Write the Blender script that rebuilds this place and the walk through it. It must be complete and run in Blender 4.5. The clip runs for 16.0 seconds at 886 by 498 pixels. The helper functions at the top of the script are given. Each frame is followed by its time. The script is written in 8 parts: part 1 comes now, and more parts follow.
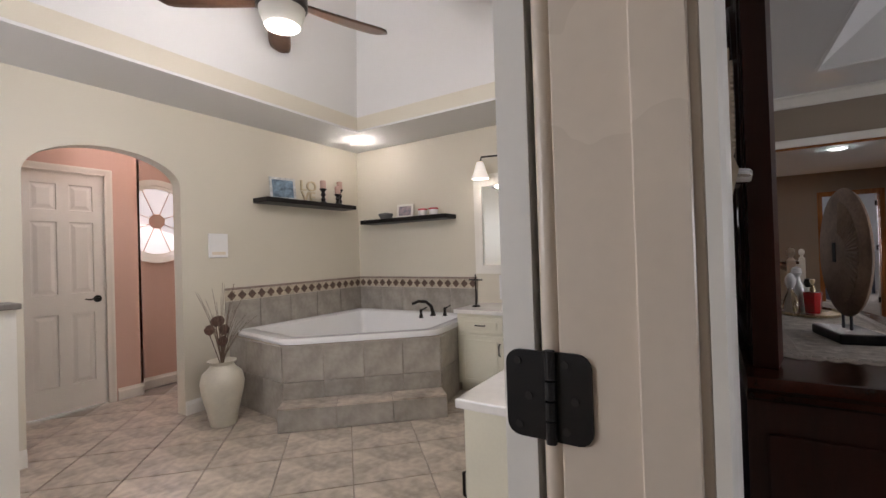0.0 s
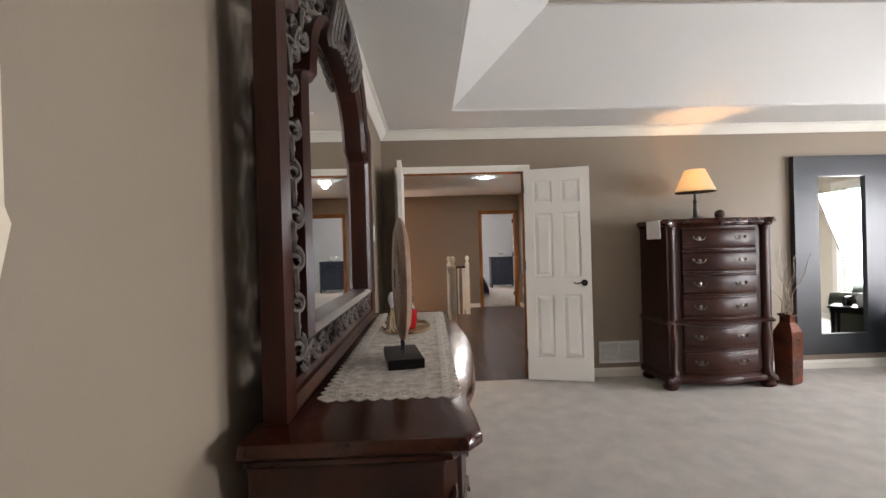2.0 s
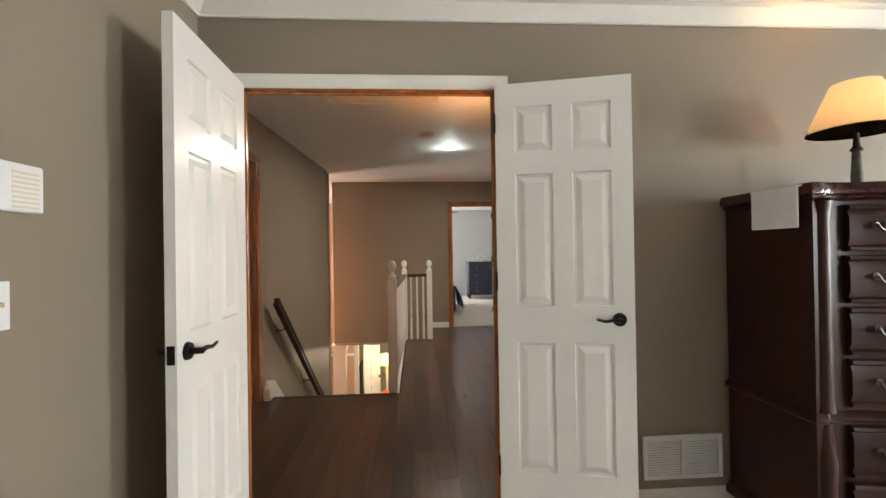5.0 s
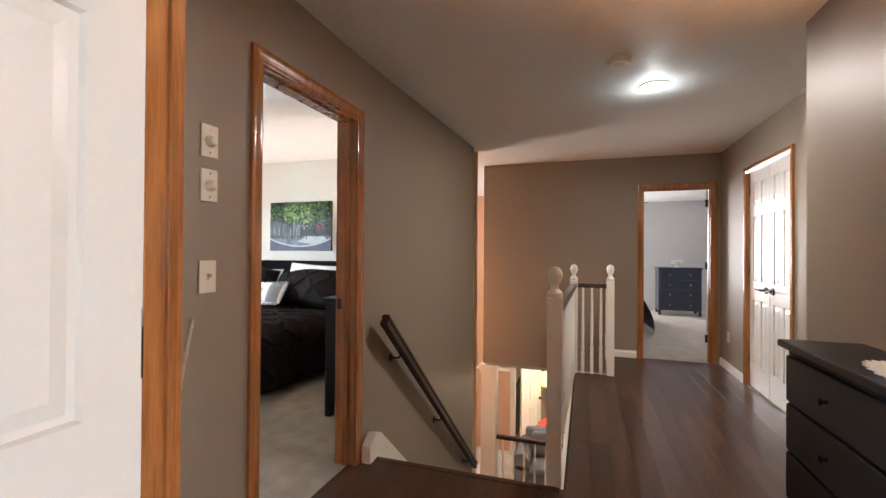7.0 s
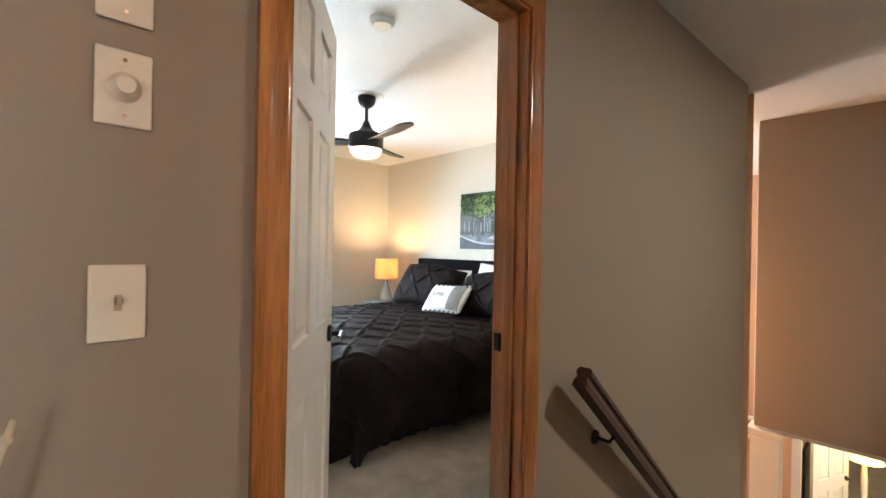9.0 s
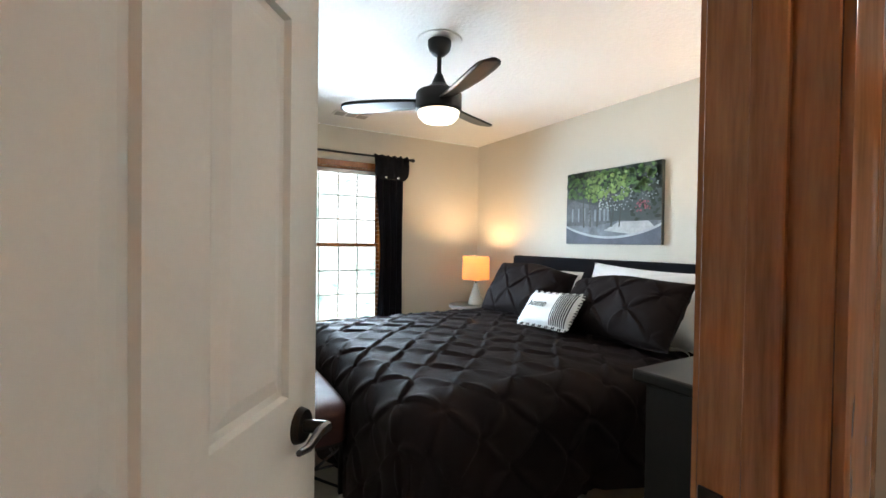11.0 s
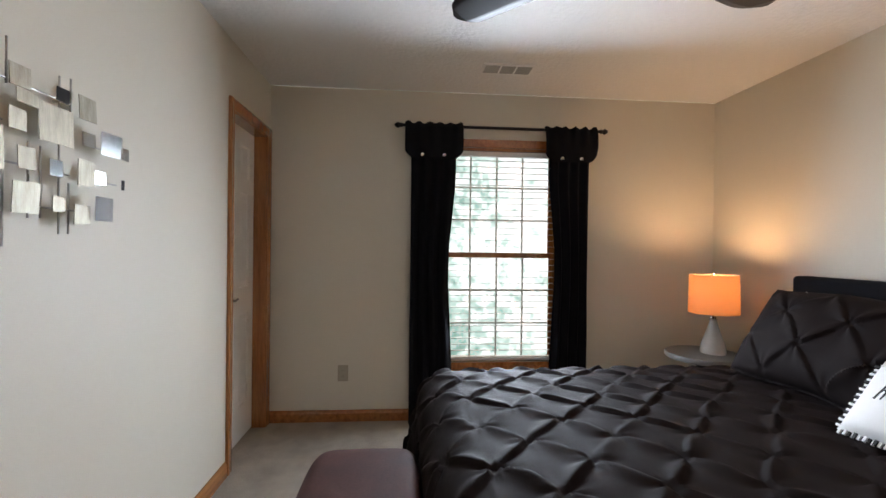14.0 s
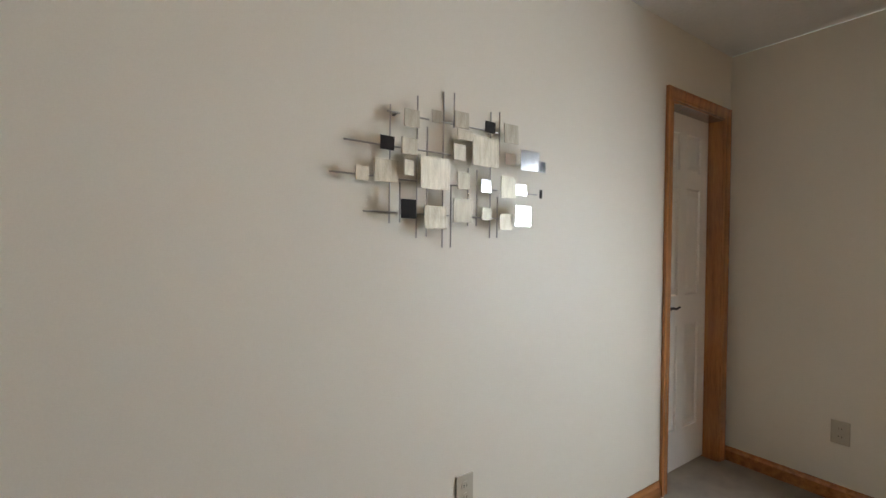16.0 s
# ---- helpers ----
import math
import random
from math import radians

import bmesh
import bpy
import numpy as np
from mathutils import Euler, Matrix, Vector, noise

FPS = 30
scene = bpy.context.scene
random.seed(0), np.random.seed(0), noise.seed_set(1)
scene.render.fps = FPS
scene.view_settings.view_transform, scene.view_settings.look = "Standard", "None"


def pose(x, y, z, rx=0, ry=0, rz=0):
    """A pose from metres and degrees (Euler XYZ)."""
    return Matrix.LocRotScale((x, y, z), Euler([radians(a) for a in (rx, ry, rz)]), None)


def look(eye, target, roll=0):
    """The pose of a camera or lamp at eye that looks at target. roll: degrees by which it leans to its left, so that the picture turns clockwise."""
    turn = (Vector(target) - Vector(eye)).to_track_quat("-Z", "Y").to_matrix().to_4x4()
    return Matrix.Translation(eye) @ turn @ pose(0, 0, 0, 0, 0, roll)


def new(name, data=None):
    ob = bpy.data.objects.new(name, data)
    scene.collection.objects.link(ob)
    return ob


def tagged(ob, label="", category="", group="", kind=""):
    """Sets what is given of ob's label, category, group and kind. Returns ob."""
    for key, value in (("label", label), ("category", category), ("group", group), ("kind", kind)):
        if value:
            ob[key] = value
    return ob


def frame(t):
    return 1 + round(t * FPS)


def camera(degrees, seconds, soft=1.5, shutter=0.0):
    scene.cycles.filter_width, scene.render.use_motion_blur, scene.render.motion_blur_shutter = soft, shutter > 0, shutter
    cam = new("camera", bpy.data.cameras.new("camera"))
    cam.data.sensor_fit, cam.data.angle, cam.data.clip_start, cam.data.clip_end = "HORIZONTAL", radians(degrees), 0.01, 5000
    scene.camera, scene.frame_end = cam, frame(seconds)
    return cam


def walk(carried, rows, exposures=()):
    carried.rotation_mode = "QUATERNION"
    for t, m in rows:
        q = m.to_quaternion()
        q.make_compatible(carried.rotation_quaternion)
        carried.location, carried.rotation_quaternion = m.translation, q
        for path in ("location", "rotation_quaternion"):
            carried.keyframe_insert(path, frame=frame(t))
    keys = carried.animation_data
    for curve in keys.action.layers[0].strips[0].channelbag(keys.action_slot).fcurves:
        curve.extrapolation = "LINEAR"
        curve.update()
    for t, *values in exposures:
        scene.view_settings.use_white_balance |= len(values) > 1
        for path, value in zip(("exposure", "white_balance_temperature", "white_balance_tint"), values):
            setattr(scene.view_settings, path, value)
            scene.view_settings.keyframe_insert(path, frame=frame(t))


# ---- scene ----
cam = camera(91.7, 16.0)
EXPOSURES = [(0, -1.5, 6300, 20), (0.5, -1.15, 6400, 26), (1, -0.75, 6400, 28), (1.5, -0.45, 6400, 20), (2, -0.32, 6600, 16), (2.5, -0.28, 6700, 14), (3, -0.28, 6600, 12), (5.5, -0.06, 6600, 9), (6.5, -0.12, 6500, 14), (7, -0.02, 6500, 16), (8, -0.15, 6700, 13), (9, 0.1, 6600, 10), (9.5, 0.25, 6200, 4), (12, -0.7, 6600, 16), (13, -0.85, 6900, 20), (14.5, -1.15, 6900, 18), (15, -1.2, 6800, 13), (16, -1.05, 7200, 18)]
PATH = [
    (0, (0.007, 0.487, 1.247), (-1.059, 2.179, 1.267), -1.8),
    (0.5, (0.119, 0.548, 1.249), (-0.723, 2.362, 1.27), -1.7),
    (1, (0.252, 0.583, 1.257), (-0.299, 2.506, 1.269), -1.7),
    (1.5, (0.358, 0.683, 1.267), (0.122, 2.669, 1.276), -1.7),
    (2, (0.438, 0.874, 1.308), (0.503, 2.873, 1.302), -1.6),
    (2.5, (0.553, 1.119, 1.284), (0.844, 3.098, 1.28), -1.4),
    (3, (0.735, 1.415, 1.316), (1.14, 3.374, 1.306), -1.3),
    (3.2, (0.768, 1.568, 1.31), (1.208, 3.519, 1.298), -1.2),
    (5.3, (0.997, 3.241, 1.257), (1.016, 5.241, 1.27), -0.5),
    (5.5, (0.997, 3.398, 1.277), (0.942, 5.397, 1.287), -0.2),
    (6, (0.951, 3.78, 1.255), (0.736, 5.768, 1.271), -0.0),
    (6.5, (0.948, 4.148, 1.251), (0.544, 6.106, 1.267), 0.2),
    (7, (0.919, 4.492, 1.258), (0.293, 6.391, 1.272), 0.4),
    (7.5, (0.83, 4.808, 1.273), (-0.015, 6.62, 1.287), 0.6),
    (8, (0.764, 5.106, 1.266), (-0.314, 6.79, 1.278), 0.8),
    (8.5, (0.637, 5.37, 1.259), (-0.649, 6.902, 1.26), 1.1),
    (9, (0.457, 5.591, 1.255), (-0.993, 6.969, 1.255), 1.1),
    (9.5, (0.299, 5.803, 1.249), (-1.276, 7.036, 1.247), 1.3),
    (9.7, (0.244, 5.861, 1.261), (-1.367, 7.046, 1.246), 1.2),
    (11.8, (-0.498, 6.422, 1.257), (-2.274, 7.341, 1.246), 0.8),
    (12, (-0.572, 6.477, 1.255), (-2.365, 7.363, 1.247), 0.8),
    (12.5, (-0.76, 6.586, 1.248), (-2.591, 7.39, 1.24), 0.8),
    (13, (-0.958, 6.697, 1.261), (-2.84, 7.371, 1.256), 0.8),
    (13.5, (-1.136, 6.769, 1.271), (-3.081, 7.235, 1.265), 0.6),
    (14, (-1.336, 6.847, 1.279), (-3.33, 7.008, 1.269), 0.7),
    (14.5, (-1.467, 6.926, 1.277), (-3.449, 6.663, 1.27), 0.6),
    (15, (-1.558, 6.982, 1.277), (-3.408, 6.222, 1.265), 0.6),
    (15.5, (-1.614, 7.001, 1.282), (-3.173, 5.748, 1.261), 0.7),
    (16, (-1.628, 7.033, 1.278), (-2.754, 5.38, 1.255), 0.7),
]
walk(cam, [(t, look(eye, target, roll)) for t, eye, target, roll in PATH], EXPOSURES)

# ---- world and light ----
world = bpy.data.worlds.new("sky")
scene.world = world
world.use_nodes = True
wn = world.node_tree.nodes
sky = wn.new("ShaderNodeTexSky")
sky.sky_type = 'NISHITA'
sky.sun_disc = False
sky.sun_elevation = radians(48)
sky.sun_rotation = radians(-60)
world.node_tree.links.new(sky.outputs[0], wn["Background"].inputs[0])
wn["Background"].inputs[1].default_value = 0.1
sun = new("sun", bpy.data.lights.new("sun", 'SUN'))
sun.data.energy, sun.data.angle, sun.data.color = 3.0, radians(0.5), (1, 0.95, 0.87)
sun.matrix_world = look((-8, 6, 12), (0, 5, 0))


def area(name, eye, target, w, h, power, color=(1, 1, 1)):
    l = bpy.data.lights.new(name, 'AREA')
    l.shape, l.size, l.size_y, l.energy, l.color = 'RECTANGLE', w, h, power, color
    o = new(name, l)
    o.matrix_world = look(eye, target)
    return o


def bulb(name, at, power, color, radius=0.04):
    l = bpy.data.lights.new(name, 'POINT')
    l.energy, l.color, l.shadow_soft_size = power, color, radius
    o = new(name, l)
    o.location = at
    return o


DAY = (0.93, 0.97, 1.0)
WARM = (1.0, 0.62, 0.30)
# daylight in the window openings
area("daylight_master_a", (6.72, 3.16, 1.27), (3.6, 3.1, 0.05), 0.9, 1.5, 180, DAY)
area("daylight_master_b", (6.72, 0.7, 1.27), (3.6, 1.0, 0.05), 0.9, 1.5, 168, DAY)
area("daylight_guest", (-4.30, 7.52, 1.2), (-1.6, 7.4, 0.5), 0.72, 1.25, 125, (0.68, 0.85, 1.0)).data.spread = radians(160)
area("daylight_foyer", (-3.9, 11.2, 1.2), (2.4, 8.8, 0.9), 1.4, 2.0, 150, DAY)
area("daylight_blue_room", (0.42, 15.08, 1.33), (1.9, 10, 1.1), 1.1, 1.5, 150, (1.0, 0.98, 0.95))
# fill for the bathroom, set in an added window out of view
area("bath_south_fill", (-2.2, -0.94, 1.65), (-2.6, 3, 1.5), 1.3, 1.0, 105, DAY)
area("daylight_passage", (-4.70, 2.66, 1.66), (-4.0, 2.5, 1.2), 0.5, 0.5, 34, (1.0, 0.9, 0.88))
# fill added overhead to brighten the passage; no fixture belongs to it
bulb("passage_fill", (-4.1, 2.25, 2.3), 18, (1.0, 0.80, 0.70), 0.1)
# lamps of the place
area("hall_led", (1.37, 7.77, 2.375), (1.37, 7.771, 0), 0.15, 0.15, 36, (1.0, 0.95, 0.86))
bulb("hall_led_rim", (1.37, 7.77, 2.345), 3.5, (0.85, 1.0, 1.0), 0.05)
bulb("chest_lamp_bulb", (2.89, 4.74, 1.82), 26, (1.0, 0.56, 0.23), 0.03)
bulb("nightstand_bulb", (-4.02, 8.86, 1.02), 48, (1.0, 0.66, 0.36), 0.06)
bulb("far_nightstand_bulb", (-1.2, 8.95, 1.02), 95, (1.0, 0.66, 0.40), 0.03)
bulb("fan_bulb", (-2.36, 7.43, 1.86), 13, (1.0, 0.88, 0.72), 0.09)
bulb("hall_dresser_bulb", (1.82, 5.52, 1.29), 210, (1.0, 0.45, 0.16), 0.04)
# free-hanging fill that stands in for the red and yellow lamps downstairs
bulb("living_fill", (1.0, 12.9, -0.75), 110, (1.0, 0.82, 0.58), 0.1)
bulb("foyer_bulb", (-1.25, 9.78, 0.55), 44, (1.0, 0.50, 0.19), 0.15)
bulb("bath_can", (-3.2, 3.95, 2.36), 14, (1.0, 0.93, 0.82), 0.05)
# fill added below the bathroom fan, whose own light is off
bulb("bath_centre_fill", (-1.90, 1.98, 2.36), 118, (1.0, 0.97, 0.91), 0.1)
bulb("bath_sconce_bulb", (-1.86, 4.18, 1.94), 4, (1.0, 0.9, 0.75), 0.04)


# ---- materials ----
def mat(name, color, rough=0.6, metal=0.0, var=0.12, scale=3.0, fine=60.0, bump=0.15, coat=0.0, stretch=(1, 1, 1), color2=None, dist=0.002, tone=0.0, spec=0.5):
    """Painted, woven or cast surface: two scales of colour change and a fine relief."""
    m = bpy.data.materials.new(name)
    m.use_nodes = True
    nt = m.node_tree
    b = nt.nodes["Principled BSDF"]
    b.inputs["Metallic"].default_value = metal
    b.inputs["Specular IOR Level"].default_value = spec
    b.inputs["Coat Weight"].default_value = coat
    b.inputs["Coat Roughness"].default_value = 0.12
    tc = nt.nodes.new("ShaderNodeTexCoord")
    mp = nt.nodes.new("ShaderNodeMapping")
    mp.inputs["Scale"].default_value = stretch
    nt.links.new(tc.outputs["Object"], mp.inputs[0])
    n1 = nt.nodes.new("ShaderNodeTexNoise")
    n1.inputs["Scale"].default_value, n1.inputs["Detail"].default_value = scale, 4
    n2 = nt.nodes.new("ShaderNodeTexNoise")
    n2.inputs["Scale"].default_value, n2.inputs["Detail"].default_value = fine, 3
    for n in (n1, n2):
        nt.links.new(mp.outputs[0], n.inputs["Vector"])
    mixf = nt.nodes.new("ShaderNodeMath")
    mixf.operation = 'MULTIPLY_ADD'
    nt.links.new(n2.outputs[0], mixf.inputs[0])
    mixf.inputs[1].default_value = 0.45
    nt.links.new(n1.outputs[0], mixf.inputs[2])
    ramp = nt.nodes.new("ShaderNodeMapRange")
    ramp.inputs[1].default_value, ramp.inputs[2].default_value = 0.45, 1.0
    nt.links.new(mixf.outputs[0], ramp.inputs[0])
    mix = nt.nodes.new("ShaderNodeMix")
    mix.data_type = 'RGBA'
    c2 = color2 or tuple(c * (1 - 2 * var) for c in color)
    mix.inputs[6].default_value = (*c2, 1)
    mix.inputs[7].default_value = (*tuple(min(1, c * (1 + var * 0.3)) for c in color), 1)
    nt.links.new(ramp.outputs[0], mix.inputs[0])
    last = mix.outputs[2]
    if tone:
        oi = nt.nodes.new("ShaderNodeObjectInfo")
        mr = nt.nodes.new("ShaderNodeMapRange")
        mr.inputs[3].default_value, mr.inputs[4].default_value = 1 - tone, 1 + tone
        nt.links.new(oi.outputs["Random"], mr.inputs[0])
        vm = nt.nodes.new("ShaderNodeVectorMath")
        vm.operation = 'SCALE'
        nt.links.new(last, vm.inputs[0])
        nt.links.new(mr.outputs[0], vm.inputs["Scale"])
        last = vm.outputs[0]
    nt.links.new(last, b.inputs["Base Color"])
    rr = nt.nodes.new("ShaderNodeMapRange")
    rr.inputs[3].default_value, rr.inputs[4].default_value = max(0.02, rough - 0.06), min(1, rough + 0.06)
    nt.links.new(n1.outputs[0], rr.inputs[0])
    nt.links.new(rr.outputs[0], b.inputs["Roughness"])
    if bump:
        bp = nt.nodes.new("ShaderNodeBump")
        bp.inputs["Strength"].default_value, bp.inputs["Distance"].default_value = bump, dist
        nt.links.new(n2.outputs[0], bp.inputs["Height"])
        nt.links.new(bp.outputs[0], b.inputs["Normal"])
    return m


def glow(name, color, strength, base=(0.8, 0.75, 0.65)):
    m = bpy.data.materials.new(name)
    m.use_nodes = True
    b = m.node_tree.nodes["Principled BSDF"]
    b.inputs["Base Color"].default_value = (*base, 1)
    b.inputs["Emission Color"].default_value = (*color, 1)
    b.inputs["Emission Strength"].default_value = strength
    b.inputs["Roughness"].default_value = 0.6
    return m


def clear(name, tint=(1, 1, 1), rough=0.0, ior=1.45):
    m = bpy.data.materials.new(name)
    m.use_nodes = True
    b = m.node_tree.nodes["Principled BSDF"]
    b.inputs["Base Color"].default_value = (*tint, 1)
    b.inputs["Transmission Weight"].default_value = 1
    b.inputs["Roughness"].default_value = rough
    b.inputs["IOR"].default_value = ior
    return m


def wood(name, dark, light, rough=0.35, coat=0.0, along=(1, 1, 12), scale=2.5, tone=0.0, bump=0.08):
    """Grain drawn out along one axis (small stretch on that axis)."""
    return mat(name, light, rough, 0, 0.2, scale, scale * 9, bump, coat, along, dark, 0.001, tone, 0.28)


TAUPE = mat("taupe_paint", (0.275, 0.222, 0.168), 0.5, var=0.05, scale=0.8, fine=220, bump=0.10, spec=0.35)
CREAM = mat("cream_paint", (0.64, 0.59, 0.495), 0.55, var=0.04, scale=0.8, fine=220, bump=0.10)
BATHCREAM = mat("bath_cream_paint", (0.66, 0.61, 0.50), 0.5, var=0.04, scale=0.8, fine=220, bump=0.10)
PEACH = mat("peach_paint", (0.56, 0.33, 0.19), 0.55, var=0.04, scale=0.8, fine=220, bump=0.10)
BLUEGREY = mat("blue_grey_paint", (0.64, 0.645, 0.65), 0.55, var=0.04, scale=0.8, fine=220, bump=0.10)
CEIL = mat("ceiling_white", (0.78, 0.77, 0.75), 0.55, var=0.03, scale=1.0, fine=42, bump=0.7, dist=0.006)
TRAYTOP = mat("warm_grey_ceiling_paint", (0.50, 0.46, 0.40), 0.7, var=0.03, scale=0.7, fine=150, bump=0.08)
TRAYWHITE = mat("tray_white", (0.70, 0.69, 0.67), 0.7, var=0.02, scale=0.7, fine=150, bump=0.08)
JAMBCREAM = mat("cream_gloss_trim_paint", (0.68, 0.59, 0.49), 0.26, var=0.04, scale=2, fine=60, bump=0.05)
WHITE = mat("white_trim_paint", (0.80, 0.77, 0.70), 0.32, var=0.03, scale=2, fine=90, bump=0.05)
DOORWHITE = mat("white_door_paint", (0.80, 0.78, 0.73), 0.30, var=0.03, scale=(2), fine=70, bump=0.06)
OAK = wood("honey_oak_trim", (0.19, 0.064, 0.017), (0.44, 0.180, 0.056), 0.2, 0.9, (11, 11, 0.8), 2.4)
OAKH = wood("honey_oak_level", (0.18, 0.060, 0.017), (0.42, 0.170, 0.053), 0.22, 0.8, (1.2, 14, 14), 2.4)
CHERRY = wood("dark_cherry", (0.018, 0.0045, 0.0024), (0.040, 0.0090, 0.0045), 0.33, 0.05, (9, 9, 1.3), 2.0)
CHERRYH = wood("dark_cherry_level", (0.016, 0.0038, 0.002), (0.056, 0.0125, 0.006), 0.2, 0.25, (9, 1.3, 9), 2.0)
CARVED = mat("carved_grey_wash", (0.095, 0.082, 0.070), 0.55, var=0.4, scale=26, fine=80, bump=0.6, dist=0.004, color2=(0.035, 0.020, 0.014))
FLOORWOOD = wood("dark_plank", (0.022, 0.010, 0.006), (0.085, 0.040, 0.022), 0.3, 0.15, (11, 0.9, 11), 1.6, 0.35)
CARPET = mat("cut_pile_carpet", (0.77, 0.72, 0.66), 0.95, var=0.11, scale=6, fine=420, bump=1.0, dist=0.012)
CARPET3 = mat("tan_carpet", (0.49, 0.415, 0.33), 0.95, var=0.16, scale=7, fine=420, bump=1.0, dist=0.012)
CARPET2 = mat("beige_carpet", (0.62, 0.555, 0.49), 0.95, var=0.12, scale=6, fine=420, bump=1.0, dist=0.012)
STONE = mat("travertine_floor_tile", (0.60, 0.52, 0.43), 0.34, var=0.3, scale=5, fine=22, bump=0.12, color2=(0.20, 0.165, 0.13), tone=0.07)
WALLTILE = mat("grey_stone_wall_tile", (0.40, 0.365, 0.32), 0.4, var=0.2, scale=6, fine=30, bump=0.12, color2=(0.25, 0.225, 0.19), tone=0.10)
GROUT = mat("grout", (0.36, 0.31, 0.26), 0.9, var=0.1, scale=8, fine=90, bump=0.3)
BRONZE = mat("oil_rubbed_bronze", (0.022, 0.018, 0.015), 0.35, 0.7, var=0.2, scale=20, fine=120, bump=0.05)
BLACKMETAL = mat("black_metal", (0.015, 0.014, 0.014), 0.45, 0.5, var=0.15, scale=14, fine=150, bump=0.06)
CHROME = mat("polished_chrome", (0.8, 0.8, 0.8), 0.1, 1.0, var=0.03, scale=5, fine=60, bump=0.0)
BRASS = mat("aged_brass_tray", (0.62, 0.5, 0.32), 0.28, 1.0, var=0.15, scale=14, fine=90, bump=0.05)
PLASTIC = mat("almond_plastic", (0.72, 0.63, 0.50), 0.4, var=0.03, scale=5, fine=120, bump=0.03)
TANTOGGLE = mat("tan_toggle_plastic", (0.45, 0.33, 0.22), 0.4, var=0.05, scale=9, fine=120, bump=0.03)
PLASTICW = mat("white_plastic", (0.8, 0.79, 0.77), 0.35, var=0.03, scale=5, fine=120, bump=0.03)
# near-black paints the shade inside slots; also colours subfloor and hinge screws
DARKGAP = mat("dark_recess", (0.02, 0.018, 0.016), 0.8, var=0.1, scale=9, fine=90, bump=0.1)
NAVY = mat("navy_paint", (0.028, 0.038, 0.062), 0.35, var=0.1, scale=5, fine=70, bump=0.08)
BLACKPAINT = mat("black_brown_paint", (0.011, 0.0095, 0.0095), 0.35, var=0.15, scale=5, fine=70, bump=0.06, spec=0.18)
MIRROR = bpy.data.materials.new("mirror_silver")
MIRROR.use_nodes = True
MIRROR.node_tree.nodes["Principled BSDF"].inputs["Base Color"].default_value = (0.86, 0.88, 0.87, 1)
MIRROR.node_tree.nodes["Principled BSDF"].inputs["Metallic"].default_value = 1
MIRROR.node_tree.nodes["Principled BSDF"].inputs["Roughness"].default_value = 0.015
GLASS = clear("window_glass", ior=1.02)
CLEARGLASS = clear("clear_glass")
LAMPGLASS = clear("pale_lamp_glass", (0.92, 0.89, 0.84), 0.12, 1.2)
LAMPGLASS.node_tree.nodes["Principled BSDF"].inputs["Transmission Weight"].default_value = 0.6
BLACKFABRIC = mat("black_fabric", (0.0075, 0.0075, 0.010), 0.9, var=0.2, scale=6, fine=500, bump=0.3, spec=0.12)
BEDDING = mat("black_brown_comforter_cloth", (0.0118, 0.0078, 0.0077), 0.72, var=0.15, scale=3, fine=600, bump=0.25, spec=0.08)
WHITECLOTH = mat("white_cotton", (0.78, 0.77, 0.76), 0.85, var=0.04, scale=6, fine=400, bump=0.3)
LEATHER = mat("brown_suede_leather", (0.075, 0.032, 0.028), 0.6, spec=0.2, var=0.28, scale=5, fine=90, bump=0.25, color2=(0.034, 0.015, 0.013))
PORCELAIN = mat("white_acrylic", (0.84, 0.84, 0.83), 0.12, var=0.02, scale=3, fine=60, bump=0.0)


# ---- mesh helpers ----
def part(name, bm, material, parent=None, label="", smooth=False):
    me = bpy.data.meshes.new(name)
    bmesh.ops.recalc_face_normals(bm, faces=bm.faces[:])
    if smooth:
        for f in bm.faces:
            f.smooth = True
    bm.to_mesh(me)
    bm.free()
    if smooth:
        me.set_sharp_from_angle(angle=radians(38))
    me.materials.append(material)
    ob = new(name, me)
    if parent:
        ob.parent = parent
    if label:
        ob["label"] = label
    return ob


def thing(name, label, category, m=None, group="", kind=""):
    e = new(name)
    e.empty_display_size = 0.1
    if m is not None:
        e.matrix_world = m
    return tagged(e, label, category, group, kind)


def box(bm, x0, x1, y0, y1, z0, z1, bev=0.0, seg=1):
    vs = bmesh.ops.create_cube(bm, size=1, matrix=Matrix.Translation(((x0 + x1) / 2, (y0 + y1) / 2, (z0 + z1) / 2)) @ Matrix.Diagonal((abs(x1 - x0), abs(y1 - y0), abs(z1 - z0), 1)))["verts"]
    if bev:
        es = list({e for v in vs for e in v.link_edges})
        bmesh.ops.bevel(bm, geom=es, offset=bev, segments=seg, profile=0.5, affect='EDGES')
    return bm


def boxes(*rows, bev=0.0):
    bm = bmesh.new()
    for r in rows:
        box(bm, *r, bev=bev)
    return bm


def tube(bm, p, q, r0, r1=None, seg=12, cap=True):
    p, q = Vector(p), Vector(q)
    d = q - p
    m = Matrix.Translation((p + q) / 2) @ d.to_track_quat('Z', 'Y').to_matrix().to_4x4()
    bmesh.ops.create_cone(bm, cap_ends=cap, segments=seg, radius1=r0, radius2=r0 if r1 is None else r1, depth=d.length, matrix=m)
    return bm


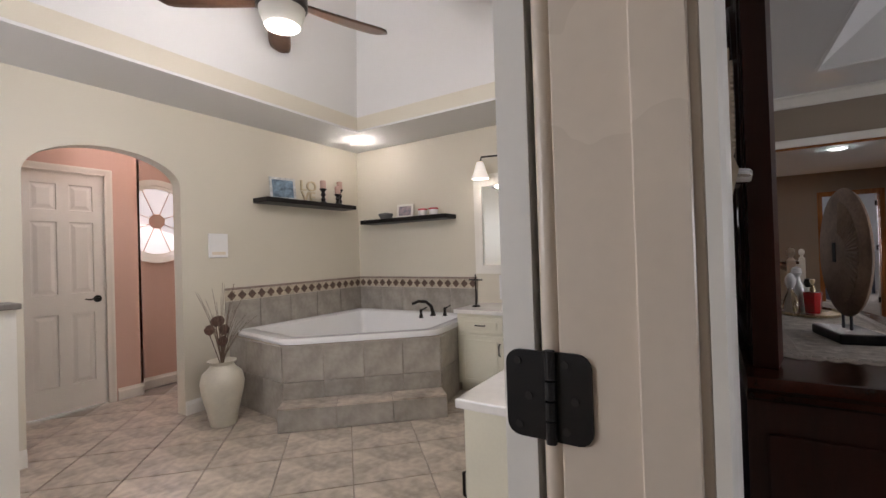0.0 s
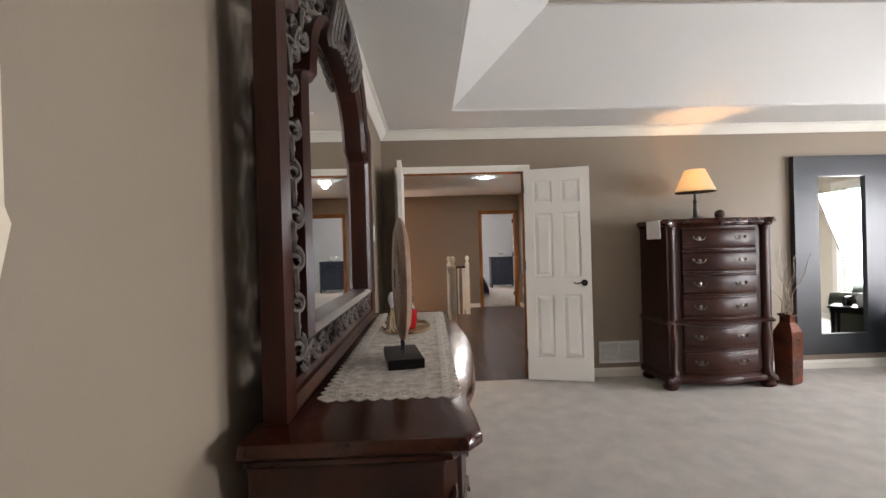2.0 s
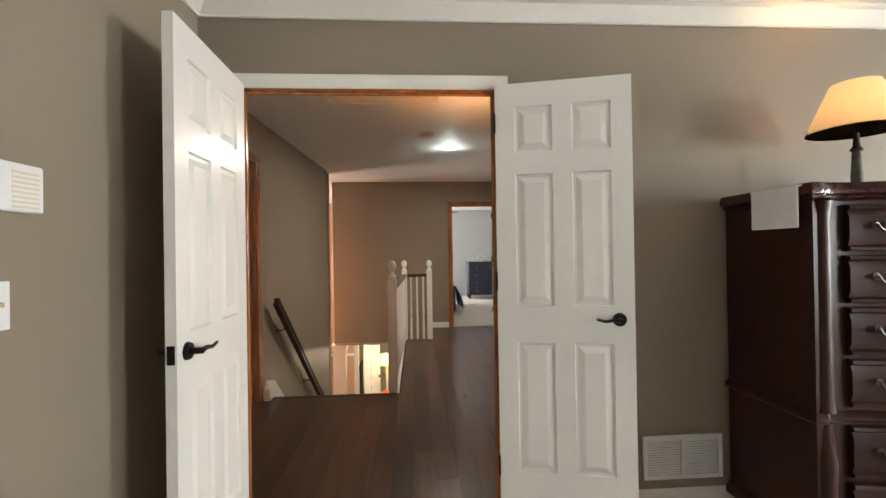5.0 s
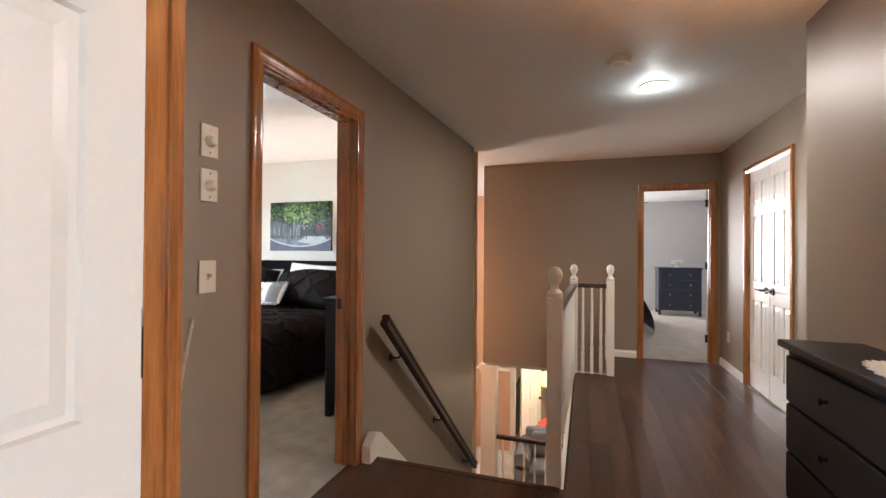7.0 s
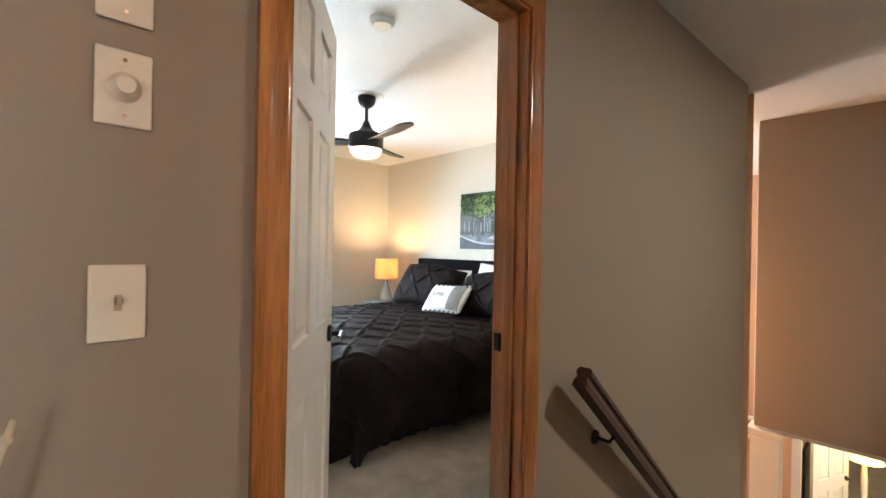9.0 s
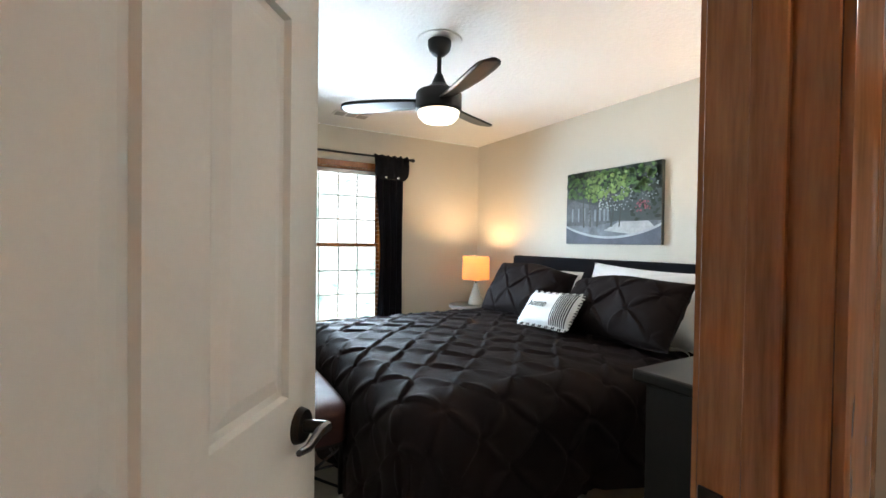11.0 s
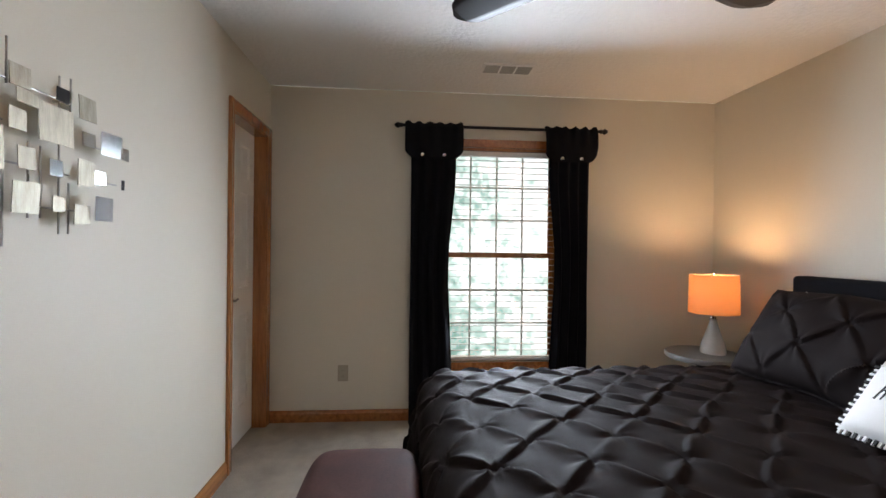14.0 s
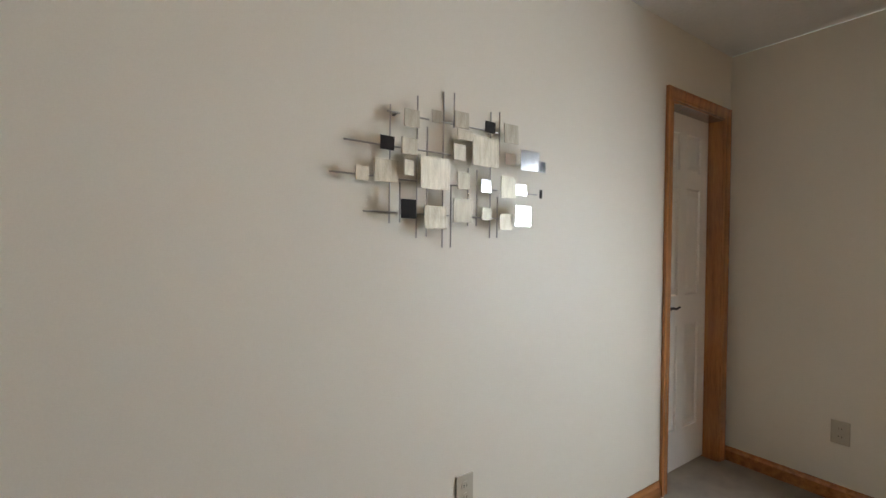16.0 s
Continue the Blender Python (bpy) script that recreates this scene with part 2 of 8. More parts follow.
def lathe(bm, profile, at=(0, 0, 0), seg=24, squash=(1, 1)):
    """Turned shape: rows of radius and height."""
    rings = []
    for r, z in profile:
        if r < 1e-5:
            rings.append([bm.verts.new((at[0], at[1], at[2] + z))])
        else:
            rings.append([bm.verts.new((at[0] + squash[0] * r * math.cos(2 * math.pi * i / seg), at[1] + squash[1] * r * math.sin(2 * math.pi * i / seg), at[2] + z)) for i in range(seg)])
    for a, b in zip(rings, rings[1:]):
        for i in range(seg):
            j = (i + 1) % seg
            if len(a) == 1 and len(b) == 1:
                continue
            if len(a) == 1:
                bm.faces.new((a[0], b[i], b[j]))
            elif len(b) == 1:
                bm.faces.new((a[i], a[j], b[0]))
            else:
                bm.faces.new((a[i], a[j], b[j], b[i]))
    for ring in (rings[0], rings[-1]):
        if len(ring) > 2:
            bm.faces.new(ring)
    return bm


def prism(bm, poly, axis, a0, a1):
    """A flat outline pushed from a0 to a1 along an axis. Outline in the other two axes, in order."""
    def at(p, a):
        return {"x": (a, p[0], p[1]), "y": (p[0], a, p[1]), "z": (p[0], p[1], a)}[axis]
    lo = [bm.verts.new(at(p, a0)) for p in poly]
    hi = [bm.verts.new(at(p, a1)) for p in poly]
    n = len(poly)
    bm.faces.new(lo)
    bm.faces.new(hi[::-1])
    for i in range(n):
        bm.faces.new((lo[i], lo[(i + 1) % n], hi[(i + 1) % n], hi[i]))
    return bm


def path_tube(bm, pts, r, seg=8, taper=None):
    """Round bar along points."""
    pts = [Vector(p) for p in pts]
    rings = []
    side = None
    for i, p in enumerate(pts):
        d = (pts[min(i + 1, len(pts) - 1)] - pts[max(i - 1, 0)]).normalized()
        if side is None:
            side = d.orthogonal().normalized()
        side = (side - d * side.dot(d)).normalized()
        up = d.cross(side)
        k = r if taper is None else r + (taper - r) * i / (len(pts) - 1)
        rings.append([bm.verts.new(p + k * (math.cos(2 * math.pi * j / seg) * side + math.sin(2 * math.pi * j / seg) * up)) for j in range(seg)])
    for a, b in zip(rings, rings[1:]):
        for j in range(seg):
            bm.faces.new((a[j], a[(j + 1) % seg], b[(j + 1) % seg], b[j]))
    bm.faces.new(rings[0])
    bm.faces.new(rings[-1][::-1])
    return bm


def sheet(bm, f, nu, nv):
    """Grid of nu by nv cells; f(u, v) in 0..1 gives a point."""
    g = [[bm.verts.new(f(i / nu, j / nv)) for j in range(nv + 1)] for i in range(nu + 1)]
    for i in range(nu):
        for j in range(nv):
            bm.faces.new((g[i][j], g[i + 1][j], g[i + 1][j + 1], g[i][j + 1]))
    return bm


def wall(name, axis, face, back, a0, a1, z0, z1, material, holes=(), label=""):
    """Wall between face and back on its axis, from a0 to a1 along it, with holes (a, b, low, high)."""
    cuts = sorted({a0, a1, *[h[0] for h in holes], *[h[1] for h in holes]})
    bm = bmesh.new()
    for lo, hi in zip(cuts, cuts[1:]):
        mid = (lo + hi) / 2
        spans, z = [], z0
        for h in sorted((h for h in holes if h[0] < mid < h[1]), key=lambda h: h[2]):
            if h[2] > z:
                spans.append((z, h[2]))
            z = h[3]
        if z < z1:
            spans.append((z, z1))
        for s0, s1 in spans:
            if axis == "x":
                box(bm, min(face, back), max(face, back), lo, hi, s0, s1)
            else:
                box(bm, lo, hi, min(face, back), max(face, back), s0, s1)
    ob = part(name, bm, material)
    return tagged(ob, label, "wall", kind="structure")


def slab(name, poly, z0, z1, material, label, category="floor"):
    ob = part(name, prism(bmesh.new(), poly, "z", z0, z1), material)
    return tagged(ob, label, category, kind="structure")


def rect(x0, x1, y0, y1):
    return [(x0, y0), (x1, y0), (x1, y1), (x0, y1)]


H = 2.42   # hall and guest ceiling
HM = 2.44  # master ceiling

# ---- shells of the rooms ----
# master bedroom: x 0..6.8, y -2.2..5.045
DBL = (0.17, 1.39, 0.0, 2.045)
BATHDOOR = (0.12, 0.924, 0.0, 2.045)
wall("wall_master_west", "x", 0.0, -0.06, -2.2, 5.045, 0, HM, TAUPE, [BATHDOOR], "taupe painted bedroom wall beside the bathroom doorway")
wall("wall_bath_east", "x", -0.06, -0.12, -2.2, 4.50, 0, 2.46, BATHCREAM, [BATHDOOR], "cream painted bathroom wall with the doorway")
wall("wall_master_north", "y", 5.045, 5.08, 0.0, 6.8, 0, HM, TAUPE, [DBL], "taupe painted bedroom wall with double doorway")
wall("wall_hall_south", "y", 5.08, 5.112, -0.36, 6.8, 0, H, TAUPE, [DBL], "taupe painted landing wall round the double doorway")
wall("wall_master_east", "x", 6.8, 6.95, -2.2, 5.165, 0, HM, CREAM, [(2.66, 3.66, 0.45, 2.08), (0.2, 1.2, 0.45, 2.08)], "pale bedroom wall with two tall windows")
wall("wall_master_south", "y", -2.2, -2.35, -0.12, 6.95, 0, HM, TAUPE, (), "plain taupe bedroom wall")
slab("floor_master", rect(-0.02, 6.8, -2.2, 5.05), -0.12, 0.0, CARPET, "pale grey cut pile bedroom carpet")

# tray ceiling of the master bedroom
TX0, TX1, TY0, TY1 = 0.66, 4.81, 0.2, 4.44


def tray_ceiling(name, outer, inner, z, band, rise, shrink, m_flat, m_band, m_slope, label, m_top):
    x0, x1, y0, y1 = outer
    a0, a1, b0, b1 = inner
    bm = bmesh.new()
    for r in ((x0, a0, y0, y1), (a1, x1, y0, y1), (a0, a1, y0, b0), (a0, a1, b1, y1)):
        box(bm, *r, z, z + 0.02)
    ob = tagged(part(name, bm, m_flat), label, "ceiling", kind="structure")
    bm = bmesh.new()
    t = 0.03
    zb = z + band
    for r in ((a0 - t, a0, b0 - t, b1 + t), (a1, a1 + t, b0 - t, b1 + t), (a0, a1, b0 - t, b0), (a0, a1, b1, b1 + t)):
        box(bm, *r, z + 0.021, zb)
    tagged(part(name + "_band", bm, m_band), "painted band round the raised ceiling", "ceiling", kind="structure")
    bm = bmesh.new()
    q = [(a0 - t, b0 - t), (a1 + t, b0 - t), (a1 + t, b1 + t), (a0 - t, b1 + t)]
    s = [(a0 + shrink, b0 + shrink), (a1 - shrink, b0 + shrink), (a1 - shrink, b1 - shrink), (a0 + shrink, b1 - shrink)]
    lo = [bm.verts.new((*p, zb)) for p in q]
    hi = [bm.verts.new((*p, zb + rise)) for p in s]
    for i in range(4):
        bm.faces.new((lo[i], lo[(i + 1) % 4], hi[(i + 1) % 4], hi[i]))
    sl = part(name + "_slopes", bm, m_slope)
    sl.modifiers.new("thick", 'SOLIDIFY').thickness = 0.03
    tagged(sl, "white sloped tray ceiling", "ceiling", kind="structure")
    top = box(bmesh.new(), s[0][0] - 0.02, s[1][0] + 0.02, s[0][1] - 0.02, s[2][1] + 0.02, zb + rise - 0.003, zb + rise + 0.02)
    tagged(part(name + "_top", top, m_top), "painted flat top of the raised ceiling", "ceiling", kind="structure")
    return ob


tray_ceiling("ceiling_master", (-0.0, 6.8, -2.2, 5.045), (TX0, TX1, TY0, TY1), HM, 0.024, 0.515, 0.62, TRAYWHITE, TRAYWHITE, TRAYWHITE, "flat white border of the bedroom tray ceiling", TRAYTOP)


def crown(name, p, q, inward, z, depth=0.085, drop=0.085):
    """Crown moulding along a wall from p to q."""
    prof = [(0, 0), (depth, 0), (depth, -0.012), (depth * 0.72, -0.02), (depth * 0.5, -drop * 0.5), (depth * 0.22, -drop * 0.82), (0.012, -drop * 0.9), (0.012, -drop), (0, -drop)]
    bm = bmesh.new()
    p, q, n = Vector((*p, 0)), Vector((*q, 0)), Vector((*inward, 0))
    a = [bm.verts.new(p + n * u + Vector((0, 0, z + v))) for u, v in prof]
    b = [bm.verts.new(q + n * u + Vector((0, 0, z + v))) for u, v in prof]
    for i in range(len(prof)):
        j = (i + 1) % len(prof)
        bm.faces.new((a[i], a[j], b[j], b[i]))
    bm.faces.new(a)
    bm.faces.new(b[::-1])
    return tagged(part(name, bm, WHITE), "white crown moulding", "trim", kind="structure")


crown("trim_crown_west", (0.002, -2.2), (0.002, 5.043), (1, 0), HM - 0.002)
crown("trim_crown_north", (0.0, 5.043), (6.8, 5.043), (0, -1), HM - 0.002)
crown("trim_crown_east", (6.798, -2.2), (6.798, 5.043), (-1, 0), HM - 0.002)


def baseboard(name, axis, face, side, a0, a1, h, material, t=0.014):
    bm = bmesh.new()
    prof = [(0, 0.0), (t, 0.0), (t, h * 0.72), (t * 0.55, h * 0.86), (t * 0.4, h), (0, h)]
    pts = [(face + side * u, v) for u, v in prof]
    if axis == "x":
        lo = [bm.verts.new((u, a0, v)) for u, v in pts]
        hi = [bm.verts.new((u, a1, v)) for u, v in pts]
    else:
        lo = [bm.verts.new((a0, u, v)) for u, v in pts]
        hi = [bm.verts.new((a1, u, v)) for u, v in pts]
    n = len(pts)
    for i in range(n):
        bm.faces.new((lo[i], lo[(i + 1) % n], hi[(i + 1) % n], hi[i]))
    bm.faces.new(lo)
    bm.faces.new(hi[::-1])
    return tagged(part(name, bm, material), "moulded baseboard along the wall foot", "baseboard", kind="structure")


baseboard("baseboard_master_north", "y", 5.043, -1, 1.46, 6.8, 0.085, WHITE)
baseboard("baseboard_master_west", "x", 0.002, 1, 0.99, 5.04, 0.085, WHITE)
baseboard("baseboard_master_east", "x", 6.798, -1, -2.2, 5.04, 0.085, WHITE)

# landing: left wall runs a little aslant past the guest door
GD = (5.935, 6.745, 0.0, 2.045)
wall("wall_hall_west", "x", -0.36, -0.42, 5.112, 6.76, 0, H, TAUPE, [GD], "taupe landing wall with the guest bedroom doorway")
bm = bmesh.new()
prism(bm, [(-0.36, 6.76), (-0.255, 9.13), (-0.42, 9.13), (-0.42, 6.76)], "z", -2.75, H)
tagged(part("wall_stair_west", bm, TAUPE), "taupe wall beside the stairs", "wall", kind="structure")
wall("wall_guest_east", "x", -0.42, -0.48, 5.855, 9.215, 0, H, CREAM, [GD], "cream guest room wall round its doorway")
wall("wall_hall_east", "x", 1.97, 2.09, 5.112, 7.10, 0, H, TAUPE, (), "taupe landing wall behind the black dresser")
wall("wall_hall_return", "y", 7.10, 6.98, 2.09, 2.55, 0, H, TAUPE, (), "short taupe return of the landing wall")
CLO = (8.38, 9.34, 0.0, 2.045)
wall("wall_closet", "x", 2.40, 2.52, 7.10, 10.15, 0, H, TAUPE, [CLO], "taupe landing wall with white closet doors")
BD = (1.57, 2.31, 0.0, 2.035)
wall("wall_hall_north", "y", 10.15, 10.21, -0.37, 2.55, -0.22, H, TAUPE, [BD], "taupe end wall over the open stairwell")
wall("wall_blue_south", "y", 10.21, 10.27, -0.37, 4.4, -0.22, H, BLUEGREY, [BD], "pale blue-grey wall of the end bedroom")
slab("ceiling_hall", rect(-4.3, 2.55, 5.105, 10.21), H + 0.001, H + 0.02, CEIL, "textured white landing and guest room ceiling", "ceiling")
slab("ceiling_foyer", rect(-4.3, 2.55, 10.21, 13.2), H + 0.001, H + 0.02, CEIL, "white ceiling over the foyer", "ceiling")

# upper floor boards: subfloor with stairwell left open
slab("floor_hall", [(-0.42, 5.05), (2.40, 5.05), (2.40, 10.21), (1.20, 10.21), (1.20, 9.25), (0.80, 9.25), (0.80, 6.86), (-0.42, 6.86)], -0.22, -0.014, DARKGAP, "subfloor of the landing")
slab("floor_closet", rect(2.40, 3.2, 8.3, 9.42), -0.1, 0.0, CARPET2, "carpet inside the closet")

# guest bedroom x -4.51..-0.48, y 5.855..9.215
CD = (-4.44, -3.835, 0.0, 2.045)
GW = (7.06, 7.98, 0.42, 2.02)
wall("wall_guest_south", "y", 5.855, 5.735, -4.51, -0.48, 0, H, CREAM, [CD], "cream guest room wall with closet doorway")
wall("wall_guest_west", "x", -4.51, -4.66, 5.735, 9.335, 0, H, CREAM, [GW], "cream guest room wall with the window")
wall("wall_guest_north", "y", 9.215, 9.335, -4.51, -0.42, 0, H, CREAM, (), "cream guest room wall behind the bed")
wall("wall_stair_end", "y", 9.335, 9.34, -4.6, -0.26, -2.75, H, PEACH, (), "peach foyer wall")
slab("floor_guest", rect(-4.51, -0.405, 5.7, 9.215), -0.12, 0.002, CARPET3, "beige guest room carpet")
slab("ceiling_guest_edge", rect(-4.51, -4.3, 5.7, 9.34), H + 0.001, H + 0.02, CEIL, "white guest room ceiling edge", "ceiling")
baseboard("baseboard_guest_west", "x", -4.508, 1, 5.857, 9.2, 0.085, OAKH)
baseboard("baseboard_guest_south", "y", 5.857, 1, -3.775, -0.5, 0.085, OAKH)
baseboard("baseboard_guest_north", "y", 9.213, -1, -4.5, -0.5, 0.085, OAKH)
# closet and other backs
wall("wall_closet_back", "y", 5.2, 5.1, -4.6, -0.5, 0, H, CREAM, (), "plain closet back wall")
wall("wall_hall_closet_back", "x", 3.2, 3.3, 8.2, 9.52, 0, H, CREAM, (), "plain back of the landing closet")

# end bedroom
slab("floor_blue_room", rect(-0.3, 4.4, 10.17, 15.2), -0.1, 0.003, CARPET2, "pale carpet of the end bedroom")
wall("wall_blue_north", "y", 15.15, 15.3, -0.4, 4.5, 0, H, BLUEGREY, [(-0.15, 1.0, 0.55, 2.1)], "pale blue-grey bedroom wall with a bright window")
wall("wall_blue_east", "x", 4.4, 4.5, 10.21, 15.3, 0, H, BLUEGREY, (), "plain pale blue-grey bedroom wall")
wall("wall_blue_west", "x", -0.3, -0.4, 10.27, 15.3, -0.22, H, BLUEGREY, (), "pale blue-grey bedroom side wall")
slab("ceiling_blue_room", rect(-0.4, 4.5, 10.22, 15.3), H, H + 0.02, CEIL, "white ceiling of the end bedroom", "ceiling")

# foyer and living room below
LZ = -2.75
slab("floor_living", rect(-4.3, 4.5, 6.0, 17.5), LZ - 0.1, LZ, CARPET2, "pale carpet of the room downstairs")
wall("wall_foyer_north", "y", 13.2, 13.3, -4.3, -0.37, LZ, H, PEACH, (), "peach foyer wall lit by warm lamps")
wall("wall_foyer_west", "x", -4.3, -4.4, 9.34, 13.3, LZ, H, PEACH, [(10.4, 12.0, 0.0, 2.1)], "peach foyer wall with a high window")
wall("wall_living_east", "x", 4.4, 4.5, 6.0, 17.5, LZ, -0.22, CREAM, (), "cream living room wall")
wall("wall_living_north", "y", 17.4, 17.5, -1.5, 4.5, LZ, -0.22, CREAM, (), "cream living room wall")
wall("wall_living_west", "x", -0.37, -0.47, 13.0, 17.5, LZ, -0.22, CREAM, (), "cream living room side wall")
wall("wall_living_south", "y", 6.0, 5.9, -0.42, 4.5, LZ, -0.22, CREAM, (), "plain wall under the landing")
slab("ceiling_living", rect(-0.37, 4.5, 10.21, 17.5), -0.27, -0.221, CEIL, "white living room ceiling", "ceiling")
slab("ceiling_under_landing", [(0.80, 6.0), (4.5, 6.0), (4.5, 10.2), (1.20, 10.2), (1.20, 9.25), (0.80, 9.25)], -0.25, -0.221, CEIL, "white ceiling under the landing", "ceiling")


# ---- doors and trim ----
def six_panel(name, w, h, m, label, handle_side=1, handles=True, hinge_side=True, group="", thick=0.035, material=None):
    """Six-panel door; hinge edge at local x = 0, slab to x = w, thickness centred on y."""
    material = material or DOORWHITE
    d = thing(name, label, "door", m, group, "structure")
    t = thick / 2
    st, mu = 0.105 * w / 0.71, 0.10 * w / 0.71
    rails = [(0.0, 0.22), (0.82, 0.99), (1.60, 1.70), (h - 0.11, h)]
    bm = bmesh.new()
    box(bm, 0, st, -t, t, 0, h)
    box(bm, w - st, w, -t, t, 0, h)
    for a, b in rails:
        box(bm, st, w - st, -t, t, a, b)
    c = w / 2
    spans = [(0.22, 0.82), (0.99, 1.60), (1.70, h - 0.11)]
    for a, b in spans:
        box(bm, c - mu / 2, c + mu / 2, -t, t, a, b)
    part("frame", bm, material, d)
    for a, b in spans:
        for x0, x1 in ((st, c - mu / 2), (c + mu / 2, w - st)):
            bm = bmesh.new()
            box(bm, x0, x1, -t + 0.011, t - 0.011, a, b)
            for s in (-1, 1):
                e0, e1 = 0.004, 0.030
                lo = [bm.verts.new((x, s * (t - 0.0105), z)) for x, z in ((x0 + e0, a + e0), (x1 - e0, a + e0), (x1 - e0, b - e0), (x0 + e0, b - e0))]
                g = 0.016
                mid = [bm.verts.new((x, s * (t - 0.0105), z)) for x, z in ((x0 + g, a + g), (x1 - g, a + g), (x1 - g, b - g), (x0 + g, b - g))]
                hi = [bm.verts.new((x, s * (t - 0.002), z)) for x, z in ((x0 + e1 + 0.012, a + e1 + 0.012), (x1 - e1 - 0.012, a + e1 + 0.012), (x1 - e1 - 0.012, b - e1 - 0.012), (x0 + e1 + 0.012, b - e1 - 0.012))]
                edge = [bm.verts.new((x, s * t, z)) for x, z in ((x0, a), (x1, a), (x1, b), (x0, b))]
                for i in range(4):
                    j = (i + 1) % 4
                    bm.faces.new((edge[i], edge[j], lo[j], lo[i]))
                    bm.faces.new((mid[i], mid[j], hi[j], hi[i]))
                bm.faces.new(hi)
            part("panel", bm, material, d)
    if handles:
        for s in (-1, 1):
            bm = bmesh.new()
            hx = w - 0.065
            tube(bm, (hx, s * t, 0.93), (hx, s * (t + 0.012), 0.93), 0.031, 0.027, 20)
            tube(bm, (hx, s * (t + 0.01), 0.93), (hx, s * (t + 0.05), 0.93), 0.011, 0.011, 12)
            path_tube(bm, [(hx + 0.005, s * (t + 0.048), 0.93), (hx - 0.03, s * (t + 0.05), 0.935), (hx - 0.07, s * (t + 0.05), 0.928), (hx - 0.105, s * (t + 0.052), 0.937)], 0.010, 8, 0.005)
            part("door_handle", bm, BRONZE, d, "dark bronze lever handle", True)
        bm = bmesh.new()
        box(bm, w - 0.001, w + 0.0025, -0.012, 0.012, 0.90, 0.96)
        part("latch_plate", bm, BRONZE, d, "dark bronze latch plate")
    if hinge_side:
        for z in (0.20, 1.06, 1.80):
            bm = bmesh.new()
            tube(bm, (-0.003, handle_side * (t + 0.004), z), (-0.003, handle_side * (t + 0.004), z + 0.089), 0.006, seg=10)
            box(bm, -0.0015, 0.0, -t + 0.004, t, z, z + 0.089)
            part("hinge", bm, BRONZE, d, "dark bronze hinge")
    return d


def casing(name, axis, face, side, a0, a1, top, material, w=0.058, t=0.017, label="moulded casing round a doorway"):
    """Three mitred mouldings round an opening."""
    e = thing(name, label, "trim", kind="structure")
    prof = [(0.0, 0.0), (0.0, t * 0.55), (w * 0.15, t * 0.75), (w * 0.3, t * 0.6), (w * 0.62, t * 0.9), (w * 0.85, t), (w, t * 0.9), (w, 0.0)]

    def run(p0, p1, o0, o1):
        bm = bmesh.new()
        ring = []
        for (pa, pz), (oa, oz) in ((p0, o0), (p1, o1)):
            r = []
            for u, v in prof:
                a, z = pa + oa * u, pz + oz * u
                n = face + side * v
                r.append(bm.verts.new((n, a, z) if axis == "x" else (a, n, z)))
            ring.append(r)
        for i in range(len(prof)):
            j = (i + 1) % len(prof)
            bm.faces.new((ring[0][i], ring[0][j], ring[1][j], ring[1][i]))
        bm.faces.new(ring[0])
        bm.faces.new(ring[1][::-1])
        part("moulding", bm, material, e, smooth=True)

    run((a0, 0.0), (a0, top), (-1, 0), (-1, 1))
    run((a1, 0.0), (a1, top), (1, 0), (1, 1))
    run((a0, top), (a1, top), (-1, 1), (1, 1))
    return e


def jamb(name, axis, n0, n1, a0, a1, top, material, stop=None, t=0.018):
    """Lining of an opening, with a door stop."""
    e = thing(name, "lining of a doorway with its door stop", "trim", kind="structure")

    def b(nm, aa, ab, za, zb, m0=n0, m1=n1):
        bm = bmesh.new()
        if axis == "x":
            box(bm, m0, m1, aa, ab, za, zb, 0.0015)
        else:
            box(bm, aa, ab, m0, m1, za, zb, 0.0015)
        part(nm, bm, material, e)

    b("side", a0 - 0.001, a0 + t, 0, top - t)
    b("side", a1 - t, a1 + 0.001, 0, top - t)
    b("head", a0 - 0.001, a1 + 0.001, top - t, top + 0.001)
    if stop:
        s0, s1 = stop
        b("stop", a0 + t, a0 + t + 0.010, 0, top - t - 0.01, s0, s1)
        b("stop", a1 - t - 0.010, a1 - t, 0, top - t - 0.01, s0, s1)
        b("stop", a0 + t, a1 - t, top - t - 0.010, top - t, s0, s1)
    return e


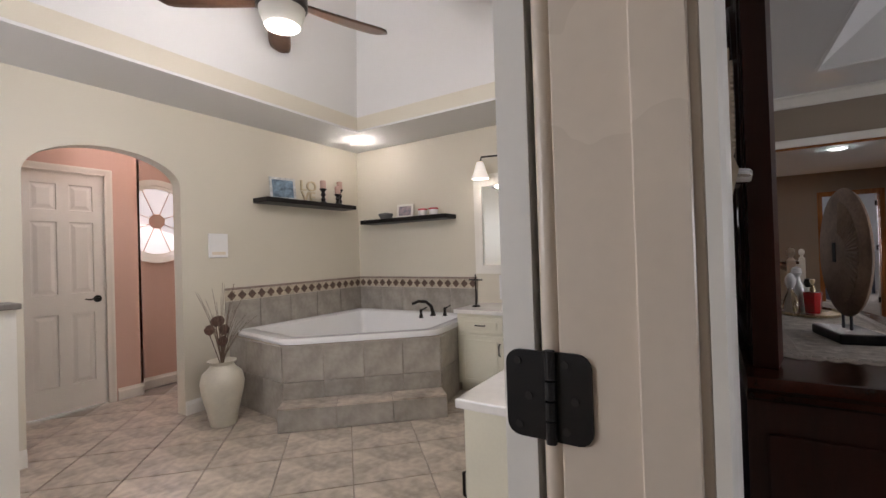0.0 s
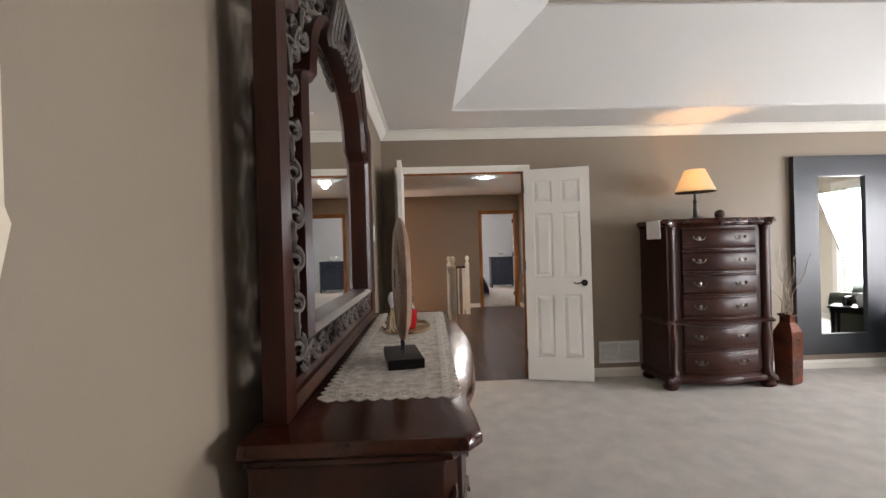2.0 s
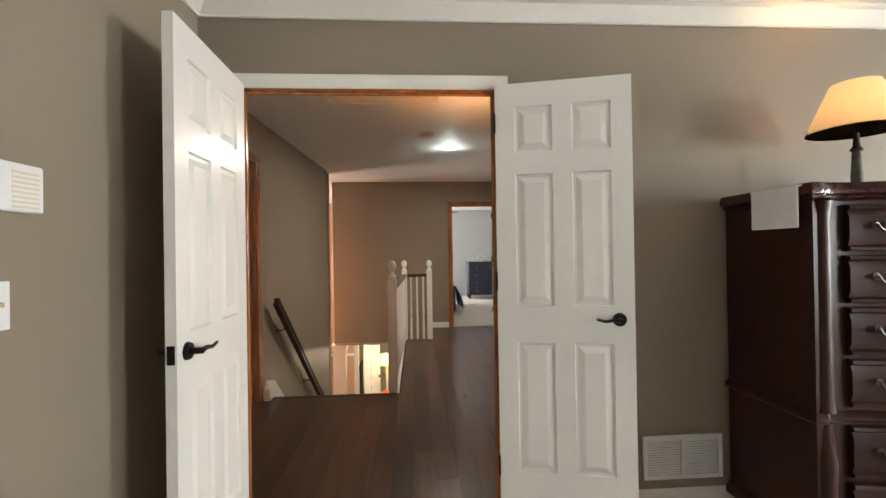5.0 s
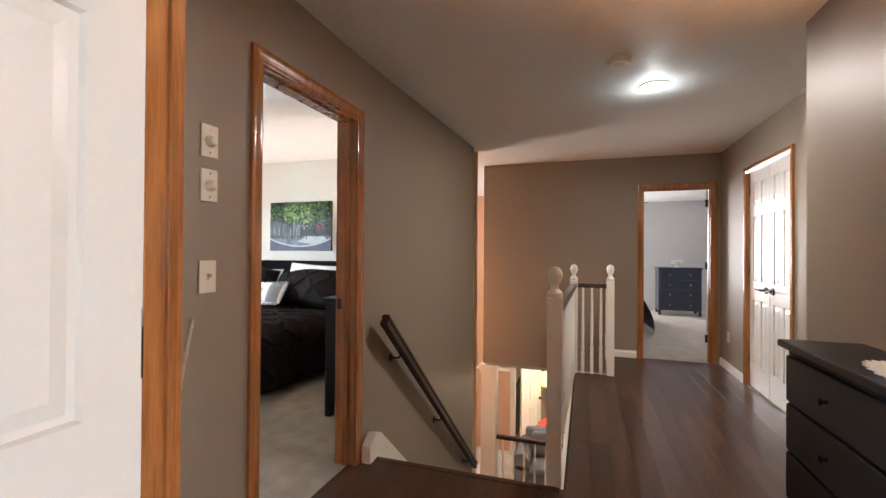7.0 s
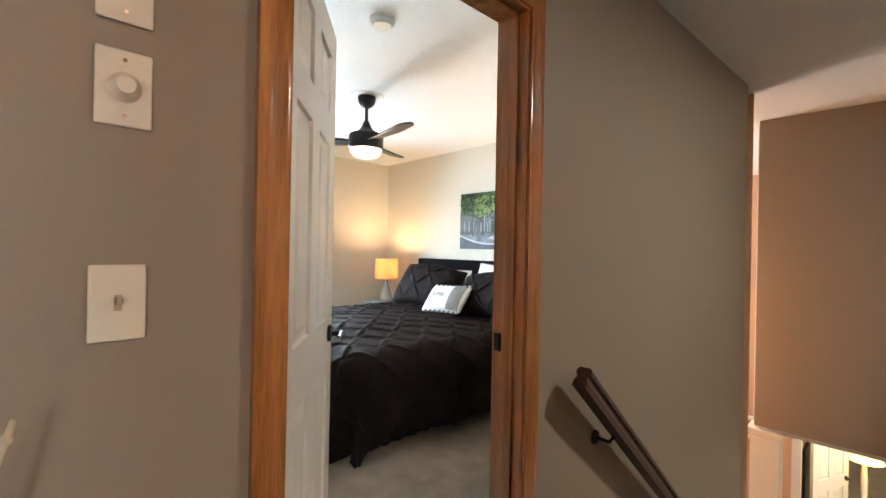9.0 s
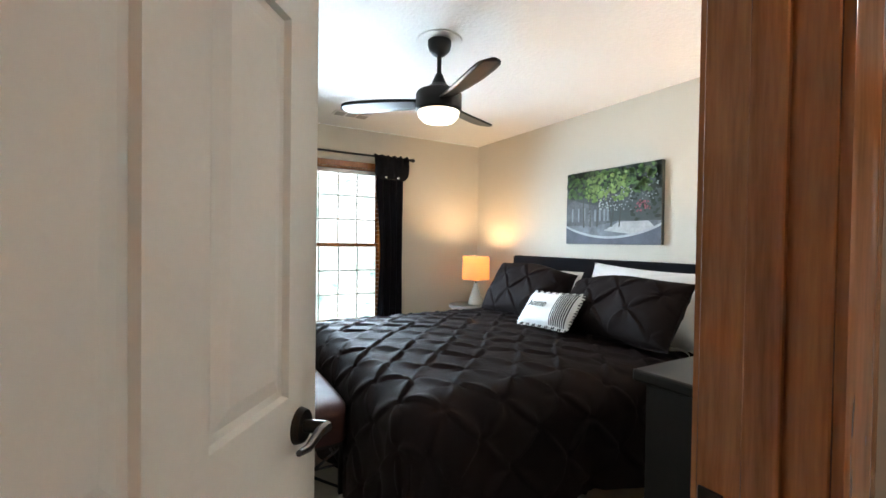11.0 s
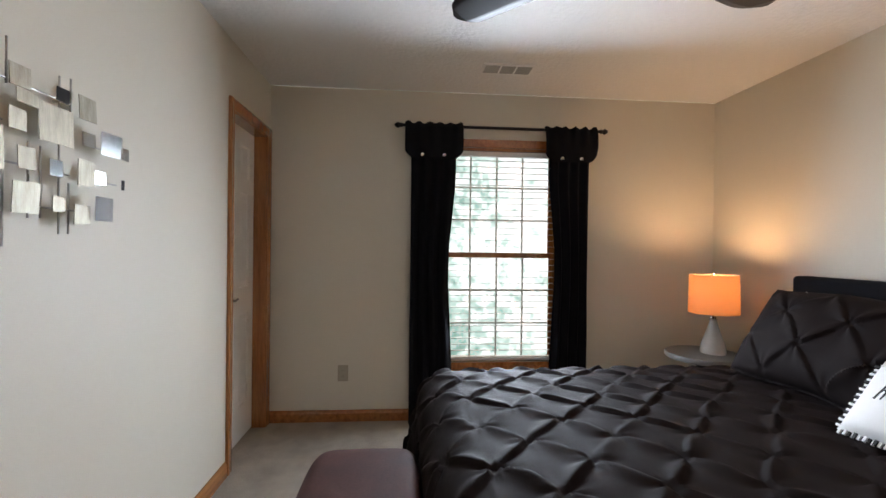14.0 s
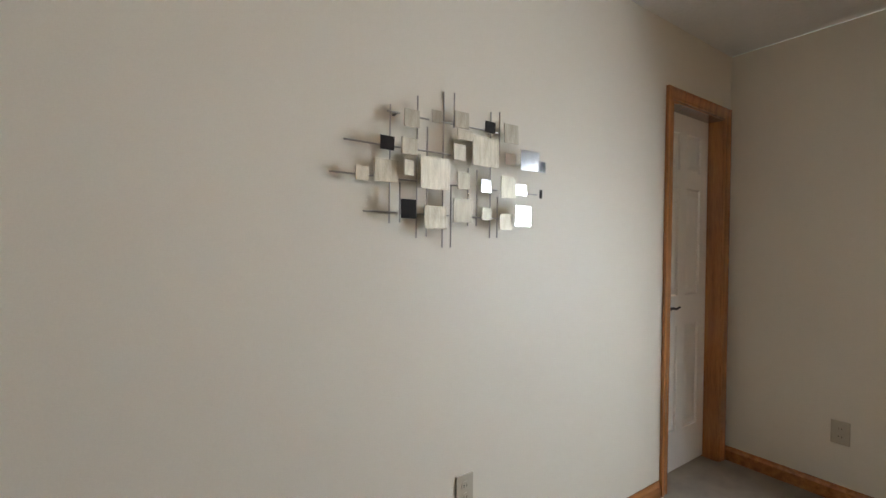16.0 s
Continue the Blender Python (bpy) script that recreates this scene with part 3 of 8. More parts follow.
def plate(name, m, label, material, w, h, kind_="toggle", category="switch"):
    """Wall plate in the local xz plane, facing -y."""
    e = thing(name, label, category, m)
    bm = bmesh.new()
    box(bm, -w / 2, w / 2, -0.006, 0, -h / 2, h / 2, 0.003, 2)
    part("cover", bm, material, e)
    if kind_.startswith("toggle"):
        n = 2 if kind_ == "toggle2" else 1
        for i in range(n):
            x = (i - (n - 1) / 2) * 0.046
            bm = boxes((x - 0.005, x + 0.005, -0.007, -0.005, -0.012, 0.012))
            part("slot", bm, TANTOGGLE, e)
            bm = bmesh.new()
            box(bm, x - 0.004, x + 0.004, -0.022, -0.006, -0.002, 0.010, 0.0015)
            part("toggle", bm, TANTOGGLE, e)
            for z in (-0.032, 0.032):
                bm = bmesh.new()
                tube(bm, (x, -0.006, z), (x, -0.0075, z), 0.003, seg=10)
                part("screw", bm, material, e)
    elif kind_ == "dial":
        bm = lathe(bmesh.new(), [(0.022, 0), (0.02, 0.012), (0.012, 0.022), (0, 0.023)], seg=20)
        bmesh.ops.transform(bm, matrix=pose(0, -0.006, 0, 90), verts=bm.verts)
        part("knob", bm, material, e, smooth=True)
        for z in (-0.042, 0.042):
            bm = bmesh.new()
            tube(bm, (0, -0.006, z), (0, -0.0075, z), 0.003, seg=10)
            part("screw", bm, CHROME, e)
    elif kind_ == "outlet":
        for z in (-0.02, 0.02):
            bm = bmesh.new()
            tube(bm, (0, -0.006, z), (0, -0.008, z), 0.016, seg=20)
            part("socket", bm, material, e)
            bm = boxes((-0.007, -0.005, -0.0085, -0.0079, z - 0.004, z + 0.005), (0.005, 0.007, -0.0085, -0.0079, z - 0.004, z + 0.005))
            part("slot", bm, DARKGAP, e)
    return e


# bathroom doorway
jamb("door_1_lining", "x", -0.1255, 0.002, 0.12, 0.924, 2.045, JAMBCREAM, (-0.052, -0.006))
casing("door_1_casing", "x", 0.0025, 1, 0.135, 0.900, 2.032, WHITE, 0.060, 0.02)
six_panel("door_1", 0.74, 2.03, pose(-0.1725, 0.917, 0.012, 0, 0, 90.5), "white six-panel bathroom door folded back against the wall", 1, True, False)
e = thing("door_hinge", "black rounded butt hinge opened flat on the jamb", "hinge", kind="structure")
for s in (-1, 1):
    bm = bmesh.new()
    pts = []
    x0, x1 = (-0.177, -0.133) if s < 0 else (-0.126, -0.090)
    for cx, cz, a0 in ((x1, 1.146, 0), (x0, 1.146, 90), (x0, 1.058, 180), (x1, 1.058, 270)):
        r = 0.014 if (cx < -0.15) == (s < 0) and (cx < -0.15 or cx > -0.1) else 0.002
        ox, oz = (-r if a0 in (0, 270) else r), (-r if a0 in (0, 90) else r)
        for k in range(5):
            a = radians(a0 + 22.5 * k)
            pts.append((cx + ox + r * math.cos(a), cz + oz + r * math.sin(a)))
    prism(bm, pts, "y", 0.8755, 0.879)
    part("leaf", bm, BLACKMETAL, e, "black rounded hinge leaf")
    for dx, z in ((0.3, 1.135), (0.55, 1.10), (0.3, 1.07)):
        bm = bmesh.new()
        x = (x0 + (x1 - x0) * dx)
        tube(bm, (x, 0.8756, z), (x, 0.8742, z), 0.004, seg=10)
        part("screw", bm, DARKGAP, e)
bm = bmesh.new()
for z0, z1 in ((1.057, 1.078), (1.080, 1.098), (1.100, 1.118), (1.120, 1.148)):
    tube(bm, (-0.1295, 0.873, z0), (-0.1295, 0.873, z1), 0.0055, seg=12)
part("knuckle", bm, BLACKMETAL, e)
# glossy rod put into the open hinge groove to imitate its sheen
bead = tube(bmesh.new(), (-0.1365, 0.9165, 0.012), (-0.1365, 0.9165, 2.02), 0.0095, seg=14)
tagged(part("hinge_gap_rod", bead, JAMBCREAM, smooth=True), "cream rod added in the hinge gap to imitate its sheen", "trim", kind="structure")
e.location = (-0.004, 0.0265, 0)

# double doors of the master bedroom
jamb("door_2_lining", "y", 5.043, 5.114, 0.17, 1.39, 2.045, OAK, (5.082, 5.10))
casing("door_2_casing", "y", 5.044, -1, 0.185, 1.375, 2.03, WHITE, 0.062, 0.018)
casing("door_2_casing_hall", "y", 5.113, 1, 0.185, 1.375, 2.03, OAK, 0.062, 0.014)
six_panel("door_2", 0.605, 2.025, pose(0.195, 5.02, 0.012, 0, 0, -88.5), "white six-panel double door leaf standing open", -1, True, True, "double doors")
six_panel("door_3", 0.605, 2.025, pose(1.372, 5.02, 0.012, 0, 0, -14.2), "white six-panel double door leaf swung back to the wall", -1, True, True, "double doors")
for nm, x0, x1, y0, y1 in (("door_2_hinge", 0.1852, 0.1885, 5.020, 5.043), ("door_3_hinge", 1.3695, 1.3715, 5.046, 5.078)):
    e = thing(nm, "dark bronze hinge leaves on the door lining", "hinge", kind="structure")
    for z in (0.21, 1.035, 1.81):
        part("leaf", box(bmesh.new(), x0, x1, y0, y1, z, z + 0.089, 0.0008), BRONZE, e)
e = thing("door_4_hinge", "dark bronze hinge leaves on the oak lining", "hinge", kind="structure")
for z in (0.21, 1.035, 1.81):
    part("leaf", box(bmesh.new(), -0.478, -0.445, 5.9535, 5.956, z, z + 0.089, 0.0008), BRONZE, e)
e = thing("door_4_strike", "dark bronze strike plate on the oak lining", "strike plate", kind="structure")
part("plate", box(bmesh.new(), -0.478, -0.450, 6.7235, 6.7275, 0.916, 0.976, 0.0008), BRONZE, e)
# guest doorway
jamb("door_4_lining", "x", -0.482, -0.358, 5.935, 6.745, 2.045, OAK, (-0.43, -0.395))
casing("door_4_casing", "x", -0.359, 1, 5.945, 6.733, 2.033, OAK, 0.062, 0.018)
casing("door_4_casing_guest", "x", -0.481, -1, 5.945, 6.733, 2.033, OAK, 0.062, 0.018)
six_panel("door_4", 0.685, 2.02, pose(-0.47, 5.968, 0.014, 0, 0, 142), "white six-panel guest room door standing ajar", 1, True, True)
# guest closet door
jamb("door_5_lining", "y", 5.733, 5.857, -4.44, -3.835, 2.045, OAK)
casing("door_5_casing", "y", 5.856, 1, -4.428, -3.847, 2.033, OAK, 0.062, 0.018)
six_panel("door_5", 0.565, 2.02, pose(-4.42, 5.755, 0.012), "white six-panel closet door, shut in an oak frame", 1, True, False)
# landing closet doors
jamb("door_6_lining", "x", 2.398, 2.522, 8.38, 9.34, 2.045, OAK)
casing("door_6_casing", "x", 2.399, -1, 8.392, 9.328, 2.033, OAK, 0.05, 0.018)
six_panel("door_6", 0.455, 2.02, pose(2.44, 8.40, 0.012, 0, 0, 90), "white panelled closet door on the landing, shut", 1, True, True, "landing closet doors")
six_panel("door_7", 0.455, 2.02, pose(2.44, 9.32, 0.012, 0, 0, -90), "white panelled closet door on the landing, shut", -1, True, True, "landing closet doors")
# end bedroom doorway
jamb("door_8_lining", "y", 10.148, 10.272, 1.57, 2.31, 2.035, OAK, (10.19, 10.22))
casing("door_8_casing", "y", 10.149, -1, 1.582, 2.298, 2.023, OAK, 0.06, 0.018)
six_panel("door_8", 0.68, 2.01, pose(2.30, 10.30, 0.012, 0, 0, 60), "white six-panel door of the end bedroom, open", 1, True, True)
baseboard("baseboard_hall_north", "y", 10.148, -1, 1.21, 1.515, 0.085, WHITE)
baseboard("baseboard_hall_closet", "x", 2.398, -1, 9.382, 10.148, 0.085, WHITE)
baseboard("baseboard_hall_west", "x", -0.358, 1, 5.17, 5.88, 0.085, WHITE)


# ---- windows ----
def window(name, axis, face, side, a0, a1, z0, z1, frame_m, label, cols=3, rows=3, blinds=True, depth=0.12, grill_m=None):
    """Double-hung window with grilles; side is the way into the room."""
    e = thing(name, label, "window", kind="structure")

    def B(nm, n0, n1, aa, ab, za, zb, m, lab="", bev=0.002):
        bm = bmesh.new()
        p, q = sorted((face + side * n0, face + side * n1))
        if axis == "x":
            box(bm, p, q, aa, ab, za, zb, bev)
        else:
            box(bm, aa, ab, p, q, za, zb, bev)
        return part(nm, bm, m, e, lab)

    grill_m = grill_m or frame_m
    f = 0.045
    mid = (z0 + z1) / 2
    B("frame", -depth, 0.0, a0, a0 + f * 0.5, z0, z1, frame_m)
    B("frame", -depth, 0.0, a1 - f * 0.5, a1, z0, z1, frame_m)
    B("frame", -depth, 0.0, a0, a1, z1 - f * 0.5, z1, frame_m)
    B("sill", -depth, 0.02, a0 - 0.03, a1 + 0.03, z0 - 0.02, z0 + 0.005, frame_m)
    for k, (lo, hi, n) in enumerate(((z0, mid + 0.015, 0.06), (mid - 0.015, z1, 0.09))):
        B("sash_rail", -n - 0.025, -n, a0 + 0.022, a1 - 0.022, lo, lo + 0.035, frame_m)
        B("sash_rail", -n - 0.025, -n, a0 + 0.022, a1 - 0.022, hi - 0.035, hi, frame_m)
        B("sash_stile", -n - 0.025, -n, a0 + 0.022, a0 + 0.055, lo + 0.035, hi - 0.035, frame_m)
        B("sash_stile", -n - 0.025, -n, a1 - 0.055, a1 - 0.022, lo + 0.035, hi - 0.035, frame_m)
        for i in range(1, cols):
            a = a0 + 0.055 + (a1 - a0 - 0.11) * i / cols
            B("muntin", -n - 0.02, -n - 0.006, a - 0.007, a + 0.007, lo + 0.036, hi - 0.036, grill_m)
        for i in range(1, rows):
            z = lo + 0.035 + (hi - lo - 0.07) * i / rows
            B("muntin", -n - 0.019, -n - 0.005, a0 + 0.056, a1 - 0.056, z - 0.007, z + 0.007, grill_m)
        g = B("pane", -n - 0.015, -n - 0.012, a0 + 0.05, a1 - 0.05, lo + 0.03, hi - 0.03, GLASS, "", 0)
        g.visible_shadow = False
    if blinds:
        B("blind_headrail", -0.052, -0.012, a0 + 0.03, a1 - 0.03, z1 - 0.06, z1 - 0.024, PLASTICW)
        z = z1 - 0.09
        me = None
        while z > z0 + 0.035:
            if me is None:
                s = B("slat", -0.050, -0.016, a0 + 0.03, a1 - 0.03, -0.001, 0.001, PLASTICW, "", 0)
                me = s.data
                s.location.z = z
            else:
                s = new("slat", me)
                s.parent, s.location = e, (0, 0, z)
            z -= 0.046
        B("blind_bottom_rail", -0.05, -0.018, a0 + 0.03, a1 - 0.03, z0 + 0.008, z0 + 0.026, PLASTICW)
    return e


def window_casing(name, axis, face, side, a0, a1, z0, z1, material, w=0.06):
    e = thing(name, "moulded casing round a window", "trim", kind="structure")
    for r in ((a0 - w, a0, z0 - w, z1 + w), (a1, a1 + w, z0 - w, z1 + w), (a0, a1, z1, z1 + w), (a0, a1, z0 - w, z0 - 0.02)):
        bm = bmesh.new()
        p, q = sorted((face, face + side * 0.017))
        if axis == "x":
            box(bm, p, q, r[0], r[1], r[2], r[3], 0.004, 2)
        else:
            box(bm, r[0], r[1], p, q, r[2], r[3], 0.004, 2)
        part("board", bm, material, e)
    return e


window("window_1", "x", -4.51, 1, 7.06, 7.98, 0.42, 2.02, OAK, "oak double-hung window with white blinds and grille", 4, 3, True, grill_m=PLASTICW)
window_casing("window_1_casing", "x", -4.509, 1, 7.06, 7.98, 0.42, 2.02, OAKH)
for i, (a, b) in enumerate(((2.66, 3.66), (0.2, 1.2))):
    window(f"window_{i + 2}", "x", 6.80, -1, a, b, 0.45, 2.08, WHITE, "tall white double-hung bedroom window", 1, 1, False)
    window_casing(f"window_{i + 2}_casing", "x", 6.799, -1, a, b, 0.45, 2.08, WHITE, 0.08)
window("window_4", "x", -4.30, 1, 10.4, 12.0, 0.0, 2.1, WHITE, "tall white foyer window", 2, 2, False)
window("window_5", "y", 15.15, -1, -0.15, 1.0, 0.55, 2.1, WHITE, "white window of the end bedroom", 1, 1, False)

# bright summer garden outside the windows
BACK = bpy.data.materials.new("garden_backdrop")
BACK.use_nodes = True
nt = BACK.node_tree
nt.nodes.clear()
out = nt.nodes.new("ShaderNodeOutputMaterial")
em = nt.nodes.new("ShaderNodeEmission")
tc = nt.nodes.new("ShaderNodeTexCoord")
n1 = nt.nodes.new("ShaderNodeTexNoise")
n1.inputs["Scale"].default_value, n1.inputs["Detail"].default_value, n1.inputs["Roughness"].default_value = 4.5, 9, 0.75
n2 = nt.nodes.new("ShaderNodeTexNoise")
n2.inputs["Scale"].default_value, n2.inputs["Detail"].default_value = 0.35, 3
ad = nt.nodes.new("ShaderNodeMath")
ad.operation = 'MULTIPLY_ADD'
ad.inputs[1].default_value = 0.55
cr = nt.nodes.new("ShaderNodeValToRGB")
for p, c in ((0.62, (0.16, 0.27, 0.24)), (0.72, (0.36, 0.54, 0.49)), (0.80, (0.70, 0.86, 0.84)), (0.88, (1.0, 1.0, 1.0))):
    k = cr.color_ramp.elements.new(p)
    k.color = (*c, 1)
cr.color_ramp.elements.remove(cr.color_ramp.elements[0])
cr.color_ramp.elements[-1].color = (1, 1, 1, 1)
nt.links.new(tc.outputs["Object"], n1.inputs["Vector"])
nt.links.new(tc.outputs["Object"], n2.inputs["Vector"])
nt.links.new(n2.outputs[0], ad.inputs[0])
nt.links.new(n1.outputs[0], ad.inputs[2])
nt.links.new(ad.outputs[0], cr.inputs[0])
nt.links.new(cr.outputs[0], em.inputs[0])
em.inputs[1].default_value = 3.4
nt.links.new(em.outputs[0], out.inputs[0])
for nm, x in (("backdrop_garden", -11.0), ("backdrop_east", 13.0)):
    bm = bmesh.new()
    box(bm, x - 0.05, x + 0.05, -12, 26, -6, 9)
    tagged(part(nm, bm, BACK), "sunlit green trees and bright sky outside", "backdrop", kind="structure")
slab("ground", rect(-60, 60, -60, 80), -3.2, -3.0, mat("lawn", (0.06, 0.11, 0.03), 0.95, var=0.25, scale=1, fine=80, bump=0.6), "lawn round the house", "ground")


# ---- bathroom ----
BX, BY = -3.65, 4.38
baths = [(-0.12, -1.0), (-0.12, BY), (BX, BY), (BX, -1.0)]
slab("floor_bath", rect(-4.9, -0.06, -1.0, 4.5), -0.12, -0.012, GROUT, "grout bed under the bathroom tiles")
bm = bmesh.new()
arch = [(1.36, 0.0)] + [(1.835 - 0.475 * math.cos(math.pi * i / 24), 1.85 + 0.235 * math.sin(math.pi * i / 24)) for i in range(25)] + [(2.31, 0.0)]
prism(bm, [(-1.0, 0.0)] + arch + [(BY, 0.0), (BY, 2.5), (-1.0, 2.5)], "x", BX, BX - 0.12)
tagged(part("wall_bath_arch", bm, BATHCREAM), "cream bathroom wall with an arched opening", "wall", kind="structure")
wall("wall_bath_north", "y", BY, BY + 0.12, -4.9, -0.12, 0, 2.5, BATHCREAM, (), "cream bathroom wall above the tub and vanity")
# the window in this wall is added to carry the bathroom fill light
wall("wall_bath_south", "y", -1.0, -1.12, -4.9, -0.12, 0, 2.5, BATHCREAM, [(-2.9, -1.5, 1.1, 2.2)], "cream bathroom wall with an added window")
window("window_6", "y", -1.0, 1, -2.9, -1.5, 1.1, 2.2, WHITE, "white bathroom window, added out of view", 1, 1, False)
PINK = mat("rosy_paint", (0.64, 0.43, 0.35), 0.55, var=0.04, scale=0.8, fine=220, bump=0.1)
wall("wall_passage_west", "x", -4.62, -4.72, -1.0, 2.42, 0, 2.5, PINK, [(1.55, 2.15, 0, 2.045)], "rosy passage wall with a door")
wall("wall_passage_end", "x", -4.77, -4.87, 2.42, 4.4, 0, 2.5, PINK, (), "rosy wall with a round window")
wall("wall_passage_jog", "y", 2.42, 2.40, -4.87, -4.62, 0, 2.5, PINK, (), "rosy passage wall corner")
slab("ceiling_passage", rect(-4.9, BX - 0.125, -1.0, 4.5), 2.45, 2.5, CEIL, "white passage ceiling", "ceiling")
tray_ceiling("ceiling_bath", (BX, -0.12, -1.0, BY), (-3.02, -0.75, 0.3, 3.73), 2.5, 0.15, 0.95, 0.55, TRAYWHITE, BATHCREAM, TRAYWHITE, "white border of the raised bathroom ceiling", BATHCREAM)
casing("door_9_casing", "x", -4.619, 1, 1.562, 2.138, 2.033, WHITE, 0.06, 0.016)
six_panel("door_9", 0.59, 2.03, pose(-4.655, 1.556, 0.012, 0, 0, 90), "white six-panel door in the passage, shut", 1, True, False)
baseboard("baseboard_passage", "x", -4.768, 1, 2.44, 4.38, 0.11, WHITE)
baseboard("baseboard_passage_b", "x", -4.618, 1, 2.21, 2.42, 0.11, WHITE)
baseboard("baseboard_bath", "x", BX + 0.002, 1, 2.31, 2.66, 0.11, WHITE)
baseboard("baseboard_bath_b", "x", BX + 0.002, 1, -0.9, 1.36, 0.11, WHITE)

# round window in the passage
e = thing("window_7", "round white window with radiating bars, bright outside", "window", kind="structure")
cy, cz, R = 2.63, 1.66, 0.36
# pane glows in place of daylight; the wall behind it is solid
SKYGLOW = glow("daylight_glow_pane", (0.86, 0.92, 1.0), 1.3)
bm = bmesh.new()
for r0, r1, x0, x1 in ((R, R + 0.06, -4.77, -4.742), (R - 0.035, R, -4.77, -4.752)):
    n = 40
    def ring(r, x):
        return [bm.verts.new((x, cy + r * math.cos(2 * math.pi * i / n), cz + r * math.sin(2 * math.pi * i / n))) for i in range(n)]
    a, b, c, d = ring(r0, x0), ring(r0, x1), ring(r1, x1), ring(r1, x0)
    for p, q in ((a, b), (b, c), (c, d), (d, a)):
        for i in range(n):
            bm.faces.new((p[i], p[(i + 1) % n], q[(i + 1) % n], q[i]))
part("frame", bm, WHITE, e)
bm = bmesh.new()
tube(bm, (-4.768, cy, cz), (-4.762, cy, cz), R - 0.03, seg=40)
part("pane", bm, SKYGLOW, e, "pane glowing in place of daylight")
bm = bmesh.new()
for k in range(8):
    a = math.pi * k / 4 + 0.39
    path_tube(bm, [(-4.758, cy + 0.07 * math.cos(a), cz + 0.07 * math.sin(a)), (-4.758, cy + (R - 0.03) * math.cos(a), cz + (R - 0.03) * math.sin(a))], 0.006, 6)
tube(bm, (-4.761, cy, cz), (-4.752, cy, cz), 0.075, seg=24)
part("bars", bm, PINK, e)

# corner tub
tub = thing("corner_bathtub", "white corner bathtub set in a grey stone tile surround", "bathtub")
deck = [(BX + 0.002, 2.70), (-2.80, 2.60), (-1.90, 3.42), (-1.99, 3.85), (-1.99, BY - 0.002), (BX + 0.002, BY - 0.002)]
bm = bmesh.new()
inner = [(-2.80 + (x + 2.80) * 0.93, 3.50 + (y - 3.50) * 0.93) for x, y in deck]
rg4 = [[bm.verts.new((x, y, z)) for x, y in line] for line, z in ((deck, 0), (deck, 0.575), (inner, 0.575), (inner, 0))]
for a, b in zip(rg4, rg4[1:] + rg4[:1]):
    for i in range(6):
        bm.faces.new((a[i], a[(i + 1) % 6], b[(i + 1) % 6], b[i]))
part("surround", bm, GROUT, tub)
bm = bmesh.new()
cx_, cy_ = -2.80, 3.58


def tub_ring(k, z):
    return [bm.verts.new((cx_ + (x - cx_) * k, cy_ + (y - cy_) * k, z)) for x, y in rim]


rim = []
pts = [(BX + 0.04, 2.75), (-2.80, 2.63), (-1.94, 3.43), (-2.06, BY - 0.04), (BX + 0.04, BY - 0.04)]
for i in range(5):
    p0, p1, p2 = Vector(pts[i - 1]), Vector(pts[i]), Vector(pts[(i + 1) % 5])
    a, b = p1 + (p0 - p1).normalized() * 0.07, p1 + (p2 - p1).normalized() * 0.07
    for k in range(5):
        t = k / 4
        rim.append(tuple(a * (1 - t) ** 2 + p1 * 2 * t * (1 - t) + b * t ** 2))
rings = [tub_ring(k, z) for k, z in ((1.015, 0.578), (1.02, 0.60), (1.008, 0.622), (0.90, 0.625), (0.86, 0.61), (0.80, 0.48), (0.70, 0.27), (0.5, 0.24))]
for a, b in zip(rings, rings[1:]):
    for i in range(len(a)):
        bm.faces.new((a[i], a[(i + 1) % len(a)], b[(i + 1) % len(b)], b[i]))
bm.faces.new(rings[-1])
part("basin", bm, PORCELAIN, tub, "glossy white basin with a rounded rim", True)


def tile_run(parent, p, q, z0, z1, n, out, t=0.012, gap=0.005, material=WALLTILE, name="tile"):
    """A row of n tiles along a wall line from p to q, proud by t towards out."""
    p, q, o = Vector(p), Vector(q), Vector(out).normalized()
    d = q - p
    ux = d.normalized()
    w = d.length / n
    me = None
    for i in range(n):
        if me is None:
            bm = bmesh.new()
            box(bm, gap / 2, w - gap / 2, 0, t, gap / 2, z1 - z0 - gap / 2, 0.002)
            ob = part(name, bm, material, parent)
            me = ob.data
        else:
            ob = new(name, me)
            ob.parent = parent
        m = Matrix(((ux.x, o.x, 0, 0), (ux.y, o.y, 0, 0), (0, 0, 1, 0), (0, 0, 0, 1)))
        s = p + ux * (w * i)
        ob.matrix_local = Matrix.Translation((s.x, s.y, z0)) @ m


nrm = Vector((0.674, -0.738))
tile_run(tub, (-2.80, 2.60), (-1.90, 3.42), 0.30, 0.575, 4, nrm)
tile_run(tub, (-2.80, 2.60), (-1.90, 3.42), 0.0, 0.30, 4, nrm)
tile_run(tub, (BX + 0.01, 2.70), (-2.80, 2.60), 0.30, 0.575, 3, (-0.115, -0.993))
tile_run(tub, (BX + 0.01, 2.70), (-2.80, 2.60), 0.0, 0.30, 3, (-0.115, -0.993))
tile_run(tub, (-1.90, 3.42), (-1.985, 3.83), 0.30, 0.575, 1, (0.98, 0.2))
tile_run(tub, (-1.90, 3.42), (-1.985, 3.83), 0.0, 0.30, 1, (0.98, 0.2))
step = thing("tub_step", "grey stone tiled step before the bathtub", "step")
s0, s1 = Vector((-2.655, 2.43)), Vector((-1.74, 3.26))
b0, b1 = Vector((-2.79, 2.59)), Vector((-1.89, 3.41))
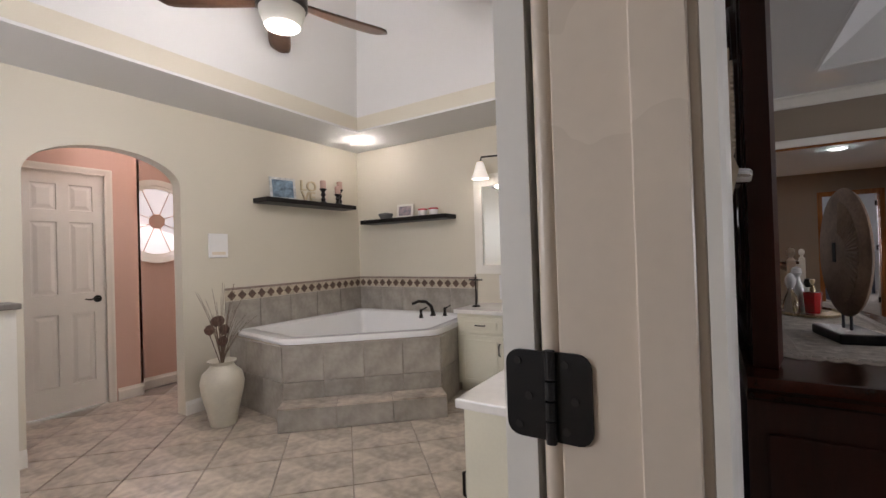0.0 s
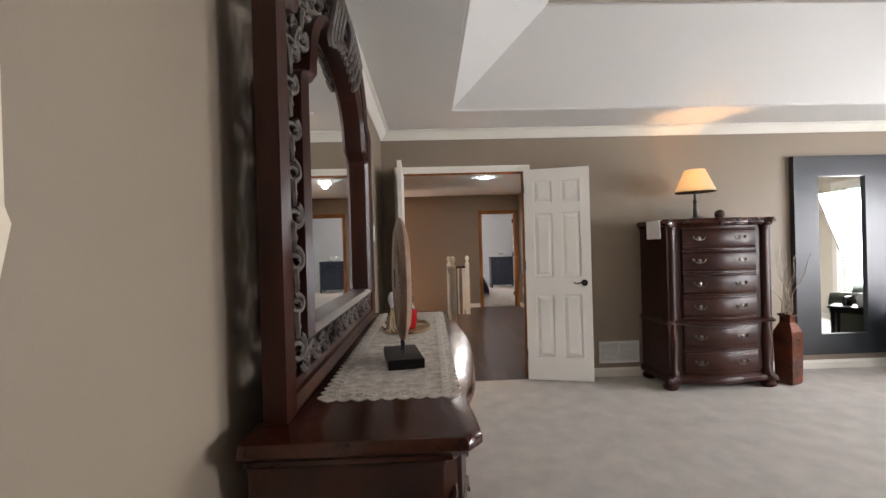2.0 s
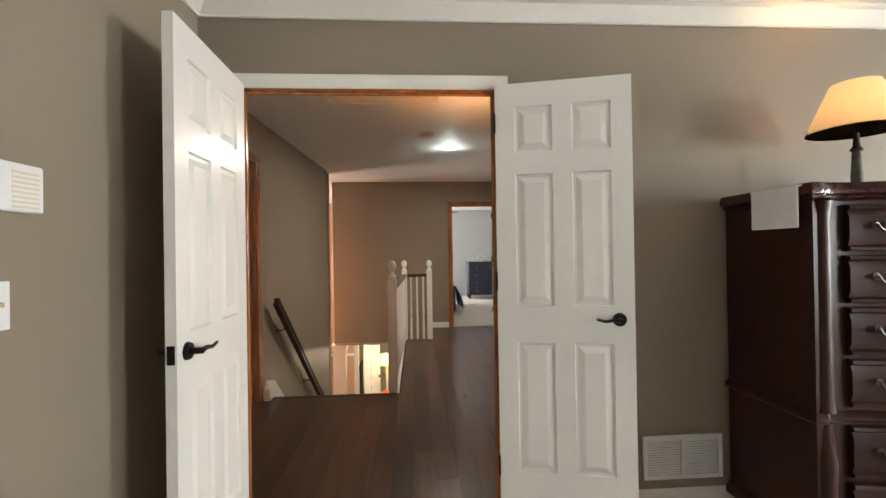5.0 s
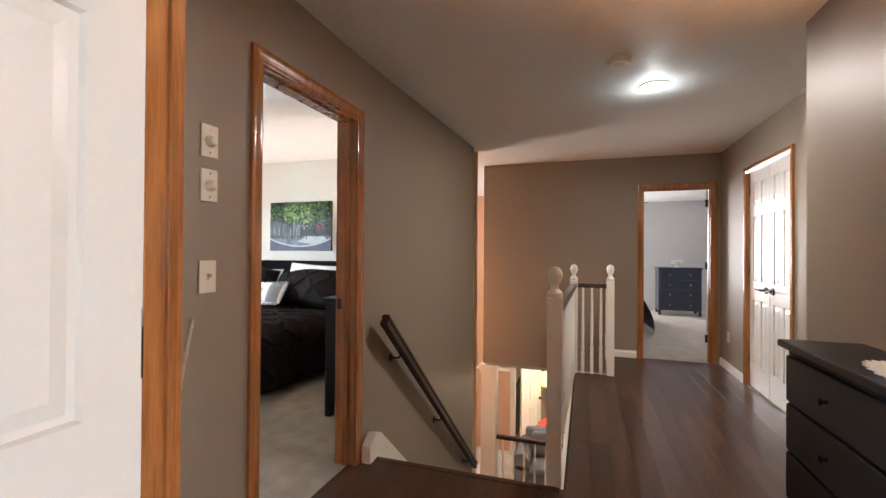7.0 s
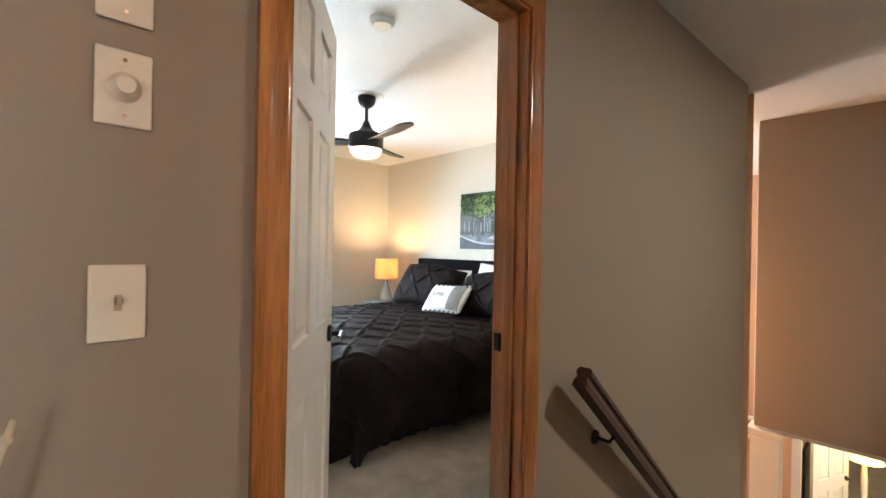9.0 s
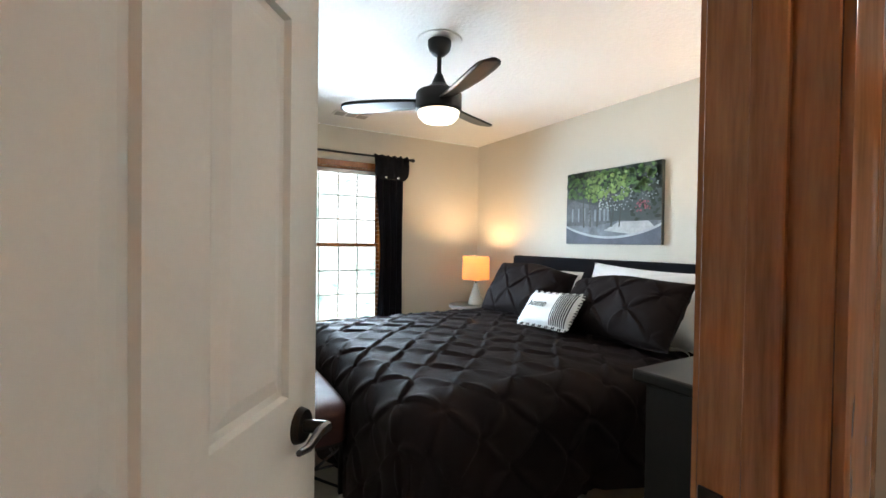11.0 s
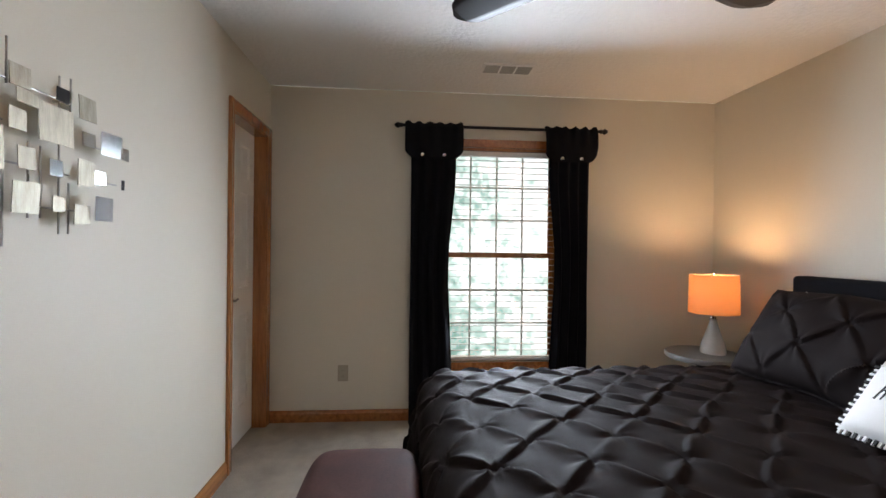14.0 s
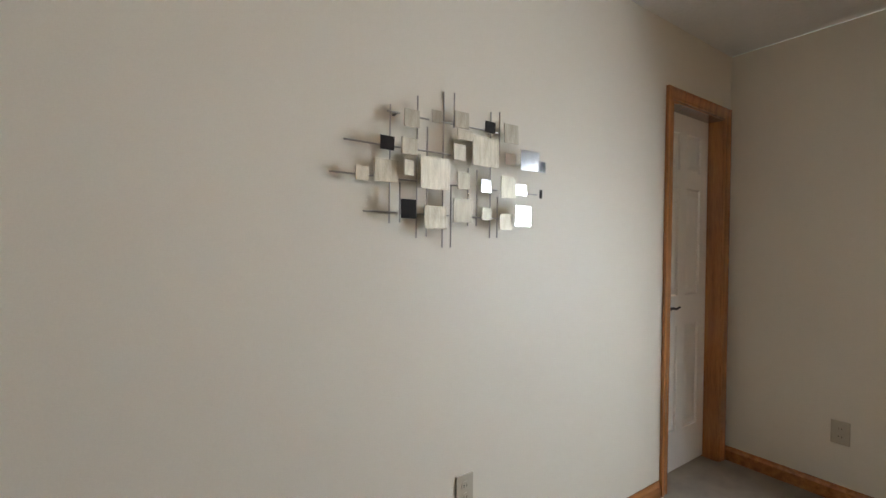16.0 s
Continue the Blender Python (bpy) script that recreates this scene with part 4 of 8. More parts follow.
part("core", prism(bmesh.new(), [tuple(s0 + nrm * -0.014), tuple(s1 + nrm * -0.014), tuple(b1 + nrm * 0.014), tuple(b0 + nrm * 0.014)], "z", 0, 0.16), GROUT, step)
tile_run(step, tuple(s0 + nrm * -0.014), tuple(s1 + nrm * -0.014), 0.0, 0.16, 3, nrm)
tile_run(step, tuple(b0 + nrm * 0.014), tuple(s0 + nrm * -0.014), 0.0, 0.16, 2, (-0.6, -0.8))
# top tiles take the paler floor stone, painting in the light on the step
for i in range(3):
    bm = bmesh.new()
    a, b, c, d = s0.lerp(s1, i / 3), s0.lerp(s1, (i + 1) / 3), (b0 + nrm * .014).lerp(b1 + nrm * .014, (i + 1) / 3), (b0 + nrm * .014).lerp(b1 + nrm * .014, i / 3)
    g = (s1 - s0).normalized() * 0.003
    prism(bm, [tuple(a + g), tuple(b - g), tuple(c - g), tuple(d + g)], "z", 0.161, 0.172)
    part("tile", bm, STONE, step)

# tiled splash with a diamond border on two walls
splash = thing("tile_splash", "grey stone tile splash with a diamond mosaic border", "tile splash", kind="structure")
tile_run(splash, (BX + 0.001, BY), (BX + 0.001, 2.66), 0.58, 0.88, 5, (1, 0))
tile_run(splash, (-2.04, BY - 0.001), (BX + 0.013, BY - 0.001), 0.58, 0.88, 5, (0, -1))
CREAMTILE = mat("cream_mosaic", (0.60, 0.52, 0.40), 0.35, var=0.15, scale=20, fine=80, bump=0.1)
BROWNTILE = mat("brown_mosaic", (0.14, 0.085, 0.06), 0.35, var=0.2, scale=20, fine=80, bump=0.1)
DUSK = mat("mauve_mosaic", (0.33, 0.26, 0.22), 0.35, var=0.15, scale=20, fine=80, bump=0.1)
tile_run(splash, (BX + 0.001, BY), (BX + 0.001, 2.66), 0.975, 1.0, 5, (1, 0), 0.016, 0.004, DUSK, "liner")
tile_run(splash, (-2.04, BY - 0.001), (BX + 0.016, BY - 0.001), 0.975, 1.0, 5, (0, -1), 0.016, 0.004, DUSK, "liner")
tile_run(splash, (BX + 0.001, BY), (BX + 0.001, 2.66), 0.88, 0.975, 5, (1, 0), 0.009, 0.0, CREAMTILE, "border")
tile_run(splash, (-2.04, BY - 0.001), (BX + 0.009, BY - 0.001), 0.88, 0.975, 5, (0, -1), 0.009, 0.0, CREAMTILE, "border")
dm = bmesh.new()
prism(dm, [(0, -0.042), (0.042, 0), (0, 0.042), (-0.042, 0)], "y", 0, 0.006)
first = None
for wall_i in range(2):
    for i in range(17):
        s = 0.06 + i * 0.1
        if first is None:
            first = part("diamond", dm, BROWNTILE, splash)
            ob = first
        else:
            ob = new("diamond", first.data)
            ob.parent = splash
        if wall_i == 0:
            ob.matrix_local = pose(BX + 0.0102, BY - s, 0.9275, 0, 0, -90)
        else:
            if s > 1.58:
                bpy.data.objects.remove(ob)
                continue
            ob.matrix_local = pose(BX + s, BY - 0.0102, 0.9275, 0, 0, 180)

# tub faucet
f = thing("tub_faucet", "dark bronze arched tub faucet with two levers", "faucet")
bm = bmesh.new()
lathe(bm, [(0.03, 0.0), (0.026, 0.015), (0.018, 0.03), (0.016, 0.05)], (-2.40, 4.08, 0.624), 16)
path_tube(bm, [(-2.40, 4.08, 0.65), (-2.41, 4.07, 0.72), (-2.45, 4.04, 0.765), (-2.51, 3.99, 0.775), (-2.56, 3.95, 0.75)], 0.019, 10, 0.014)
part("spout", bm, BRONZE, f, smooth=True)
for x, y in ((-2.44, 3.93), (-2.29, 4.13)):
    bm = bmesh.new()
    lathe(bm, [(0.024, 0.0), (0.018, 0.02), (0.012, 0.05), (0.016, 0.07), (0.008, 0.085), (0, 0.09)], (x, y, 0.622), 14)
    path_tube(bm, [(x, y, 0.695), (x + 0.03, y + 0.03, 0.715), (x + 0.045, y + 0.04, 0.725)], 0.006, 6)
    part("lever", bm, BRONZE, f, smooth=True)


def floating_shelf(name, x0, x1, y0, y1, z0, z1, label):
    bm = bmesh.new()
    box(bm, x0, x1, y0, y1, z0, z1, 0.003)
    return tagged(part(name, bm, BLACKPAINT), label, "shelf", group="bathroom shelves")


floating_shelf("floating_shelf", BX + 0.001, BX + 0.22, 2.96, 4.12, 1.775, 1.82, "dark brown floating shelf on the wall over the tub")
floating_shelf("floating_shelf", -3.42, -2.27, BY - 0.22, BY - 0.001, 1.605, 1.65, "dark brown floating shelf on the wall over the tub")


def candle_holder(x, y, z, h, lab):
    c = thing("candle_holder", lab, "candle holder", pose(x, y, z), "candle holders on the shelf")
    part("stand", lathe(bmesh.new(), [(0.04, 0), (0.042, 0.012), (0.018, 0.03), (0.026, h * 0.3), (0.014, h * 0.45), (0.028, h * 0.6), (0.016, h * 0.78), (0.036, h * 0.95), (0.04, h)], seg=16), BLACKPAINT, c, smooth=True)
    part("candle", lathe(bmesh.new(), [(0.032, h), (0.032, h + 0.085), (0.027, h + 0.088), (0, h + 0.082)], seg=16), mat("pink_wax", (0.55, 0.36, 0.30), 0.5, var=0.1, scale=12, fine=60), c, "pale pink pillar candle")


candle_holder(BX + 0.12, 3.72, 1.82, 0.16, "turned dark candle holder with a pink candle")
candle_holder(BX + 0.12, 3.93, 1.82, 0.12, "short turned candle holder with a pink candle")
candle_holder(BX + 0.06, 4.02, 1.82, 0.19, "turned dark candle holder with a pink candle")


def photo_frame(name, m, w, h, fm, pm, lab):
    p = thing(name, lab, "photo frame", m)
    b = 0.022
    bm = boxes((-w / 2, w / 2, 0, 0.014, 0, b), (-w / 2, w / 2, 0, 0.014, h - b, h), (-w / 2, -w / 2 + b, 0, 0.014, b, h - b), (w / 2 - b, w / 2, 0, 0.014, b, h - b))
    part("frame", bm, fm, p)
    part("picture", boxes((-w / 2 + b, w / 2 - b, 0.005, 0.011, b, h - b)), pm, p, "pale photograph")
    part("prop", prism(bmesh.new(), [(0.011, 0.0), (0.011, h * 0.7), (0.075, 0.0)], "x", -0.006, 0.006), fm, p)
    return p


WHITEPAINT = WHITE
photo_frame("photo_frame", pose(BX + 0.12, 3.22, 1.821, -8, 0, 78), 0.26, 0.22, mat("distressed_white", (0.7, 0.7, 0.68), 0.6, var=0.25, scale=20, fine=80), mat("blue_photo", (0.25, 0.36, 0.46), 0.3, var=0.4, scale=14, fine=40), "distressed white photo frame standing on the shelf")
photo_frame("photo_frame", pose(-2.85, BY - 0.13, 1.651, -8, 0, 8), 0.20, 0.15, WHITE, mat("mixed_photo", (0.45, 0.34, 0.32), 0.3, var=0.5, scale=22, fine=60, color2=(0.12, 0.14, 0.2)), "white photo frame standing on the shelf")


def letters(name, text, m, size, depth, material, label, category="sign", parent=None):
    cu = bpy.data.curves.new(name, 'FONT')
    cu.body, cu.size, cu.extrude, cu.align_x = text, size, depth, 'CENTER'
    cu.resolution_u = 3
    tmp = new("tmp_text", cu)
    bpy.context.view_layer.update()
    me = bpy.data.meshes.new_from_object(tmp.evaluated_get(bpy.context.evaluated_depsgraph_get()))
    bpy.data.objects.remove(tmp)
    me.materials.clear()
    me.materials.append(material)
    ob = new(name, me)
    if parent:
        ob.parent = parent
        ob.matrix_local = m
        if label:
            ob["label"] = label
    else:
        ob.matrix_world = m
        tagged(ob, label, category)
    return ob


GOLDW = mat("cream_gold_letters", (0.62, 0.52, 0.34), 0.5, var=0.1, scale=12, fine=60)
lv = thing("letter_sign", "cream block letters LO over VE on the shelf", "decorative letters", pose(BX + 0.12, 3.52, 1.821))
letters("top_letters", "LO", pose(0, 0, 0.115, 90, 0, 82), 0.15, 0.012, GOLDW, "", parent=lv)
letters("bottom_letters", "VE", pose(0, 0, 0.003, 90, 0, 82), 0.15, 0.012, GOLDW, "", parent=lv)
t = thing("stone_bowl", "small grey stone bowl on the shelf", "bowl", pose(-3.13, BY - 0.11, 1.65))
part("bowl", lathe(bmesh.new(), [(0.03, 0), (0.06, 0.01), (0.085, 0.05), (0.08, 0.065), (0.07, 0.055), (0, 0.045)], seg=20), mat("grey_stone", (0.16, 0.16, 0.15), 0.6, var=0.2, scale=15, fine=60), t, smooth=True)
part("pebbles", lathe(bmesh.new(), [(0.065, 0.055), (0.03, 0.075), (0, 0.08)], seg=10), mat("pebble", (0.3, 0.3, 0.28), 0.7, var=0.3, scale=40, fine=90), t)
for x, lab in ((-2.62, "white cup wound with a red ribbon"), (-2.48, "white cup wound with a red ribbon")):
    t = thing("ribboned_cup", lab, "cup", pose(x, BY - 0.11, 1.65), "ribboned cups on the shelf")
    part("cup", lathe(bmesh.new(), [(0.03, 0), (0.045, 0.02), (0.05, 0.06), (0.042, 0.085), (0.036, 0.08), (0, 0.07)], seg=18), PLASTICW, t, smooth=True)
    part("ribbon", lathe(bmesh.new(), [(0.049, 0.062), (0.053, 0.068), (0.05, 0.078), (0.045, 0.08)], seg=18), mat("red_ribbon", (0.5, 0.02, 0.02), 0.5, var=0.1, scale=20, fine=60), t, "red ribbon")

# wall panel, vase, vanity, mirror, sconce
p = thing("wall_thermostat", "white wall intercom panel with a speaker grille", "intercom", pose(BX + 0.001, 2.61, 1.375, 0, 0, 90))
part("case", box(bmesh.new(), -0.085, 0.085, -0.02, 0, -0.105, 0.105, 0.006, 2), PLASTICW, p)
part("controls", boxes((-0.06, 0.06, -0.023, -0.0202, -0.08, -0.055)), PLASTIC, p)
v = thing("floor_vase", "cream ceramic floor vase filled with dried twigs", "vase", pose(-3.20, 2.36, 0))
CERAMIC = mat("cream_ceramic", (0.66, 0.62, 0.52), 0.4, var=0.06, scale=6, fine=40, bump=0.1)
part("body", lathe(bmesh.new(), [(0.09, 0), (0.095, 0.015), (0.11, 0.10), (0.145, 0.24), (0.155, 0.32), (0.14, 0.39), (0.095, 0.43), (0.08, 0.455), (0.10, 0.475), (0.104, 0.485), (0.085, 0.48), (0, 0.40)], seg=28), CERAMIC, v, smooth=True)
TWIG = mat("dried_twig", (0.20, 0.14, 0.10), 0.85, var=0.25, scale=20, fine=80)
rng = random.Random(4)
for k in range(26):
    bm = bmesh.new()
    a, sp, h = rng.uniform(0, 6.28), rng.uniform(0.05, 0.26), rng.uniform(0.75, 1.08)
    pts = [(0.05 * math.cos(a) * s + sp * math.cos(a) * s * s, 0.05 * math.sin(a) * s + sp * math.sin(a) * s * s, 0.42 + (h - 0.42) * s + rng.uniform(-.01, .01)) for s in (0, .25, .5, .75, 1)]
    path_tube(bm, pts, 0.003, 5, 0.001)
    part("twig", bm, TWIG, v)
for k in range(5):
    bm = bmesh.new()
    a, r, z = rng.uniform(0, 6.28), rng.uniform(0.02, 0.09), rng.uniform(0.56, 0.78)
    lathe(bm, [(0, 0), (0.03, 0.02), (0.04, 0.05), (0.02, 0.08), (0, 0.085)], (r * math.cos(a), r * math.sin(a), z), 9)
    path_tube(bm, [(0, 0, 0.42), (r * math.cos(a), r * math.sin(a), z + 0.01)], 0.003, 5)
    part("seed_head", bm, mat("dried_seed", (0.14, 0.08, 0.06), 0.9, var=0.3, scale=30, fine=90), v)

VAN = mat("cream_cabinet_paint", (0.70, 0.67, 0.54), 0.4, var=0.04, scale=3, fine=90)
MARBLE = mat("white_cultured_marble", (0.82, 0.80, 0.76), 0.15, var=0.06, scale=4, fine=30, bump=0.0)


def vanity(name, m, w, d, h, label, doors=2):
    c = thing(name, label, "bathroom vanity", m)
    part("body", boxes((0, w, 0, d, 0.08, h - 0.035), (0.0, w, 0.05, d, 0.0, 0.08)), VAN, c)
    n = doors
    for i in range(n):
        x0, x1 = 0.03 + i * (w - 0.03) / n, (i + 1) * (w - 0.03) / n
        for a, b, k in ((0.10, h - 0.22, 1), (h - 0.20, h - 0.06, 0)):
            dr = part("door" if k else "drawer", box(bmesh.new(), x0, x1, -0.02, 0, a, b, 0.006, 2), VAN, c)
            part("raised_panel", box(bmesh.new(), x0 + 0.05, x1 - 0.05, -0.028, -0.0201, a + 0.035, b - 0.035, 0.006), VAN, dr)
            bm = bmesh.new()
            if k:
                path_tube(bm, [(x1 - 0.03, -0.02, b - 0.16), (x1 - 0.03, -0.045, b - 0.15), (x1 - 0.03, -0.045, b - 0.07), (x1 - 0.03, -0.02, b - 0.06)], 0.006, 8)
            else:
                xm = (x0 + x1) / 2
                path_tube(bm, [(xm - 0.05, -0.02, (a + b) / 2), (xm - 0.04, -0.045, (a + b) / 2), (xm + 0.04, -0.045, (a + b) / 2), (xm + 0.05, -0.02, (a + b) / 2)], 0.006, 8)
            part("handle", bm, BRONZE, dr, "dark bronze pull")
    part("countertop", box(bmesh.new(), -0.02, w + 0.005, -0.035, d, h - 0.035, h, 0.006, 2), MARBLE, c, "white marble top")
    return c


vanity("vanity_cabinet", pose(-1.975, 3.84, 0), 1.84, 0.538, 0.74, "cream panelled vanity with a white marble top", 4)
vanity("vanity_cabinet", pose(-0.742, 3.2, 0, 0, 0, -90), 1.42, 0.60, 0.74, "cream vanity with a white top by the doorway", 3)
mm = thing("wall_mirror", "white framed mirror over the vanity", "mirror", pose(0, BY - 0.001, 0))
x0, x1, z0, z1 = -2.04, -0.9, 1.03, 1.99
part("frame", boxes((x0, x0 + 0.085, -0.03, 0, z0, z1), (x1 - 0.085, x1, -0.03, 0, z0, z1), (x0 + 0.085, x1 - 0.085, -0.03, 0, z0, z0 + 0.085), (x0 + 0.085, x1 - 0.085, -0.03, 0, z1 - 0.085, z1), (x0 - 0.02, x1 + 0.02, -0.04, 0, z1, z1 + 0.03)), WHITE, mm)
part("glass", boxes((x0 + 0.08, x1 - 0.08, -0.012, -0.004, z0 + 0.08, z1 - 0.08)), MIRROR, mm)
sc = thing("wall_sconce", "bronze sconce with a white bell glass shade", "wall lamp")
bm = bmesh.new()
tube(bm, (-1.6, BY, 2.18), (-1.6, BY - 0.03, 2.18), 0.05, seg=20)
path_tube(bm, [(-1.6, BY - 0.03, 2.18), (-1.7, BY - 0.1, 2.17), (-1.86, BY - 0.19, 2.16), (-1.87, BY - 0.2, 2.10)], 0.009, 8)
part("arm", bm, BRONZE, sc, smooth=True)
part("shade", lathe(bmesh.new(), [(0.028, 0.16), (0.04, 0.13), (0.06, 0.06), (0.085, 0.0), (0.08, 0.0), (0.055, 0.06), (0.03, 0.13)], (-1.87, BY - 0.2, 1.95), 24), glow("lit_white_glass", (1, 0.93, 0.8), 1.5), sc, "glowing white glass", True)
cr_ = thing("metal_cross", "small dark metal standing cross on the vanity", "cross", pose(-1.89, 4.05, 0.74))
bm = bmesh.new()
lathe(bm, [(0.04, 0), (0.035, 0.012), (0.008, 0.02)], seg=16)
tube(bm, (0, 0, 0.015), (0, 0, 0.30), 0.007, seg=8)
tube(bm, (-0.07, 0, 0.25), (0.07, 0, 0.25), 0.007, seg=8)
part("cross", bm, BRONZE, cr_)
tw = thing("hand_towel", "folded white towel hanging by the vanity", "towel", pose(-1.78, BY - 0.03, 0.78))
part("cloth", sheet(bmesh.new(), lambda u, v: (0.18 * u, -0.01 - 0.015 * math.sin(9 * u) * (1 - v), 0.24 * v), 16, 6), WHITECLOTH, tw, smooth=True)
cl = thing("recessed_light", "round recessed ceiling light, lit", "ceiling light", pose(-3.28, 4.02, 2.5))
part("trim", lathe(bmesh.new(), [(0.065, -0.001), (0.095, -0.001), (0.09, -0.01), (0.065, -0.006)], seg=28), WHITE, cl, smooth=True)
part("lens", lathe(bmesh.new(), [(0.066, -0.002), (0.0, -0.003)], seg=24), glow("lit_lens", (1, 0.97, 0.9), 14), cl)


def ceiling_fan(name, m, drop, blade_len, blade_w, angles, metal, blade_m, label, glass, bowl):
    """Fan hanging from its canopy at the local origin; blades at rest."""
    c = thing(name, label, "ceiling fan", m)
    part("canopy", lathe(bmesh.new(), [(0.0, 0.0), (0.068, 0.0), (0.068, -0.03), (0.06, -0.06), (0.035, -0.085), (0.016, -0.095)], seg=28), metal, c, smooth=True)
    part("downrod", lathe(bmesh.new(), [(0.013, -0.09), (0.013, -drop + 0.17), (0.02, -drop + 0.165), (0.03, -drop + 0.14), (0.05, -drop + 0.095)], seg=16), metal, c, smooth=True)
    part("motor", lathe(bmesh.new(), [(0.03, -drop + 0.12), (0.07, -drop + 0.085), (0.125, -drop + 0.06), (0.132, -drop + 0.045), (0.132, -drop - 0.04), (0.122, -drop - 0.052), (0.0, -drop - 0.052)], seg=36), metal, c, smooth=True)
    part("light_bowl", lathe(bmesh.new(), [(0.120, -drop - 0.052), (0.116, -drop - 0.075), (0.09, -drop - 0.053 - bowl * 0.8), (0.05, -drop - 0.053 - bowl * 0.97), (0, -drop - 0.053 - bowl)], seg=32), glass, c, "frosted light bowl", True)
    for a in angles:
        bm = bmesh.new()

        def f(u, v):
            r = 0.09 + blade_len * u
            w = blade_w * (0.55 + 0.75 * u - 0.55 * u ** 3) * (1 if u < 0.86 else math.sqrt(max(0.02, 1 - ((u - 0.86) / 0.14) ** 2)))
            s = (v - 0.5) * w
            return (r, s + 0.02 * math.sin(2.5 * u), -0.02 + 0.25 * s * (1 - 0.35 * u) + 0.012 * u)
        sheet(bm, f, 18, 5)
        bmesh.ops.transform(bm, matrix=pose(0, 0, -drop + 0.02, 0, 0, a), verts=bm.verts)
        b = part("blade", bm, blade_m, c, smooth=True)
        b.modifiers.new("thick", 'SOLIDIFY').thickness = 0.008
    return c


# bowl is unlit glass; a faint glow is put into its material
ceiling_fan("ceiling_fan", pose(-1.90, 1.98, 3.6), 0.98, 0.56, 0.15, (70, 142, 214, 286, 358), BRONZE, wood("walnut_blade", (0.02, 0.01, 0.006), (0.06, 0.03, 0.018), 0.4, 0, (2, 2, 2)), "bronze ceiling fan with walnut blades and a glass bowl", glow("alabaster_faint_glow", (1, 0.93, 0.8), 0.08, (0.5, 0.49, 0.43)), 0.11)
half = thing("pony_wall", "white half wall with a wood cap", "half wall", kind="structure")
part("wall", boxes((-2.75, -2.6, -0.9, 1.085, 0, 1.06)), WHITE, half)
part("cap", box(bmesh.new(), -2.77, -2.58, -0.9, 1.10, 1.06, 1.085, 0.004), mat("grey_cap", (0.2, 0.18, 0.16), 0.5), half)

# bathroom floor tiles laid on the diagonal
TS = 0.43
tile_me = None
bathfloor = bpy.data.objects["floor_bath"]
k = 0
for i in range(-14, 15):
    for j in range(-14, 15):
        x, y = -2.0 + (i - j) * TS * 0.7071, 2.2 + (i + j) * TS * 0.7071
        if not (-4.5 < x < -0.45 and -0.6 < y < 4.15):
            continue
        if tile_me is None:
            ob = part("tile", box(bmesh.new(), -TS / 2 + 0.003, TS / 2 - 0.003, -TS / 2 + 0.003, TS / 2 - 0.003, -0.011, 0, 0.0015), STONE, bathfloor)
            tile_me = ob.data
        else:
            ob = new("tile", tile_me)
            ob.parent = bathfloor
        ob.location, ob.rotation_euler = (x, y, 0.0), (0, 0, radians(45))


# ---- landing ----
# planks along y
hallfloor = bpy.data.objects["floor_hall"]
rng = random.Random(11)
PW = 0.125
x = -0.42
while x < 2.39:
    x1 = min(x + PW, 2.40)
    xm = (x + x1) / 2
    y = 5.046 - rng.uniform(0, 0.8)
    spans = [(5.046, 6.875)] if xm < 0.80 else ([(5.046, 9.26)] if xm < 1.20 else [(5.046, 10.15)])
    if 1.57 < xm < 2.31:
        spans = [(5.046, 10.175)]
    lim = spans[0]
    while y < lim[1]:
        ln = rng.uniform(0.8, 1.35)
        a, b = max(y, lim[0]), min(y + ln, lim[1])
        if b - a > 0.03:
            part("plank", box(bmesh.new(), x + 0.0002, x1 - 0.0002, a + 0.0002, b - 0.0002, -0.014, 0.0, 0.0005), FLOORWOOD, hallfloor)
        y += ln
    x = x1

# stairs going down along the left wall
stairs = thing("staircase", "dark wood stairs with white risers going down", "stairs", kind="structure")
for i in range(13):
    z, y = -0.196 * (i + 1), 6.86 + 0.222 * i
    part("tread", box(bmesh.new(), -0.27, 0.74, y - 0.02, y + 0.24, z - 0.03, z, 0.006, 2), FLOORWOOD, stairs)
    part("riser", boxes((-0.27, 0.74, y, y + 0.015, z, z + 0.166 if i else -0.014)), WHITE, stairs)
bm = bmesh.new()
box(bm, -0.30, 0.80, 6.835, 6.885, -0.03, 0.004, 0.008, 2)
part("nosing", bm, FLOORWOOD, stairs)
bm = prism(bmesh.new(), [(6.78, 0.0), (6.78, 0.10), (6.86, 0.155), (6.93, 0.13), (9.10, -1.79), (9.10, -2.05)], "x", -0.335, -0.28)
part("stringer", bm, WHITE, stairs, "white skirt board")

# wall handrail
hr = thing("handrail", "dark brown wooden handrail fixed to the stair wall", "handrail")
DARKRAIL = wood("dark_rail", (0.022, 0.010, 0.007), (0.06, 0.026, 0.017), 0.3, 0.3, (6, 1.2, 2))
p0, p1 = Vector((-0.262, 6.93, 0.835)), Vector((-0.20, 9.05, -1.045))
d = (p1 - p0).normalized()
bm = bmesh.new()
prof = [(0.024, -0.036), (0.024, -0.012), (0.019, -0.006), (0.019, 0.004), (0.027, 0.012), (0.027, 0.026), (0.019, 0.036), (-0.019, 0.036), (-0.027, 0.026), (-0.027, 0.012), (-0.019, 0.004), (-0.019, -0.006), (-0.024, -0.012), (-0.024, -0.036)]
up = Vector((1, 0, 0)).cross(d).normalized()
